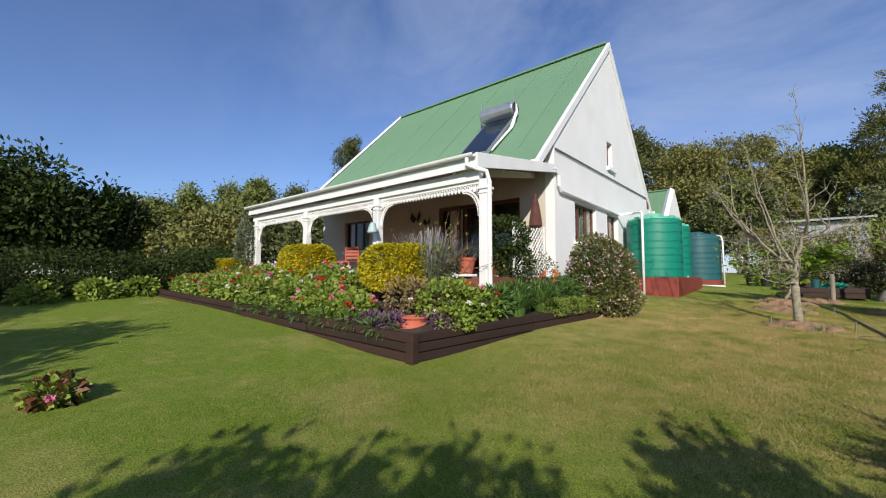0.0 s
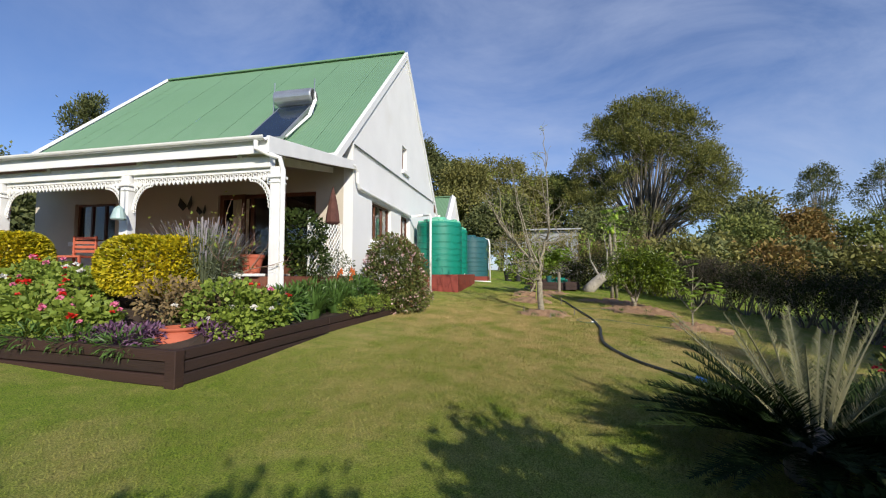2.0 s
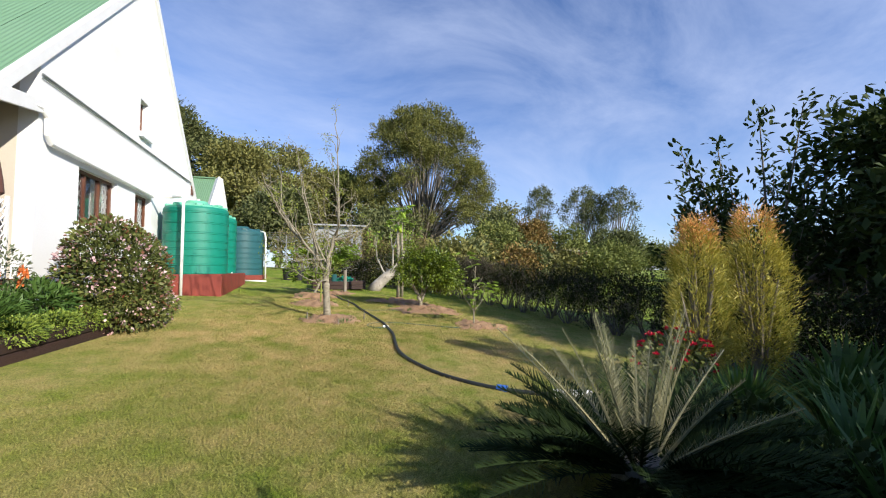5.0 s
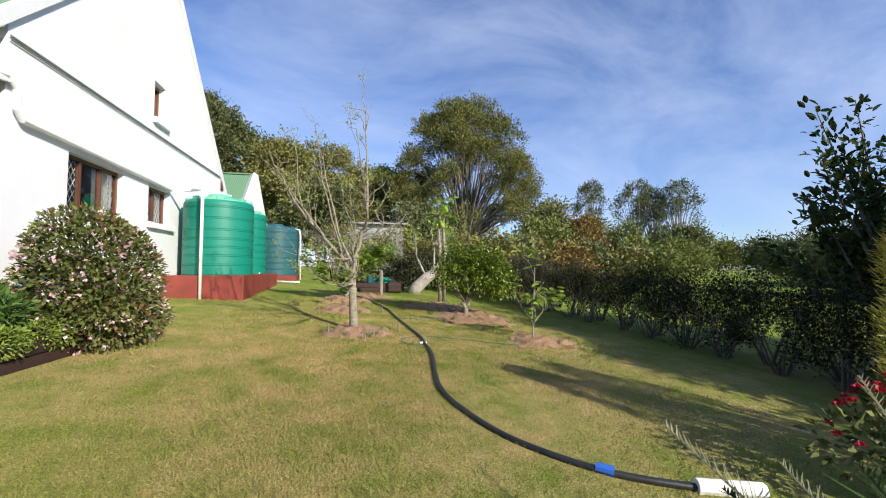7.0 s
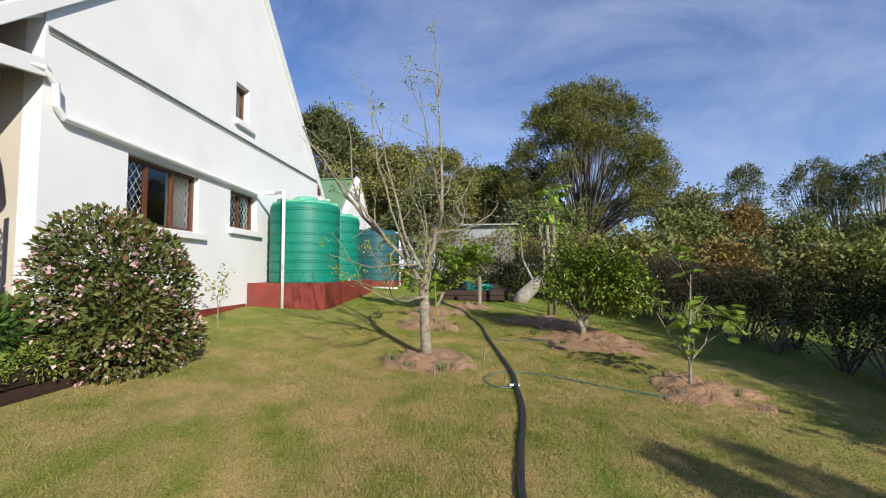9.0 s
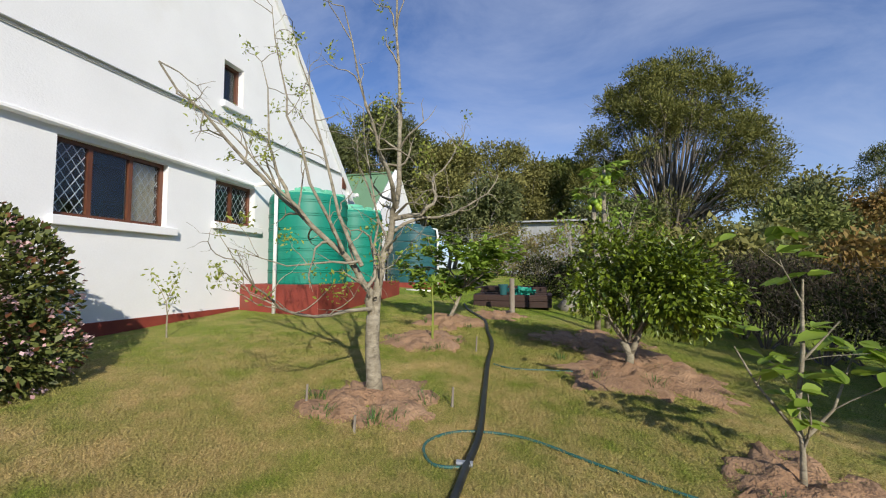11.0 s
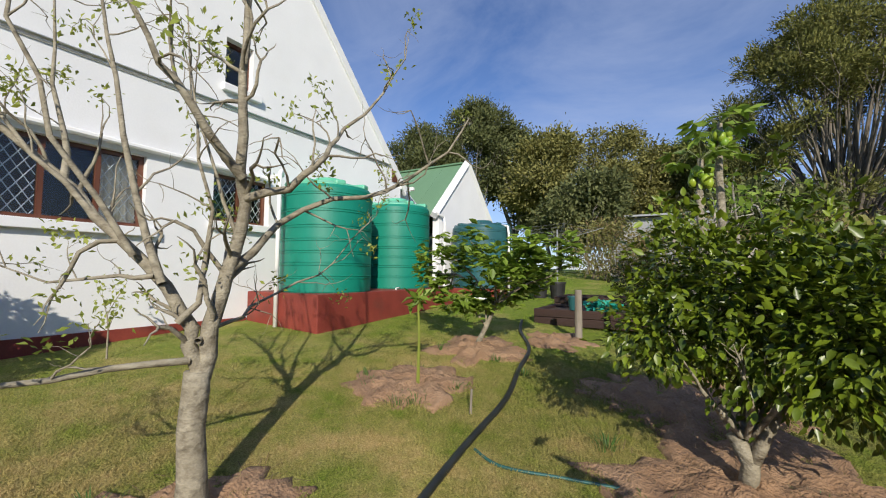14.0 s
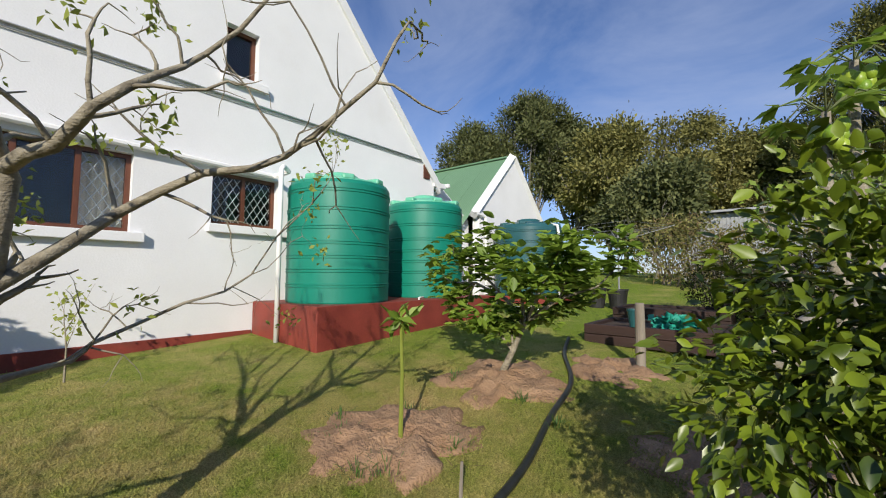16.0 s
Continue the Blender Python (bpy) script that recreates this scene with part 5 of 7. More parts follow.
part("pot_body", Mesh().lathe([(0.10, 0), (0.19, 0.1), (0.22, 0.2), (0.18, 0.31), (0.1, 0.35)], sides=20).done("pot_body", material("red glazed clay", (0.38, 0.03, 0.025), (0.48, 0.06, 0.05), 0.4, 4, 40, 0.1), True), gnome)

# ---- young trees on the lawn ----
def mound(x, y, r, h, label):
    """A low lumpy heap of dug soil."""
    m, n, k = Mesh(), 44, 14
    v = [(0, 0, h)]
    z0 = float(gz(x, y))
    for j in range(1, k + 1):
        for i in range(n):
            a = 2 * math.pi * i / n
            q = r * j / k * (1 + 0.55 * noise.noise((math.cos(a) * 1.6 + x, math.sin(a) * 1.6 + y, 0.1)) + 0.38 * noise.noise((math.cos(a) * 5 + x, math.sin(a) * 6, y)))
            px, py = q * math.cos(a), q * math.sin(a)
            fall = math.cos(min(1.0, j / k) * math.pi / 2) ** 0.8
            bumpy = 0.07 * noise.noise((px * 5 + x, py * 5 + y, 1.0)) + 0.045 * noise.noise((px * 15, py * 15, x))
            v.append((px, py, float(gz(x + px, y + py)) - z0 + (h * fall + bumpy * (1 if j < k else 0)) - (0.05 if j == k else 0)))
    f = [(0, 1 + i, 1 + (i + 1) % n) for i in range(n)]
    for j in range(k - 1):
        f += [(1 + j * n + i, 1 + (j + 1) * n + i, 1 + (j + 1) * n + (i + 1) % n, 1 + j * n + (i + 1) % n) for i in range(n)]
    o = new("soil_mound", m.put(v, f).done("soil_mound", SOIL, True))
    o.location = (x, y, z0)
    return tagged(o, label, "soil mound", "dug soil rings")


mound(0.30, 9.85, 0.62, 0.07, "dug reddish soil ring at the foot of a young tree")
mound(0.10, 12.25, 0.62, 0.09, "dug reddish soil heap round a staked seedling")
mound(0.0, 13.85, 0.68, 0.10, "dug reddish soil heap under the fig")
mound(0.75, 15.1, 0.55, 0.06, "bare soil patch by the post")
mound(2.80, 11.80, 1.0, 0.08, "dug soil with twigs under the lemon tree")
mound(3.40, 9.45, 0.55, 0.07, "dug soil ring round a fig sapling")
mound(2.4, 13.3, 0.85, 0.04, "bare shaded soil by the lemon tree")

for i, (x, y) in enumerate(((0.62, 9.62), (0.05, 9.45), (-0.15, 9.75), (0.75, 10.0), (0.5, 9.45), (-0.25, 12.0), (0.35, 11.9), (0.5, 12.4), (-0.1, 12.6), (0.25, 11.75), (-0.45, 12.15), (0.45, 13.5), (-0.35, 13.5), (0.9, 13.2), (2.3, 11.4), (2.9, 11.3), (3.1, 11.9), (3.7, 9.3), (3.1, 9.2), (1.95, 12.0))):
    spiky("weed_tuft", "small green grass weed in the soil", "weed", x, y, float(gz(x, y)) + 0.02, 34, rng.uniform(0.07, 0.14), 0.007, STRAPLEAF, 1.2, group="weeds in the soil")


def litter():
    """Dead twigs and straw strewn over the dug soil."""
    v = []
    for mx_, my_, r in ((0.30, 9.85, 0.6), (0.1, 12.25, 0.6), (0.0, 13.85, 0.65), (2.68, 11.75, 0.85), (3.4, 9.45, 0.55), (2.3, 13.3, 0.7)):
        for _ in range(120):
            q, g = r * math.sqrt(rng.uniform(0, 1.3)), rng.uniform(0, 6.28)
            x, y = mx_ + q * math.cos(g), my_ + q * math.sin(g)
            p = np.array([x, y, float(gz(x, y)) + 0.02 + 0.07 * max(0, 1 - q / r)])
            t = rng.uniform(0, 6.28)
            d = np.array([math.cos(t), math.sin(t), rng.uniform(-0.1, 0.25)]) * rng.uniform(0.03, 0.13)
            w = np.array([-math.sin(t), math.cos(t), 0]) * 0.0025
            v.append([p - w, p + w, p + d + w, p + d - w])
    tagged(new("dead_twigs", quads("dead_twigs", np.array(v), DRYLEAF)), "dry twigs and straw strewn over dug soil", "twigs", kind="stuff")


litter()
tree = thing("bare_tree", "pale-barked young tree with long bare branches and few leaves", "tree", (0.25, 9.95, 0.53))
T = Vector(tree.location)
m, tips = Mesh(), []
m.tube([Vector(p) - T for p in ((0.26, 10.02, 0.48), (0.245, 10.03, 0.68), (0.23, 10.02, 0.95), (0.225, 10.04, 1.14), (0.23, 10.04, 1.24))], [0.088, 0.072, 0.066, 0.066, 0.062], 14)
limbs = {  # main limbs: places and first radius
    "a": ([(0.24, 10.04, 1.16), (0.24, 10.09, 1.46), (0.26, 10.14, 1.66), (0.28, 10.18, 1.83), (0.35, 10.20, 2.14), (0.43, 10.11, 2.31), (0.46, 10.09, 2.66), (0.46, 10.10, 2.98), (0.45, 10.12, 3.4), (0.42, 10.1, 4.0), (0.36, 10.1, 4.65)], 0.062),
    "b": ([(0.42, 10.13, 2.27), (0.46, 9.93, 2.43), (0.42, 9.78, 2.66), (0.42, 9.66, 2.81), (0.34, 9.50, 3.2), (0.26, 9.35, 3.8)], 0.034),
    "c": ([(0.215, 10.03, 1.16), (0.19, 10.01, 1.38), (0.14, 9.99, 1.55), (0.02, 9.87, 1.80), (-0.22, 9.72, 2.05), (-0.48, 9.60, 2.32), (-0.66, 9.36, 2.60), (-0.80, 9.05, 2.92), (-0.92, 8.76, 3.20)], 0.056),
    "n": ([(-0.40, 9.64, 2.24), (-0.58, 9.68, 2.55), (-0.66, 9.64, 3.05), (-0.72, 9.60, 3.6)], 0.026),
    "o": ([(-0.22, 9.72, 2.05), (-0.42, 9.52, 2.35), (-0.70, 9.35, 2.75), (-0.92, 9.22, 3.05)], 0.022),
    "d": ([(0.22, 10.0, 1.30), (0.14, 9.68, 1.31), (0.06, 9.30, 1.30), (0.0, 8.98, 1.39), (0.0, 8.72, 1.55), (0.02, 8.52, 1.72)], 0.024),
    "r": ([(0.06, 9.30, 1.30), (-0.16, 9.22, 1.36), (-0.34, 9.08, 1.48), (-0.46, 9.0, 1.62)], 0.014),
    "e": ([(0.19, 9.87, 1.70), (-0.02, 9.82, 2.17), (-0.16, 9.76, 2.80), (-0.27, 9.70, 3.35), (-0.4, 9.6, 3.9)], 0.028),
    "f": ([(0.37, 10.19, 2.17), (0.62, 10.27, 2.21), (0.73, 10.33, 2.32), (0.68, 10.50, 2.50), (0.62, 10.67, 2.67), (0.80, 10.83, 2.92), (0.92, 10.90, 3.15)], 0.032),
    "g": ([(0.16, 9.85, 1.74), (-0.05, 9.78, 1.74), (-0.40, 9.60, 1.70), (-0.85, 9.40, 1.86)], 0.018),
    "h": ([(0.04, 9.80, 1.84), (-0.12, 9.50, 2.4), (-0.26, 9.36, 2.95), (-0.30, 9.32, 3.35), (-0.36, 9.28, 3.8)], 0.022),
    "k": ([(0.21, 9.94, 1.50), (0.24, 10.04, 1.72), (0.26, 10.07, 2.10), (0.20, 10.0, 2.6), (0.15, 9.95, 3.2)], 0.024),
    "l": ([(0.26, 10.02, 1.40), (0.02, 10.36, 1.46), (-0.04, 10.51, 1.53), (0.02, 10.84, 1.69), (0.05, 11.15, 1.83), (0.34, 11.33, 2.22)], 0.020),
    "m": ([(0.31, 10.19, 1.95), (0.20, 10.12, 2.3), (0.05, 10.05, 2.7), (0.0, 10.0, 3.1)], 0.016),
    "q": ([(0.27, 10.18, 1.78), (0.25, 10.40, 1.97), (0.31, 10.63, 2.17), (0.65, 10.85, 2.26), (0.91, 10.96, 2.37), (1.16, 11.05, 2.54), (1.28, 11.1, 2.75)], 0.034),
}
for pts, r in limbs.values():
    pts = [Vector(p) - T for p in pts]
    fine = []
    for i in range(len(pts) - 1):
        for s in (0, 0.5):
            p = pts[i].lerp(pts[i + 1], s)
            fine.append(p + (Vector(rng.normal(size=3)) * 0.018 if s else Vector()))
    fine.append(pts[-1])
    k = len(fine)
    m.tube(fine, [0.82 * r * (1 - 0.84 * (i / (k - 1)) ** 0.85) for i in range(k)], 8, cap=False)
    for i in range(2, k):
        for _ in range(int(rng.uniform() < 0.8) + int(i > k // 2 and rng.uniform() < 0.4)):
            d = (fine[i] - fine[i - 1]).normalized()
            side = (d * 0.7 + Vector(rng.normal(size=3)) * 0.65 + Vector((0, 0, 0.25))).normalized()
            branch_out(m, tips, fine[i], side, rng.uniform(0.16, 0.42), max(0.0040, r * 0.32 * (1 - 0.6 * i / k)), 1, 0.55, 2, 0.6, 0.7, 0.1, 4, 4)
part("trunk", m.done("trunk", BARKPALE, True), tree, "pale mottled trunk and bare limbs")
ends = np.array([t[0] for t in tips])
pick = ends[rng.uniform(size=len(ends)) < 0.16]
c = np.repeat(pick, 24, 0) + rng.normal(size=(len(pick) * 24, 3)) * 0.042
part("leaves", foliage("leaves", c, None, YOUNGLEAF, 0.038, 0.48, along=False), tree, "sparse small yellow-green leaves")


def lemon():
    t = thing("lemon_tree", "bushy lemon tree with glossy leaves and green lemons", "lemon tree", (2.74, 11.90, 0.47))
    m, tips = Mesh(), []
    m.tube([(0, 0, 0), (0.02, 0, 0.18), (-0.06, 0.02, 0.34)], [0.06, 0.05, 0.045], 8)
    m.tube([(0.02, 0, 0.16), (0.1, 0.0, 0.36), (0.2, 0.02, 0.6)], [0.042, 0.036, 0.03], 7)
    for i in range(8):
        a = i * 0.8
        branch_out(m, tips, (0.03 * math.cos(a), 0.03 * math.sin(a), 0.34), (math.cos(a) * 0.75, math.sin(a) * 0.75, 0.8), 0.40, 0.020, 2, 0.2, 2, 0.66, 0.35, 0.3, 5, 3)
    part("trunk", m.done("trunk", BARKPALE, True), t, "pale forked trunk")
    lobes = [(0.25, 0.05, 1.05, 0.78, 0.72, 0.58), (-0.2, 0, 1.28, 0.45, 0.5, 0.42), (0.75, 0.05, 0.85, 0.5, 0.55, 0.42), (0.35, -0.1, 1.42, 0.26, 0.28, 0.34), (-0.45, -0.1, 0.95, 0.3, 0.4, 0.35), (0.5, -0.35, 1.05, 0.45, 0.35, 0.5)]
    c, d = in_lobes(lobes, 11500, 0.25)
    c, d = clumped(c, d, 620, 0.066)
    d[:, 2] -= 0.15
    c2, d2 = [], []
    for sx, sy, sl in ((-0.25, -0.1, 0.62), (0.1, -0.2, 0.75), (0.3, 0.1, 0.55), (-0.45, -0.25, 0.45), (0.6, -0.3, 0.5)):
        for k in range(34):
            s = rng.uniform(0, 1)
            q = rng.uniform(0, 6.28)
            c2.append((sx + 0.08 * s, sy, 1.40 + s * sl * 0.9))
            d2.append((math.cos(q), math.sin(q), 0.5))
    c, d = np.r_[c, c2], np.r_[d, d2]
    part("leaves", fine_leaves("leaves", c, 0.060, LEMONLEAF, d, 0.52), t, "glossy bright green leaves")
    lm = Mesh().lathe([(0.004, -0.04), (0.02, -0.032), (0.032, -0.012), (0.034, 0.008), (0.025, 0.028), (0.008, 0.04), (0.004, 0.043)], sides=12).done("lemon", FRUIT, True)
    c, d = in_lobes(lobes[:3], 26, 0.98)
    for i in range(26):
        o = part("lemon", lm, t, "green-yellow lemon")
        o.location = (c[i][0], c[i][1], min(c[i][2], 1.2) - 0.08)
    return t


lemon()


def papaya(x, y, h, label):
    z = float(gz(x, y))
    t = thing("papaya_tree", label, "papaya tree", (x, y, z), "papaya trees")
    part("trunk", Mesh().tube([(0, 0, -0.02), (0.02, 0, h * 0.4), (-0.02, 0.01, h * 0.8), (0, 0, h)], [0.055, 0.05, 0.042, 0.03], 9).done("trunk", BARKPALE, True), t)
    fr = Mesh().lathe([(0.004, -0.07), (0.03, -0.055), (0.05, -0.01), (0.044, 0.04), (0.015, 0.065), (0.004, 0.07)], sides=12).done("papaya_fruit", FRUIT, True)
    for i in range(11):
        o = part("papaya_fruit", fr, t, "green papaya fruit")
        a = i * 2.4
        o.location = (0.085 * math.cos(a), 0.085 * math.sin(a), h - 0.12 - 0.035 * (i % 6))
    m, leaf_c, leaf_d = Mesh(), [], []
    for i in range(9):
        a = i * 2.4 + 0.4
        l = rng.uniform(0.25, 0.4)
        e = (l * math.cos(a), l * math.sin(a), h + 0.06 + 0.10 * rng.uniform(-1, 1))
        m.tube([(0, 0, h - 0.01), (e[0] * 0.5, e[1] * 0.5, h + 0.12), e], 0.007, 4, cap=False)
        for j in range(8):
            b = a + (j - 3.5) * 0.5
            leaf_c.append(e)
            leaf_d.append((math.cos(b), math.sin(b), -0.35))
    part("stalks", m, t, "", STEMGREEN)
    part("leaves", quads("leaves", leaf_quads(np.array(leaf_c), 0.2, 0.42, 1.2, 0.2, 0.05, np.array(leaf_d) * 2), FIGLEAF), t)


papaya(2.85, 14.70, 3.0, "tall thin papaya tree with clustered green fruit")
papaya(2.63, 14.27, 2.5, "shorter thin papaya tree with green fruit")


def broad_leaved(name, label, category, base, paths, leaves, size, mat, bark, twigs=3):
    t = thing(name, label, category, base)
    m, tips = Mesh(), []
    for pts, r in paths:
        k = len(pts)
        m.tube(pts, [r * (1 - 0.6 * i / (k - 1)) for i in range(k)], 7, cap=False)
        d = Vector(pts[-1]) - Vector(pts[-2])
        tips.append((np.array(pts[-1]), np.array(d.normalized())))
        for i in range(twigs):
            branch_out(m, tips, pts[-1 if i % 2 else -2], d.normalized() + Vector(rng.normal(size=3)) * 0.6, 0.3, r * 0.4, 1, 0.3, 2, 0.7, 0.6, 0.1, 5, 3)
    part("trunk", m.done("trunk", bark, True), t)
    c = np.array([q[0] for q in tips])
    c = np.repeat(c, leaves, 0) + rng.normal(size=(len(c) * leaves, 3)) * size * 0.55
    # lobed leaves: three rounded blades from one stalk
    d = rng.normal(size=c.shape)
    d[:, 2] *= 0.35
    d /= np.linalg.norm(d, axis=1)[:, None]
    side = np.cross(d, (0, 0, 1.0))
    cc = np.concatenate([c, c, c])
    dd = np.concatenate([d, d + side * 0.9, d - side * 0.9]) * 5
    part("leaves", fine_leaves("leaves", cc, size * 0.9, mat, dd, 0.6, 1.4, 0.15), t)
    return t


broad_leaved("fig_tree", "low spreading fig tree with broad leaves and leaning trunk", "fig tree", (-0.08, 13.84, 0.63),
             [([(0, 0, -0.02), (0.22, 0.02, 0.42), (0.36, 0.04, 0.72)], 0.045), ([(0.34, 0.04, 0.70), (0.1, 0.1, 0.95), (-0.3, 0.1, 1.12), (-0.6, 0.1, 1.12)], 0.025), ([(0.35, 0.04, 0.70), (0.45, -0.2, 1.0), (0.5, -0.4, 1.2)], 0.022), ([(0.36, 0.04, 0.72), (0.7, 0.1, 0.98), (1.05, 0.15, 1.1)], 0.025), ([(0.36, 0.04, 0.72), (0.4, 0.25, 1.05), (0.4, 0.5, 1.25)], 0.02), ([(0.36, 0.04, 0.72), (0.15, -0.15, 1.05), (-0.05, -0.2, 1.28)], 0.02), ([(0.36, 0.04, 0.72), (0.65, -0.15, 1.1), (0.75, -0.2, 1.3)], 0.02)], 13, 0.12, FIGLEAF, BARKPALE)
broad_leaved("fig_sapling", "slender fig sapling with a few lobed bright leaves", "sapling", (3.32, 9.52, 0.30),
             [([(0, 0, 0), (0.01, 0.01, 0.25), (-0.01, 0, 0.52)], 0.022), ([(-0.01, 0, 0.5), (0.03, 0, 0.85), (0.05, 0.02, 1.15), (0.06, 0.02, 1.3)], 0.016), ([(0.0, 0, 0.33), (-0.2, 0.05, 0.62), (-0.3, 0.1, 0.85)], 0.012), ([(0.0, 0, 0.30), (0.2, 0.05, 0.5), (0.35, 0.1, 0.85)], 0.012), ([(0.03, 0, 0.8), (0.2, -0.05, 1.05)], 0.009)], 2, 0.14, FIGLEAF, BARKPALE, twigs=1)
sd = thing("seedling", "thin seedling stem with a leaf tuft at the top", "sapling", (0.17, 12.2, 0.63))
part("stem", Mesh().tube([(0, 0, 0), (0.01, 0, 0.5), (-0.01, 0, 0.88)], [0.018, 0.014, 0.010], 7), sd, "", YOUNGLEAF)
c = np.tile([[-0.01, 0, 0.88]], (30, 1)) + rng.normal(size=(30, 3)) * 0.03
part("leaves", foliage("leaves", c, None, FIGLEAF, 0.13, 0.4, along=False), sd)
sd2 = thing("seedling", "small thin seedling by the house wall", "sapling", (-3.2, 10.9, 0.75))
m, tips = Mesh(), []
branch_out(m, tips, (0, 0, 0), (0.05, 0, 1), 0.5, 0.012, 2, 0.15, 2, 0.6, 0.5, 0.1, 5, 3)
part("stem", m, sd2, "", BARKPALE)
c = np.array([t[0] for t in tips for _ in range(6)]) + rng.normal(size=(6 * len(tips), 3)) * 0.06
part("leaves", foliage("leaves", c, None, YOUNGLEAF, 0.07, 0.45, along=False), sd2)

# leaning old trunk behind the lemon tree
old = thing("leaning_tree", "thick grey leaning trunk with pruned stems", "tree", (2.15, 16.75, 0.74))
m, tips = Mesh(), []
m.tube([(0, 0, -0.05), (0.22, 0.0, 0.22), (0.55, 0.05, 0.52), (0.85, 0.05, 0.72), (1.05, 0.05, 1.05)], [0.25, 0.21, 0.19, 0.16, 0.10], 12)
for b, d in (((0.8, 0.05, 0.7), (-0.1, 0, 1)), ((1.0, 0.05, 1.0), (0.2, 0, 1)), ((1.0, 0.05, 1.0), (0.5, 0.2, 0.9)), ((0.55, 0.05, 0.55), (-0.4, 0, 0.9))):
    branch_out(m, tips, b, d, 0.8, 0.05, 2, 0.25, 2, 0.7, 0.5, 0.15, 6, 3)
part("trunk", m.done("trunk", material("pale grey bark", (0.24, 0.215, 0.18), (0.42, 0.385, 0.33), 0.9, 6, 50, 0.9, dirt=((0.12, 0.10, 0.08), 7, 0.55, 0.7)), True), old, "grey weathered trunk")
c = np.array([t[0] for t in tips for _ in range(9)]) + rng.normal(size=(9 * len(tips), 3)) * 0.15
part("leaves", foliage("leaves", c, None, FIGLEAF, 0.13, 0.5, along=False), old)

# ---- things on the lawn ----
def lie(points, lift, steps=8):
    """A smooth line over the ground through points of x, y."""
    p = [points[0], *points, points[-1]]
    out = []
    for i in range(1, len(p) - 2):
        for s in range(steps):
            t = s / steps
            q = [0.5 * (2 * p[i][k] + (p[i + 1][k] - p[i - 1][k]) * t + (2 * p[i - 1][k] - 5 * p[i][k] + 4 * p[i + 1][k] - p[i + 2][k]) * t * t + (3 * p[i][k] - p[i - 1][k] - 3 * p[i + 1][k] + p[i + 2][k]) * t ** 3) for k in (0, 1)]
            out.append((q[0], q[1], float(gz(*q)) + lift))
    x, y = points[-1]
    return out + [(x, y, float(gz(x, y)) + lift)]


hose = thing("drain_hose", "thick black plastic hose snaking across the lawn", "hose", (1.3, 9.0, 0.0))
hose.location = (0, 0, 0)
part("hose_body", Mesh().tube(lie([(-0.2, 16.2), (0.1, 15.3), (0.59, 14.29), (0.80, 13.32), (1.01, 12.4), (1.10, 11.4), (1.22, 10.4), (1.32, 9.55), (1.32, 9.05), (1.31, 8.4), (1.20, 7.62), (1.15, 7.0), (1.24, 6.45), (1.48, 5.85), (1.95, 5.35), (2.50, 5.10)], 0.026), 0.027, 8).done("hose_body", HOSE, True), hose)
part("coupling", Mesh().tube([(2.44, 5.12, 0.16), (2.86, 5.02, 0.135)], 0.052, 10), hose, "white plastic end coupling", PVC)
part("clamp", Mesh().tube([(1.90, 5.40, 0.205), (1.99, 5.325, 0.198)], 0.037, 10), hose, "blue joint tape", material("blue tape", (0.02, 0.10, 0.45), (0.03, 0.14, 0.55), 0.5, 5, 40, 0.05))
part("clamp", Mesh().tube([(1.355, 9.10, 0.425), (1.25, 9.09, 0.43)], 0.02, 8), hose, "pale brass fitting", STEEL)
thin = thing("garden_hose", "thin green garden hose curling on the lawn", "hose", (0, 0, 0))
part("hose_body", Mesh().tube(lie([(1.32, 9.08), (1.1, 9.05), (0.98, 9.3), (1.18, 9.56), (1.64, 9.62), (2.15, 9.40), (2.74, 9.18), (3.2, 9.2)], 0.012), 0.011, 6).done("hose_body", THINHOSE, True), thin)
thin2 = thing("garden_hose", "thin green hose running to the lemon tree", "hose", (0, 0, 0))
part("hose_body", Mesh().tube(lie([(1.16, 11.45), (1.4, 11.35), (1.8, 11.45), (2.2, 11.55), (2.6, 11.6)], 0.012), 0.011, 6).done("hose_body", THINHOSE, True), thin2)

gp = thing("garden_post", "weathered round wooden post on the lawn", "post", (1.03, 15.3, 0.72))
part("post", Mesh().lathe([(0.055, -0.05), (0.058, 0.3), (0.052, 0.78), (0.045, 0.80)], sides=14).done("post", GREYWOOD, False), gp)
for x, y, h in ((-0.15, 9.55, 0.20), (1.0, 10.0, 0.18), (0.85, 12.0, 0.2), (0.42, 9.3, 0.12)):
    o = thing("wooden_peg", "short wooden peg in the soil", "peg", (x, y, float(gz(x, y))), "pegs by the young trees")
    part("stake", Mesh().tube([(0, 0, -0.03), (0.01, 0, h)], [0.013, 0.010], 6), o, "", GREYWOOD)


def sleeper_box(x, y, w, d, courses, label):
    z = float(gz(x, y)) - 0.03
    t = thing("timber_bed", label, "raised bed", (x, y, z), "timber beds")
    for c in range(courses):
        for a, b, e, f in ((0, w, 0, 0.1), (0, w, d - 0.1, d), (0, 0.1, 0.105, d - 0.105), (w - 0.1, w, 0.105, d - 0.105)):
            bevelled(part("sleeper", Mesh().box(a, b, e, f, c * 0.15, c * 0.15 + 0.143), t, "", SLEEPER), 0.01)
    part("soil", Mesh().box(0.1, w - 0.1, 0.1, d - 0.1, 0, courses * 0.15 - 0.06), t, "", DARKSOIL)


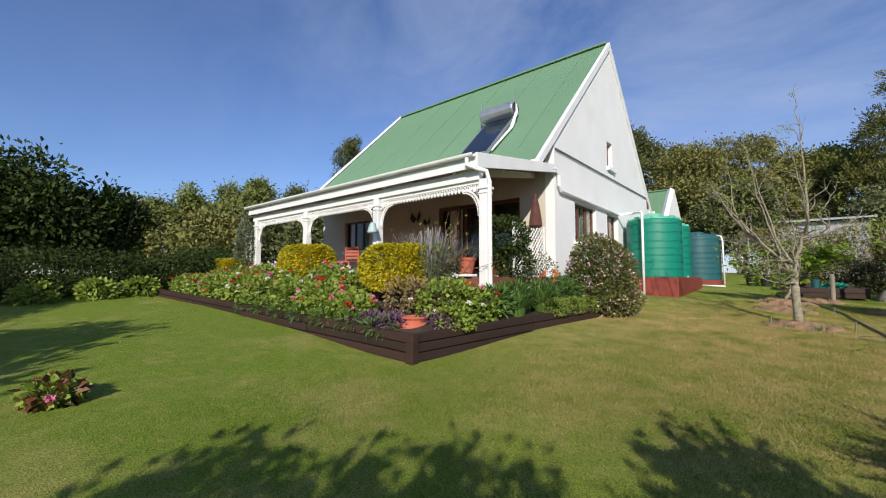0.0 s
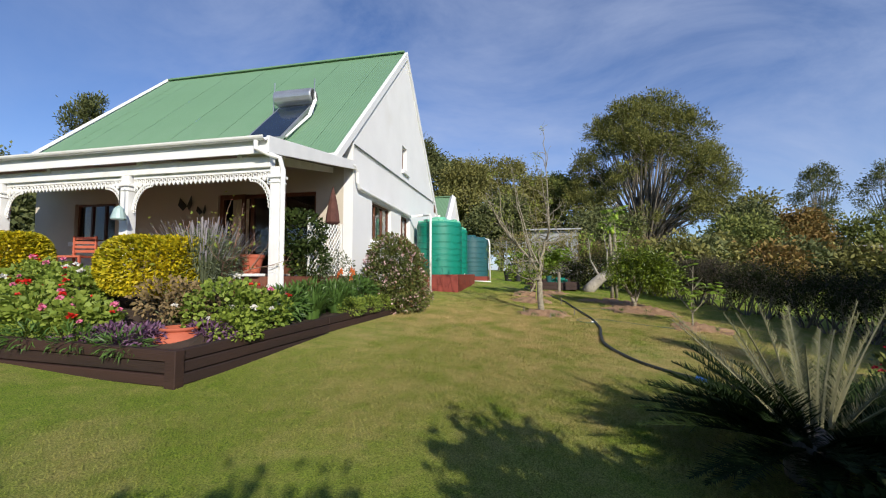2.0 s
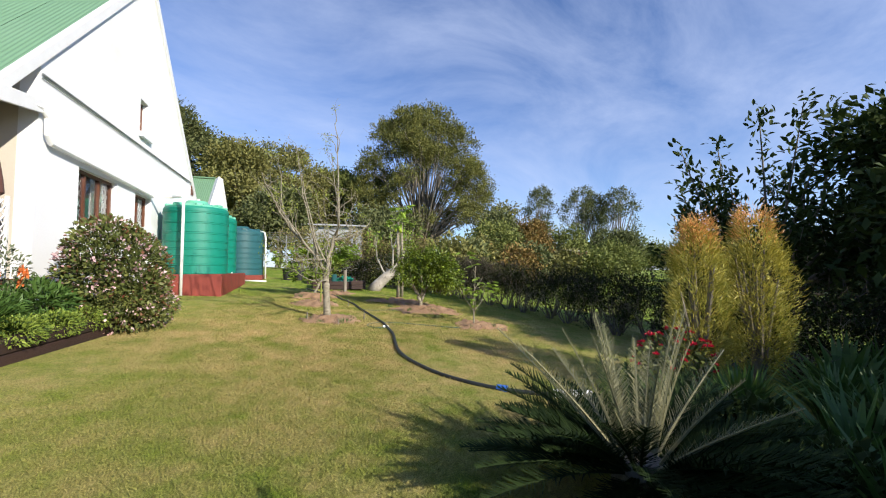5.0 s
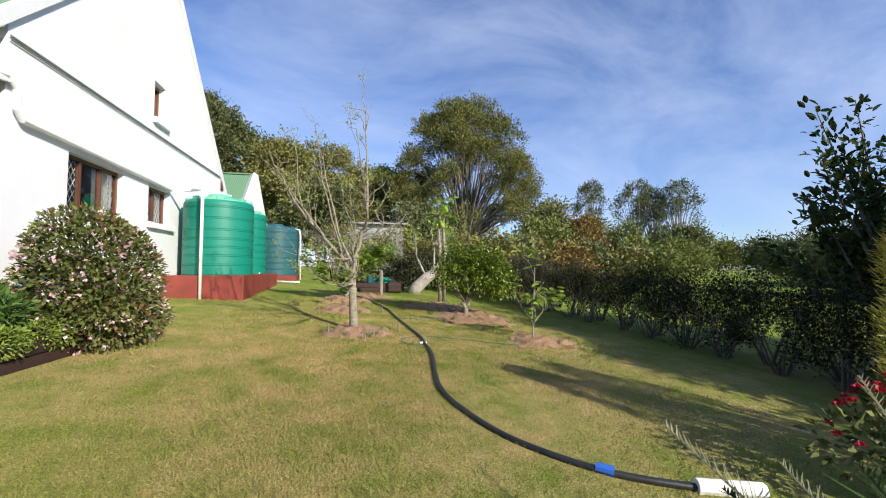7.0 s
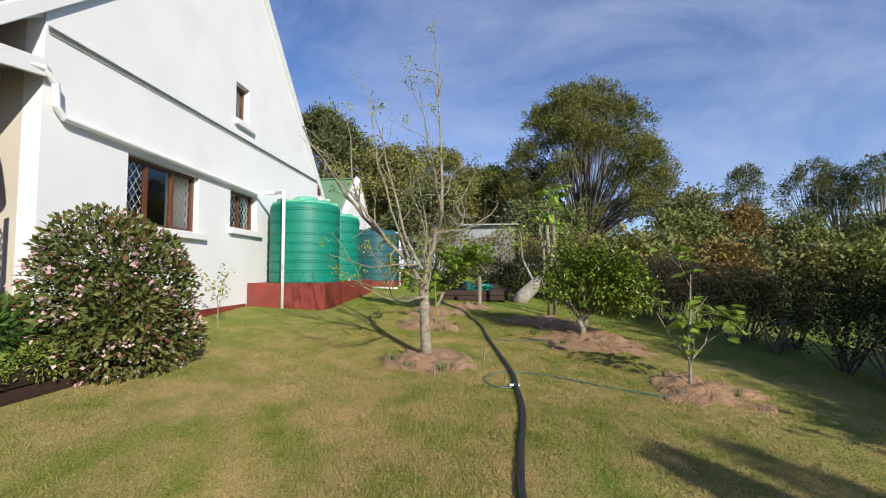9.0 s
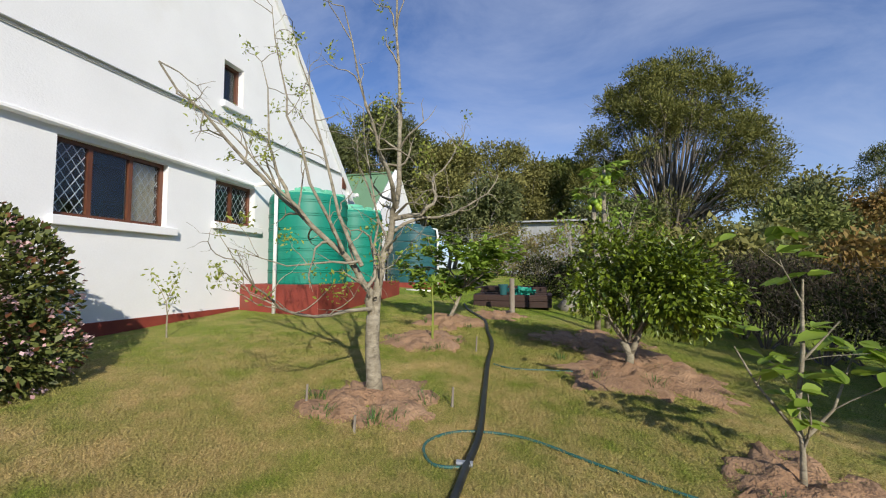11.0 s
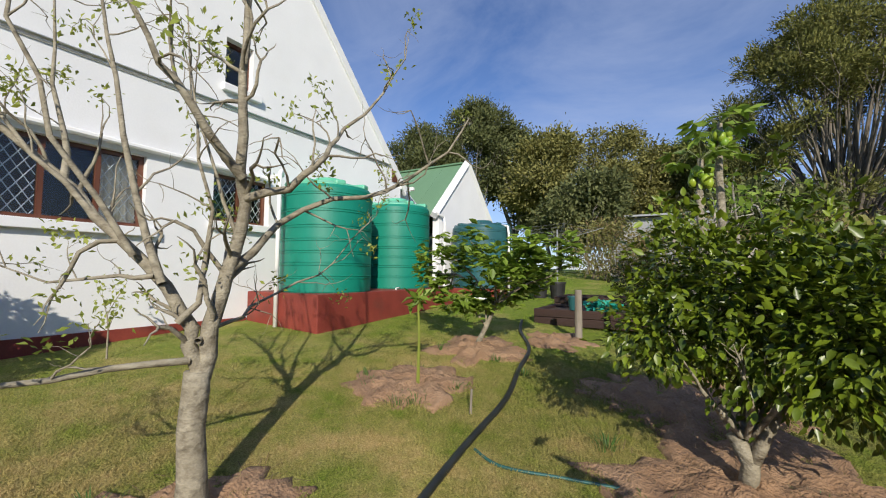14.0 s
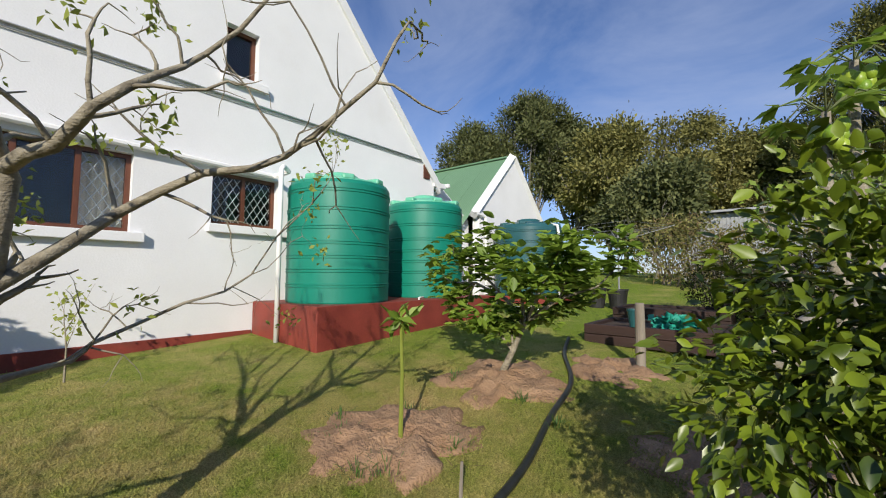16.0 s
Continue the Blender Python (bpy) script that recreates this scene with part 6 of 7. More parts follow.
sleeper_box(0.0, 16.3, 1.85, 1.3, 2, "dark timber raised bed with weeds")
sleeper_box(-0.2, 18.4, 1.9, 1.3, 2, "low dark timber bed")
net = thing("green_netting", "crumpled green netting on the timber bed", "netting", (1.1, 16.9, 1.12))
c, d = in_lobes([(0, 0, 0.02, 0.35, 0.25, 0.06)], 160, 0.2)
part("netting", foliage("netting", c, d, material("green net", (0.01, 0.25, 0.18), (0.02, 0.33, 0.24), 0.6, 5, 40, 0), 0.12, 0.8), net)
bk = thing("bucket", "grey-blue plastic bucket on the timber bed", "bucket", (0.72, 16.36, 1.115))
part("bucket_body", Mesh().lathe([(0.08, 0), (0.11, 0.22), (0.118, 0.22), (0.118, 0.25), (0.10, 0.25), (0.075, 0.03)], sides=18), bk, "", TANKDARK)
for x, y in ((-1.0, 19.9), (-0.55, 20.0)):
    o = thing("black_pot", "black plastic plant pot on the lawn", "plant pot", (x, y, float(gz(x, y))), "black pots")
    part("pot_body", Mesh().lathe([(0.17, 0), (0.22, 0.42), (0.235, 0.42), (0.235, 0.46), (0.2, 0.46), (0.19, 0.40)], sides=18), o, "", BLACKPLASTIC)
LINEGREY = material("grey painted steel", (0.20, 0.21, 0.22), (0.28, 0.29, 0.30), 0.5, 4, 40, 0.05)
cl = thing("rotary_clothes_line", "grey rotary clothes line on a pole", "clothes line", (-1.22, 22.5, 1.24))
part("pole", Mesh().tube([(0, 0, -0.02), (0, 0, 2.0)], 0.025, 8), cl, "", LINEGREY)
for i in range(4):
    a = i * math.pi / 2 + 0.4
    part("arm", Mesh().tube([(0, 0, 1.6), (1.5 * math.cos(a), 1.5 * math.sin(a), 2.05)], 0.009, 5), cl, "", LINEGREY)
for r in (0.6, 0.9, 1.2, 1.45):
    for i in range(4):
        a, b = i * math.pi / 2 + 0.4, (i + 1) * math.pi / 2 + 0.4
        z = 1.6 + 0.45 * r / 1.5
        part("line", Mesh().tube([(r * math.cos(a), r * math.sin(a), z), (r * math.cos(b), r * math.sin(b), z)], 0.004, 3), cl, "", LINEGREY)

# ---- planting on the other side of the lawn ----
def hedge(name, label, pts, width, height, n, mats, size, gap=0.0):
    """A row of twiggy shrubs along a line of x, y; each mat is part of the leaves."""
    t = thing(name, label, "hedge", (0, 0, 0))
    pts = np.array(pts, float)
    seg = np.hypot(*np.diff(pts, axis=0).T)
    total = seg.sum()
    u = rng.uniform(0, total, n)
    k = np.searchsorted(np.cumsum(seg), u).clip(0, len(seg) - 1)
    s = (u - np.r_[0, np.cumsum(seg)][k]) / seg[k]
    xy = pts[k] + (pts[k + 1] - pts[k]) * s[:, None]
    a = rng.uniform(0, 2 * np.pi, n)
    r = np.sqrt(rng.uniform(0.3, 1, n))
    wob = 1 + 0.18 * np.sin(u * 1.7) + 0.12 * np.sin(u * 4.1 + 1)
    c = np.c_[xy + np.c_[np.cos(a), rng.uniform(-1, 1, n)] * (r * width / 2 * wob)[:, None], np.zeros(n)]
    c[:, 2] = gz(c[:, 0], c[:, 1]) + height * wob * (gap + (1 - gap) * (0.5 + 0.5 * np.sin(a) * r) ** 0.8)
    half = int(n * 0.6)
    part("foliage", foliage("foliage", c[:half], None, mats[0], size, 0.55, along=False), t)
    part("brushwood", foliage("brushwood", c[half:], None, mats[1], size * 1.9, 0.10, along=False), t)
    m = Mesh()
    for i in range(int(total * 3.2)):
        p = xy[i]
        z = float(gz(*p))
        b = Vector((p[0] + rng.normal() * 0.1, p[1], z - 0.03))
        for _ in range(4):
            e = b + Vector((rng.normal() * 0.28, rng.normal() * 0.28, height * rng.uniform(0.6, 0.95)))
            m.tube([b, b.lerp(e, 0.4) + Vector(rng.normal(size=3)) * 0.05, e], [0.018, 0.012, 0.004], 4, cap=False)
    part("stem_mass", m, t, "", BARKGREY)
    return t




def hedge_shrub(x, y, h, r, twiggy):
    """One open shrub of the row: stems that fan out from the foot, fine twigs, and leaf tufts with gaps between them."""
    t = thing("hedge_shrub", "open dark shrub with bare stems, brown and twiggy" if twiggy else "open dark green shrub with bare stems in a row", "shrub", (x, y, float(gz(x, y))), "row of shrubs along the lawn")
    m, tips = Mesh(), []
    for i in range(9):
        a, o = i * 2.4 + rng.uniform(-0.3, 0.3), rng.uniform(0.25, 0.75)
        branch_out(m, tips, (0.05 * math.cos(a), 0.05 * math.sin(a), -0.03), (math.cos(a) * o, math.sin(a) * o, 1), h * 0.46, 0.017, 3, 0.3, 2, 0.60, 0.55, 0.1, 5, 3)
    part("stem_mass", m.done("stem_mass", BARKGREY, True), t, "grey-brown bare stems")
    e = np.array([q[0] for q in tips])
    e[:, :2] *= np.minimum(1, r / (np.hypot(e[:, 0], e[:, 1]) + 1e-6))[:, None]
    e[:, 2] = np.maximum(e[:, 2] * h / np.quantile(e[:, 2], 0.96), 0.1)
    n = 1300 if twiggy else 1700
    c = e[rng.integers(0, len(e), n)] + rng.normal(size=(n, 3)) * (0.085, 0.085, 0.07)
    c[:, 2] = np.maximum(c[:, 2], 0.06)
    part("leaves", foliage("leaves", c, None, HEDGELEAF, 0.05, 0.5, along=False), t, "small dark leaves")
    k = 1500 if twiggy else 420
    c = e[rng.integers(0, len(e), k)] + rng.normal(size=(k, 3)) * 0.08
    d = np.c_[rng.normal(size=(k, 2)) * 0.5, np.ones(k)]
    part("brushwood", foliage("brushwood", c, d, HEDGETWIG, 0.16, 0.05, 0.2, 0.02), t, "dry brown twigs")


row = [(4.05, 17.2), (4.45, 16.5), (4.75, 15.7), (5.0, 14.9), (5.2, 14.1), (5.42, 13.3), (5.65, 12.5), (5.85, 11.7), (6.0, 10.9), (6.12, 10.1), (6.2, 9.3), (6.25, 8.5), (6.3, 7.7), (6.35, 6.9), (6.42, 6.1), (6.5, 5.3), (6.6, 4.4), (6.7, 3.5)]
for i, (x, y) in enumerate(row):
    for k in range(2):
        hedge_shrub(x + rng.uniform(-0.12, 0.12) + 0.5 * k, y + rng.uniform(-0.1, 0.1) + 0.38 * k, (1.36 if y > 12.8 else 1.22) * rng.uniform(0.86, 1.12), 0.55, y > 12.8)
hedge("hedge", "brown twiggy back hedge across the garden", [(4.2, 17.8), (2.5, 19.0), (1.2, 20.2)], 1.2, 1.25, 12000, (HEDGELEAF, HEDGETWIG), 0.07)
hedge("hedge", "clipped dark green hedge at the lawn's far side", [(-13.4, -7.0), (-13.4, 0), (-13.6, 4.3), (-17.5, 6.5)], 1.3, 1.05, 60000, (DARKLEAF, DARKLEAF), 0.085)
hedge("hedge", "reedy olive hedge in front of the shed", [(-1.5, 28.0), (3.0, 26.0), (7.0, 24.0)], 1.7, 2.35, 15000, (FAROLIVE, DRYLEAF), 0.13)
for x, y in ((-12.4, -1.5), (-12.5, -0.4), (-12.5, 0.8), (-12.6, 1.9), (-12.7, 2.8)):
    shrub("border_plant", "leafy green border plant at the hedge foot", "plant", x, y, float(gz(x, y)), [(0, 0, 0.2, 0.38, 0.42, 0.28)], 500, GERANIUM, 0.12, 0.6, "border plants", (("red", 1),) if y in (-0.4, 0.8) else ())
shrub("low_plant", "low reddish-leaved plant on the lawn", "plant", -4.75, 0.35, float(gz(-4.75, 0.35)), [(0, 0, 0.09, 0.19, 0.2, 0.12)], 300, GERANIUM, 0.085, 0.7, "", (("pink", 1),), extra=(BRONZE, 160, "bronze_leaves", 0.09, "bronze dying leaves"))


def cycad(x, y):
    z = float(gz(x, y))
    t = thing("cycad", "large cycad with shade-darkened arching fronds and bleached upright ones", "cycad", (x, y, z))
    part("trunk", Mesh().lathe([(0.16, -0.02), (0.17, 0.18), (0.13, 0.30), (0.03, 0.36)], sides=14), t, "", BARKGREY)

    def frond(a, rise, l, mat, label):
        d = Vector((math.cos(a), math.sin(a), 0))
        pts = [Vector((0, 0, 0.22)) + d * 0.07 + d * (l * s * math.cos(rise) + 0.1 * s * s) + Vector((0, 0, l * (s * math.sin(rise) - (0.06 if mat is CYCADPALE else 0.22) * math.cos(rise) * s * s))) for s in np.linspace(0, 1, 9)]
        stem = part("frond", Mesh().tube(pts, [0.012 - 0.009 * i / 8 for i in range(9)], 4, cap=False), t, label, mat)
        v = []
        for i in range(62):
            s = 0.18 + 0.82 * i / 62
            k = min(7, int(s * 8))
            p = pts[k].lerp(pts[k + 1], s * 8 - k)
            q = (pts[k + 1] - pts[k]).normalized()
            w = q.cross(Vector((0, 0, 1))).normalized()
            up = w.cross(q)
            ll = (0.085 if mat is CYCADPALE else 0.15) * math.sin(math.pi * (0.12 + 0.86 * s)) + 0.02
            for sg in (1, -1):
                e = p + (w * sg * 0.6 + q * 0.75 + up * (0.35 if mat is CYCADPALE else 0.25) + Vector(rng.normal(size=3)) * 0.12).normalized() * ll * rng.uniform(0.8, 1.1)
                o = q * (0.0030 if mat is CYCADPALE else 0.0075)
                v.append([p - o, p + o, e + o * 0.3, e - o * 0.3])
        part("frond_blade", quads("frond_blade", np.array(v), mat), stem)

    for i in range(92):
        frond(i * 2.399, rng.uniform(0.06, 0.85), rng.uniform(0.78, 1.06), CYCADSHADED, "green frond darkened for shade")
    for i in range(19):
        frond(i * 2.4 + 0.5, rng.uniform(0.72, 1.5), rng.uniform(0.75, 1.15), CYCADPALE, "bleached grey-green upright frond")


cycad(1.83, 3.25)
shrub("poinsettia", "loose shrub with bright crimson flower bracts", "shrub", 3.72, 4.72, 0.02, [(0, 0, 0.46, 0.40, 0.36, 0.34), (0.2, 0.1, 0.56, 0.26, 0.30, 0.22), (-0.25, 0.15, 0.42, 0.26, 0.26, 0.22)], 620, BLOSSOMLEAF, 0.075, 0.5, "", (("crimson", 46),), stems=22)


def firestick(x, y, h, w):
    t = thing("firestick_shrub", "tall golden-orange firestick shrub with pencil stems", "shrub", (x, y, float(gz(x, y))), "firestick shrubs")
    n = 11000
    zz = rng.uniform(0.12, 1, n) ** 0.8
    a = rng.uniform(0, 6.283, n)
    prof = w * np.clip(np.sin(np.clip(zz, 0, 1) * 2.35 + 0.42) * 1.02, 0.22, 1) * (1 + 0.12 * np.sin(a * 3 + zz * 9))
    r = prof * np.sqrt(rng.uniform(0.35, 1, n))
    c = np.c_[r * np.cos(a), r * np.sin(a), zz * h]
    tuft = rng.integers(0, n, 300)
    c = c[tuft][rng.integers(0, 300, n)] + rng.normal(size=(n, 3)) * (0.035, 0.035, 0.07)
    a = np.arctan2(c[:, 1], c[:, 0])
    d = np.c_[np.cos(a) * 0.9, np.sin(a) * 0.9, np.full(n, 0.9)]
    tip = c[:, 2] > h * (0.92 + 0.12 * rng.uniform(-1, 1, n))
    part("crown", foliage("crown", c[~tip], d[~tip], FIREBODY, 0.075, 0.10, 0.2, 0.02), t, "yellow-green pencil stems")
    part("tip_mass", foliage("tip_mass", c[tip], d[tip], FIRESTICK, 0.075, 0.10, 0.2, 0.02), t, "orange pencil tips")
    m = Mesh()
    for i in range(14):
        b = rng.uniform(0, 6.28)
        e = Vector((math.cos(b) * w * 0.6, math.sin(b) * w * 0.6, h * rng.uniform(0.5, 0.9)))
        m.tube([(0, 0, -0.02), e * 0.5 + Vector((0, 0, 0.1)), e], [0.03, 0.02, 0.008], 5, cap=False)
    part("stem_mass", m, t, "", BARKGREY)


firestick(4.26, 4.85, 2.05, 0.32)
firestick(5.06, 4.73, 2.25, 0.35)
spiky("agave", "spiky grey-green agave rosette", "agave", 5.6, 4.2, float(gz(5.6, 4.2)), 60, 0.9, 0.09, STRAPLEAF, 0.9)
spiky("agave", "dark strap-leaved clump by the cycad", "agave", 3.6, 3.1, float(gz(3.6, 3.1)), 130, 0.75, 0.05, STRAPLEAF, 0.9, group="strap-leaved border")
for x, y, l in ((4.5, 3.3, 0.8), (3.0, 4.0, 0.6), (3.9, 4.1, 0.65), (4.9, 3.9, 0.75), (2.9, 2.5, 0.7), (5.6, 3.2, 0.9), (6.4, 4.2, 0.9)):
    spiky("agave", "dark strap-leaved clump by the cycad", "agave", x, y, float(gz(x, y)), 140, l, 0.045, STRAPLEAF, 0.95, group="strap-leaved border")


for x, y, h in ((2.75, 2.95, 0.55), (3.2, 3.6, 0.5), (2.6, 4.05, 0.42), (1.75, 2.2, 0.45), (4.1, 3.0, 0.6)):
    shrub("dark_groundcover", "dense dark green leafy groundcover round the cycad", "plant", x, y, float(gz(x, y)), [(0, 0, h * 0.4, 0.5, 0.45, h * 0.55)], 1700, DARKLEAF, 0.09, 0.45, "dark groundcover", inner=0.2, stems=4)

# ---- trees round about ----
def broad_tree(name, label, x, y, h, r, n, mat, size, bark=BARKFAR, low=0.3, lobes_n=14, depth=2, group="", clump=0, aspect=0.5, flat=1.0, trunk_r=None, wide=0.55, inner=0.35, spread=0.35, z=None):
    """A tree with limbs and a crown of leaf tufts set at the ends of its limbs."""
    z = float(gz(x, y)) if z is None else z
    t = thing(name, label, "tree", (x, y, z), group)
    m, tips = Mesh(), []
    tr = trunk_r or h * 0.018
    fork = h * low
    m.tube([(0, 0, -0.1), (rng.normal() * 0.02 * h, rng.normal() * 0.02 * h, fork * 0.5), (0, 0, fork)], [tr, tr * 0.8, tr * 0.7], 8)
    for i in range(6):
        a = i * 1.047 + rng.uniform(-0.3, 0.3)
        branch_out(m, tips, (0, 0, fork * rng.uniform(0.8, 1)), (math.cos(a) * r / h * 1.5, math.sin(a) * r / h * 1.5, 1), h * 0.30, tr * 0.5, depth, 0.25, 2, 0.72, wide, 0.08, 5, 3)
    part("trunk", m.done("trunk", bark, True), t, "trunk and limbs")
    lobes = []
    for i in range(lobes_n):
        a, q = rng.uniform(0, 6.28), math.sqrt(rng.uniform(0, 1))
        zz = rng.uniform(0, 1)
        rad = r * (0.35 + 0.65 * math.sin(math.pi * min(1, zz * 0.75 + 0.25))) * q * 0.8
        lr = r * rng.uniform(0.22, 0.4)
        lobes.append((rad * math.cos(a), rad * math.sin(a), fork + (h - fork - lr * 0.7 * flat) * (0.15 + 0.85 * zz) if lobes_n > 1 else h * 0.7, lr, lr, lr * 0.75 * flat))
    c, d = in_lobes(lobes, n, inner)
    if clump:
        c, d = clumped(c, d, clump, spread)
    part("crown", foliage("crown", c, d, mat, size, aspect), t, "uneven leafy crown")
    return t


def dome_tree(name, label, x, y, h, r, n, mat, size, bark=BARKFAR, crown_from=0.45, lobes_n=40, low=0.12, trunk_r=0.3, group="", lobe=0.2, flat=0.55, clump=900, spread=0.3, aspect=0.32, skirt=0):
    """A tree whose limbs rise from a short trunk and fan out to tufts over a dome."""
    t = thing(name, label, "tree", (x, y, float(gz(x, y))), group)
    m = Mesh()
    m.tube([(0, 0, -0.1), (0.05 * r, 0, h * low * 0.5), (0, 0, h * low)], [trunk_r, trunk_r * 0.85, trunk_r * 0.75], 9)
    lobes = []
    for i in range(lobes_n + skirt):
        g, q = i * 2.399 + rng.uniform(-0.4, 0.4), math.sqrt(min(1.0, (i + 0.5) / lobes_n))
        dome = math.sqrt(max(0.0, 1 - (q * 0.97) ** 2))
        zz = h * (crown_from + (1 - crown_from) * dome) - h * 0.05 - (rng.uniform(0, 0.22) * h * (1 - crown_from) if i % 2 else 0)
        if i % 4 == 3:
            zz -= h * (1 - crown_from) * rng.uniform(0.15, 0.45)
        if i >= lobes_n:
            q, zz = rng.uniform(0.75, 1.0), h * crown_from * rng.uniform(0.9, 1.7)
        lr = r * lobe * rng.uniform(0.75, 1.3)
        p = Vector((r * 0.88 * q * math.cos(g), r * 0.88 * q * math.sin(g), zz))
        lobes.append((*p, lr, lr, lr * flat))
        s = Vector((0, 0, h * low * rng.uniform(0.7, 1.0)))
        k1 = s.lerp(p, 0.35) + Vector((0, 0, h * 0.06)) + Vector(rng.normal(size=3)) * r * 0.03
        k2 = s.lerp(p, 0.7) + Vector((0, 0, h * 0.05)) + Vector(rng.normal(size=3)) * r * 0.04
        m.tube([s, k1, k2, p], [trunk_r * 0.34, trunk_r * 0.24, trunk_r * 0.14, trunk_r * 0.05], 5, cap=False)
        for _ in range(3):
            e = p + Vector(rng.normal(size=3)) * lr * 0.7
            m.tube([k2.lerp(p, rng.uniform(0, 0.7)), e], [trunk_r * 0.08, trunk_r * 0.02], 3, cap=False)
    part("trunk", m.done("trunk", bark, True), t, "trunk and rising limbs")
    cc, d = in_lobes(lobes, n, 0.25)
    cc, d = clumped(cc, d, clump, spread)
    d[:, 2] += 0.5
    part("crown", foliage("crown", cc, d, mat, size, aspect), t, "domed crown of separate tufts")
    return t


# big spreading conifer
dome_tree("conifer", "very large spreading conifer with fine grey-green foliage", 10.9, 42.0, 17.5, 8.0, 120000, CONIFER, 0.22, crown_from=0.24, bark=BARKGREY, lobes_n=112, skirt=20, trunk_r=0.34, lobe=0.15, flat=0.85, clump=5200, spread=0.20)
for x, y, h, r, mt, cl in ((-8.5, 50.0, 14.0, 5.0, FAROLIVE, 420), (-3.5, 50.5, 14.6, 4.8, FAROLIVE, 420), (1.2, 48.0, 11.2, 4.5, FARLEAF, 380), (-6.0, 37.5, 10.0, 3.6, FAROLIVE, 360), (-0.6, 44.0, 11.6, 3.8, FAROLIVE, 360), (3.4, 45.9, 10.6, 3.4, FARLEAF, 340), (-9.4, 40.0, 12.6, 3.4, FARDARK, 320), (6.0, 36.0, 6.0, 3.2, FARDARK, 320), (-2.5, 33.5, 6.0, 2.8, FARDARK, 300)):
    broad_tree("tree", "dense green garden tree beyond the house", x, y, h, r, 21000, mt, 0.27, low=0.2, lobes_n=18, clump=cl * 3, group="background trees", spread=0.34)
for x, y, h, r in ((-12.2, 38.5, 13.4, 3.3), (-15.6, 36.5, 11.0, 3.0)):
    dome_tree("tall_tree", "tall dark rounded tree behind the house", x, y, h, r, 26000, FARDARK, 0.27, crown_from=0.5, lobes_n=26, trunk_r=0.25, group="tall dark trees", lobe=0.30, clump=900, spread=0.32)
for x, y, h, r, mt in ((17.6, 37.0, 7.2, 3.0, FAROLIVE), (19.8, 36.0, 5.6, 2.0, RUSTLEAF), (15.8, 34.5, 5.8, 2.2, FARDARK), (22.3, 37.1, 5.1, 2.4, FARDARK), (25.2, 36.5, 4.9, 2.4, FARLEAF), (27.6, 35.5, 4.4, 2.3, FARDARK), (14.0, 31.0, 4.4, 2.2, FARLEAF), (30.0, 34.8, 4.3, 2.4, FARDARK), (8.6, 24.0, 2.2, 1.5, FARDARK), (10.4, 26.0, 2.4, 1.7, FAROLIVE), (12.6, 25.0, 2.0, 1.5, RUSTLEAF), (14.8, 26.5, 2.1, 1.6, FARDARK), (17.2, 26.0, 1.8, 1.4, FAROLIVE), (19.0, 25.0, 1.7, 1.3, FARLEAF), (7.0, 21.5, 1.9, 1.2, FAROLIVE), (31.4, 36.3, 4.6, 3.0, FARLEAF), (36.4, 37.4, 3.6, 3.0, FARLEAF), (40.0, 35.0, 3.8, 3.5, FARDARK), (35.0, 28.0, 3.6, 3.2, FARDARK), (29.0, 22.0, 2.9, 2.8, FARDARK), (23.0, 16.0, 3.2, 2.4, FARDARK), (25.0, 30.5, 3.0, 2.5, FARLEAF), (46.0, 30.0, 5.0, 4.0, FARDARK), (30.0, 12.0, 5.0, 3.5, FARDARK), (26.0, 7.0, 5.0, 3.5, FARDARK), (55.0, 38.0, 5.5, 5.0, FARDARK)):
    broad_tree("tree", "low rounded tree in the neighbouring garden", x, y, h, r, 8000, mt, 0.25, low=0.18, lobes_n=11, clump=600, group="low background trees", spread=0.35)
for x, y, h, r in ((32.7, 54.4, 13.4, 2.5), (37.4, 51.0, 12.9, 3.1), (41.3, 47.9, 12.4, 2.9), (39.2, 50.0, 11.6, 2.4)):
    dome_tree("umbrella_tree", "tall flat-topped tree with bare pale trunks", x, y, h, r, 5200, FARDARK, 0.26, crown_from=0.58, lobes_n=26, trunk_r=0.26, low=0.16, group="flat-topped trees", lobe=0.23, flat=0.9, clump=700, spread=0.2)
for x, y, h, r, mt in ((-36.9, 9.2, 6.0, 3.0, FARLEAF), (-36.2, 11.7, 7.0, 2.2, FARLEAF), (-33.6, 13.0, 6.9, 2.4, FARLEAF), (-30.8, 14.5, 7.3, 1.7, FARLEAF), (-34.9, 19.6, 7.8, 3.0, FARDARK), (-29.4, 6.0, 4.2, 2.6, FAROLIVE), (-24.5, 8.4, 3.4, 2.2, FAROLIVE), (-26.0, 11.5, 4.2, 2.6, FARDARK), (-30.0, 1.5, 5.5, 3.0, FARDARK), (-26.0, 16.0, 5.0, 3.0, FARDARK), (-40.0, 4.0, 6.0, 4.0, FARDARK), (-22.0, 13.5, 3.2, 2.0, FARDARK)):
    broad_tree("tree", "green tree beyond the clipped hedge", x, y, h, r, 9500, mt, 0.26, low=0.12, lobes_n=12, clump=700, group="trees past the hedge", spread=0.33)
dome_tree("araucaria", "tall dark tree top behind the roof", -36.2, 26.7, 14.4, 1.9, 4200, FARDARK, 0.3, crown_from=0.68, lobes_n=16, trunk_r=0.2, lobe=0.34, flat=0.9, clump=300, spread=0.22)
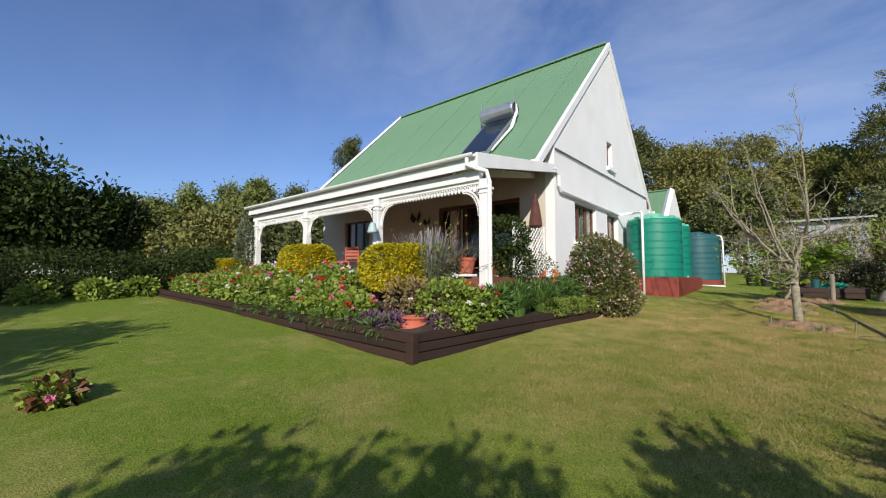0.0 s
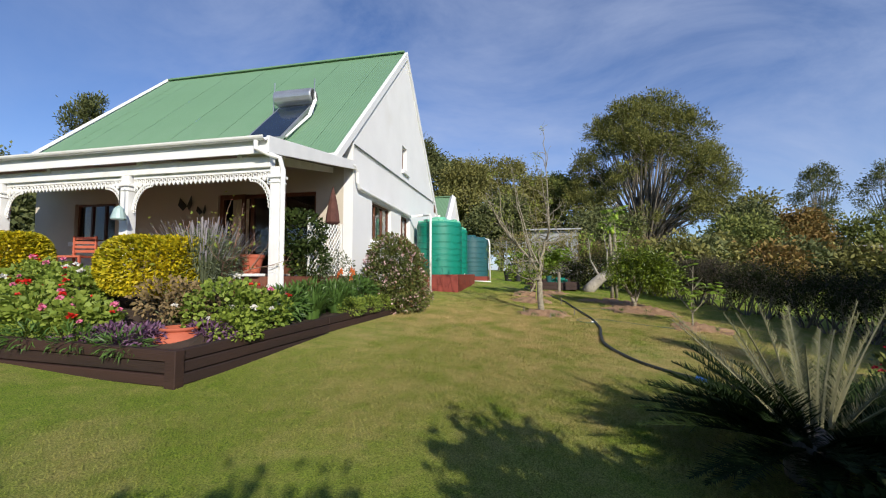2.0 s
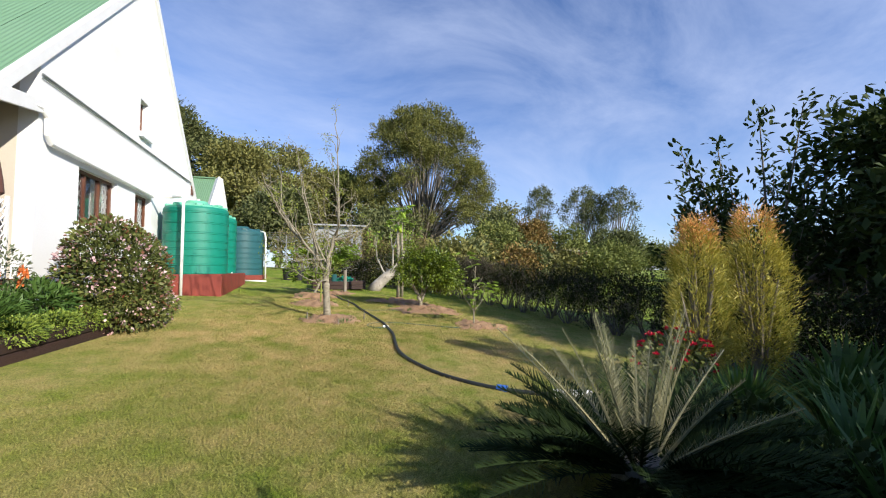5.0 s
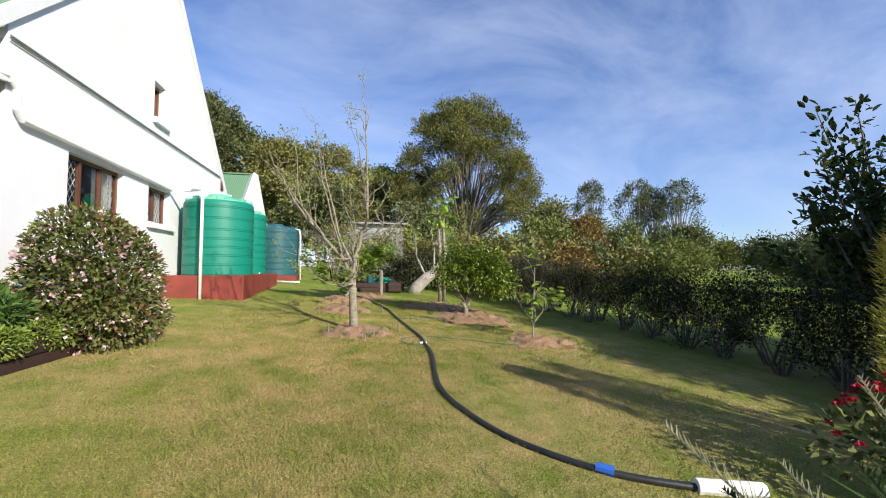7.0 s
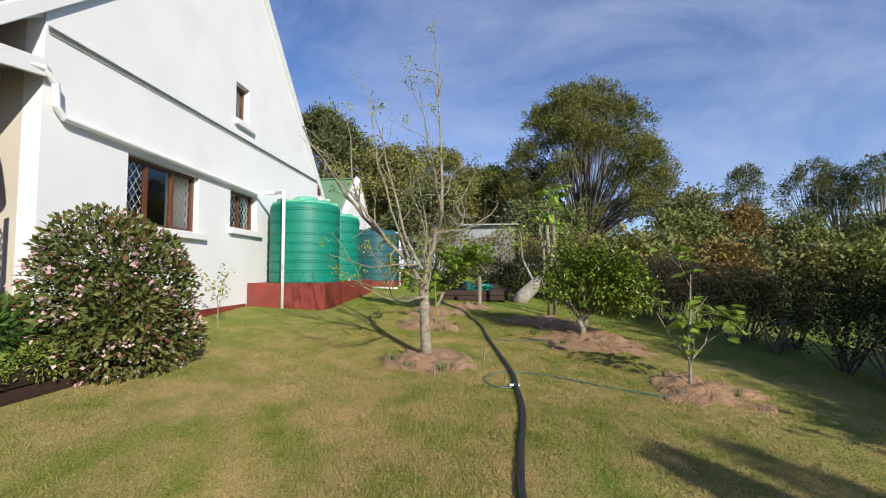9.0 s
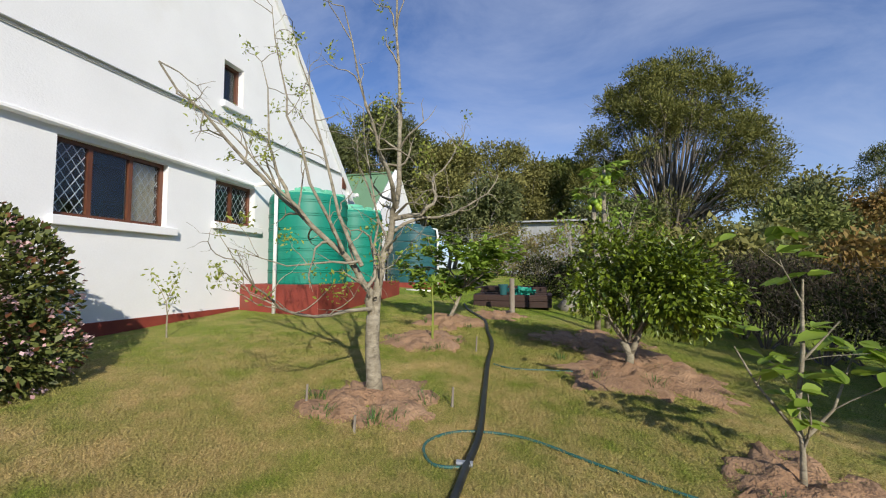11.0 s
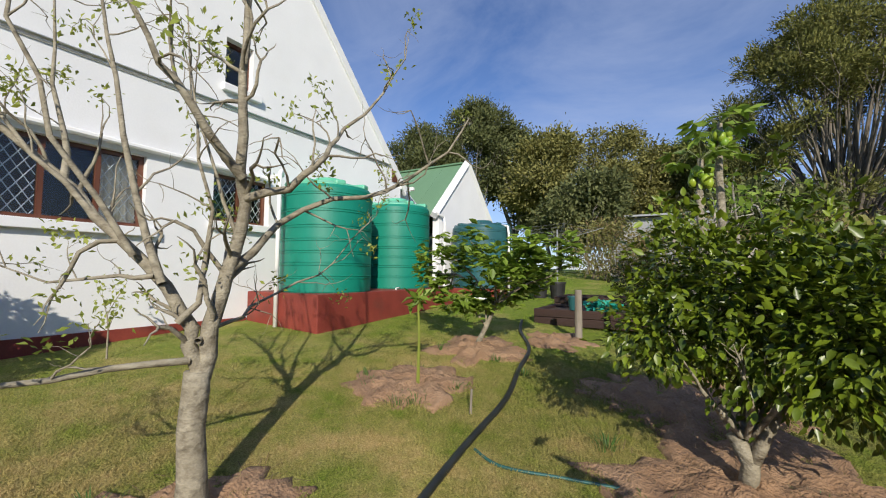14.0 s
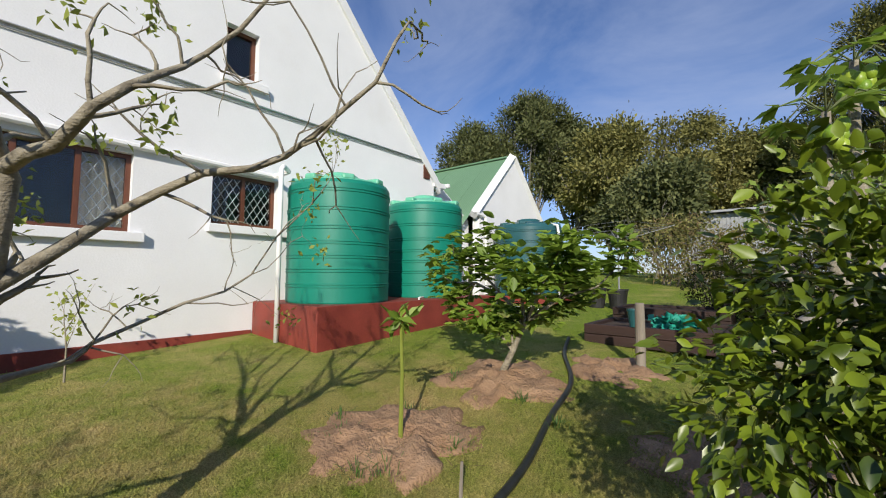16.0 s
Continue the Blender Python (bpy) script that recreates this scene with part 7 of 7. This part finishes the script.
for x, y, h, r in ((-16.8, 0.6, 4.0, 2.3), (-16.9, 2.6, 3.2, 1.9), (-17.5, -2.2, 4.4, 2.6)):
    broad_tree("shade_tree", "dark-leaved garden tree behind the hedge", x, y, h, r, 9000, DARKLEAF, 0.17, BARKGREY, 0.2, 14, group="dark garden trees", clump=900, spread=0.18)


def loquat(x, y):
    """A tree of long, leafy, upward-reaching limbs."""
    z = float(gz(x, y))
    t = thing("loquat_tree", "open dark green tree with long leafy branches", "tree", (x, y, z))
    m, tips = Mesh(), []
    m.tube([(0, 0, -0.1), (0.05, 0.02, 0.5), (0, 0, 1.0)], [0.13, 0.11, 0.10], 9)
    cs, ds = [], []
    for i in range(46):
        a = i * 2.399
        o, up = (0.6 + 1.9 * rng.uniform() ** 0.7), rng.uniform(1.4, 4.3)
        end = Vector((o * math.cos(a), o * math.sin(a), up + 0.5 * (2.5 - o)))
        start = Vector((0, 0, rng.uniform(0.5, 1.0)))
        k = start.lerp(end, 0.5) + Vector((0.25 * math.cos(a), 0.25 * math.sin(a), -0.1)) + Vector(rng.normal(size=3)) * 0.1
        fine = [start.lerp(k, u / 4) if u < 4 else k.lerp(end, (u - 4) / 5) for u in range(10)]
        m.tube(fine, [0.045 - 0.0042 * u for u in range(10)], 5, cap=False)
        for _ in range(150):
            u = rng.uniform(0.35, 1.02)
            p = start.lerp(k, u / 0.45) if u < 0.45 else k.lerp(end, (u - 0.45) / 0.55)
            cs.append(np.array(p) + rng.normal(size=3) * 0.10)
            ds.append(np.array((end - k).normalized()) + rng.normal(size=3) * 0.7)
    part("trunk", m.done("trunk", BARKGREY, True), t, "grey trunk and long limbs")
    part("crown", fine_leaves("crown", np.array(cs), 0.145, DARKLEAF, np.array(ds), 0.46), t, "long dark green leaves along the limbs")


loquat(9.2, 7.3)
broad_tree("loquat_tree", "dense dark green tree beyond the firestick shrubs", 11.0, 5.2, 5.2, 2.4, 10000, DARKLEAF, 0.2, BARKGREY, 0.12, 18, depth=2, clump=900, aspect=0.42, spread=0.2)
broad_tree("loquat_tree", "dense dark green tree behind the firestick shrubs", 8.9, 4.5, 4.6, 2.1, 12000, DARKLEAF, 0.18, BARKGREY, 0.12, 16, depth=2, clump=900, aspect=0.42, spread=0.2)
broad_tree("loquat_tree", "dense dark green tree at the end of the shrubs", 9.4, 2.8, 4.9, 2.2, 12000, DARKLEAF, 0.18, BARKGREY, 0.12, 16, depth=2, clump=900, aspect=0.42, spread=0.2)
# trees behind the walker, known by their shadows on the lawn
for x, y, h in ((0.6, -3.7, 3.5), (1.5, -3.2, 3.5), (2.35, -2.5, 3.3), (2.75, -1.35, 3.2), (2.9, -3.9, 3.8)):
    broad_tree("garden_tree", "leafy tree shading the lawn", x, y, h, 1.25, 5600, DARKLEAF, 0.15, BARKGREY, 0.22, 15, clump=420, spread=0.13)
broad_tree("garden_tree", "leafy tree shading the far lawn", -4.7, -5.0, 4.0, 1.8, 9000, DARKLEAF, 0.22, BARKGREY, 0.25, 14, clump=600, spread=0.2)
broad_tree("garden_tree", "leafy tree shading the planted border", 6.6, -1.2, 3.4, 1.6, 8000, DARKLEAF, 0.22, BARKGREY, 0.25, 14, clump=600, spread=0.2)
broad_tree("garden_tree", "leafy tree shading the far lawn", -8.5, -5.5, 4.4, 1.8, 8000, DARKLEAF, 0.22, BARKGREY, 0.25, 14, clump=600, spread=0.2)

# out-of-view shrubs added to cast shade on the cycad, border and lawn
for x, y, h in ((2.5, 0.05, 2.1), (3.3, 0.3, 2.35), (4.3, 0.5, 2.5), (5.4, 0.9, 2.7), (6.5, 1.3, 3.1), (7.6, 1.7, 3.1)):
    shrub("shade_shrub", "unseen dense shrub added to shade the border", "shrub", x, y, float(gz(x, y)), [(0, 0, h * 0.5, 0.75, 0.7, h * 0.5), (0.2, 0.1, h * 0.3, 0.75, 0.7, h * 0.32)], 5200, DARKLEAF, 0.14, 0.6, "dark garden shrubs", inner=0.2)

hut = thing("garden_hut", "small red-brown brick hut in the neighbouring garden", "hut", (19.7, 28.3, float(gz(19.7, 28.3))))
for q in ((-0.7, 0.7, -0.7, -0.58), (-0.7, 0.7, 0.58, 0.7), (-0.7, -0.58, -0.575, 0.575), (0.58, 0.7, -0.575, 0.575)):
    part("wall", Mesh().box(*q, 0, 2.1), hut, "", REDBASE)
part("roof", Mesh().prism([(-0.85, -0.85), (0.85, -0.85), (0.85, 0.85), (-0.85, 0.85)], [2.1, 2.1, 2.3, 2.3], [2.16, 2.16, 2.36, 2.36]), hut, "", GREYWOOD)
part("door", Mesh().box(-0.35, 0.3, -0.73, -0.703, 0.05, 1.9), hut, "", GREYWOOD)

# ---- grass blades near the walk ----
def grass():
    n = 420000
    u = rng.uniform(0, 1, n)
    cx, cy = np.interp(u, [0, 0.3, 0.6, 1], [-1.2, 0.2, 0.8, 1.0]), np.interp(u, [0, 0.3, 0.6, 1], [2.5, 6.0, 9.5, 14.0])
    x, y = cx + rng.normal(size=n) * 1.9, cy + rng.normal(size=n) * 1.7
    keep = (x > -4.0) & ~((x < bed_edge(np.clip(y, 3.6, 8.6)) + 0.1) & (y > 3.4) & (y < 8.7)) & ~((x < -2.4) & (y > 13.2))
    for mx_, my_, r in ((0.30, 9.85, 0.55), (0.1, 12.25, 0.55), (0.0, 13.85, 0.6), (0.75, 15.1, 0.5), (2.68, 11.75, 0.7), (3.4, 9.45, 0.5), (2.3, 13.3, 0.5)):
        keep &= np.hypot(x - mx_, y - my_) > r * rng.uniform(0.5, 1.05, n)
    x, y = x[keep], y[keep]
    n = len(x)
    b = np.c_[x, y, gz(x, y) + 0.004]
    d = rng.normal(size=(n, 3)) * (0.8, 0.8, 0.3) + (0, 0, 0.8)
    d /= np.linalg.norm(d, axis=1)[:, None]
    s = np.cross(d, rng.normal(size=(n, 3)))
    s /= np.linalg.norm(s, axis=1)[:, None]
    l = rng.uniform(0.015, 0.042, n)[:, None]
    v = np.stack([b - s * 0.0028, b + s * 0.0028, b + d * l + s * 0.0006, b + d * l - s * 0.0006], 1)
    tagged(new("grass", quads("grass", v, LAWN)), "short mown grass blades, partly dry", "grass", kind="stuff")


grass()
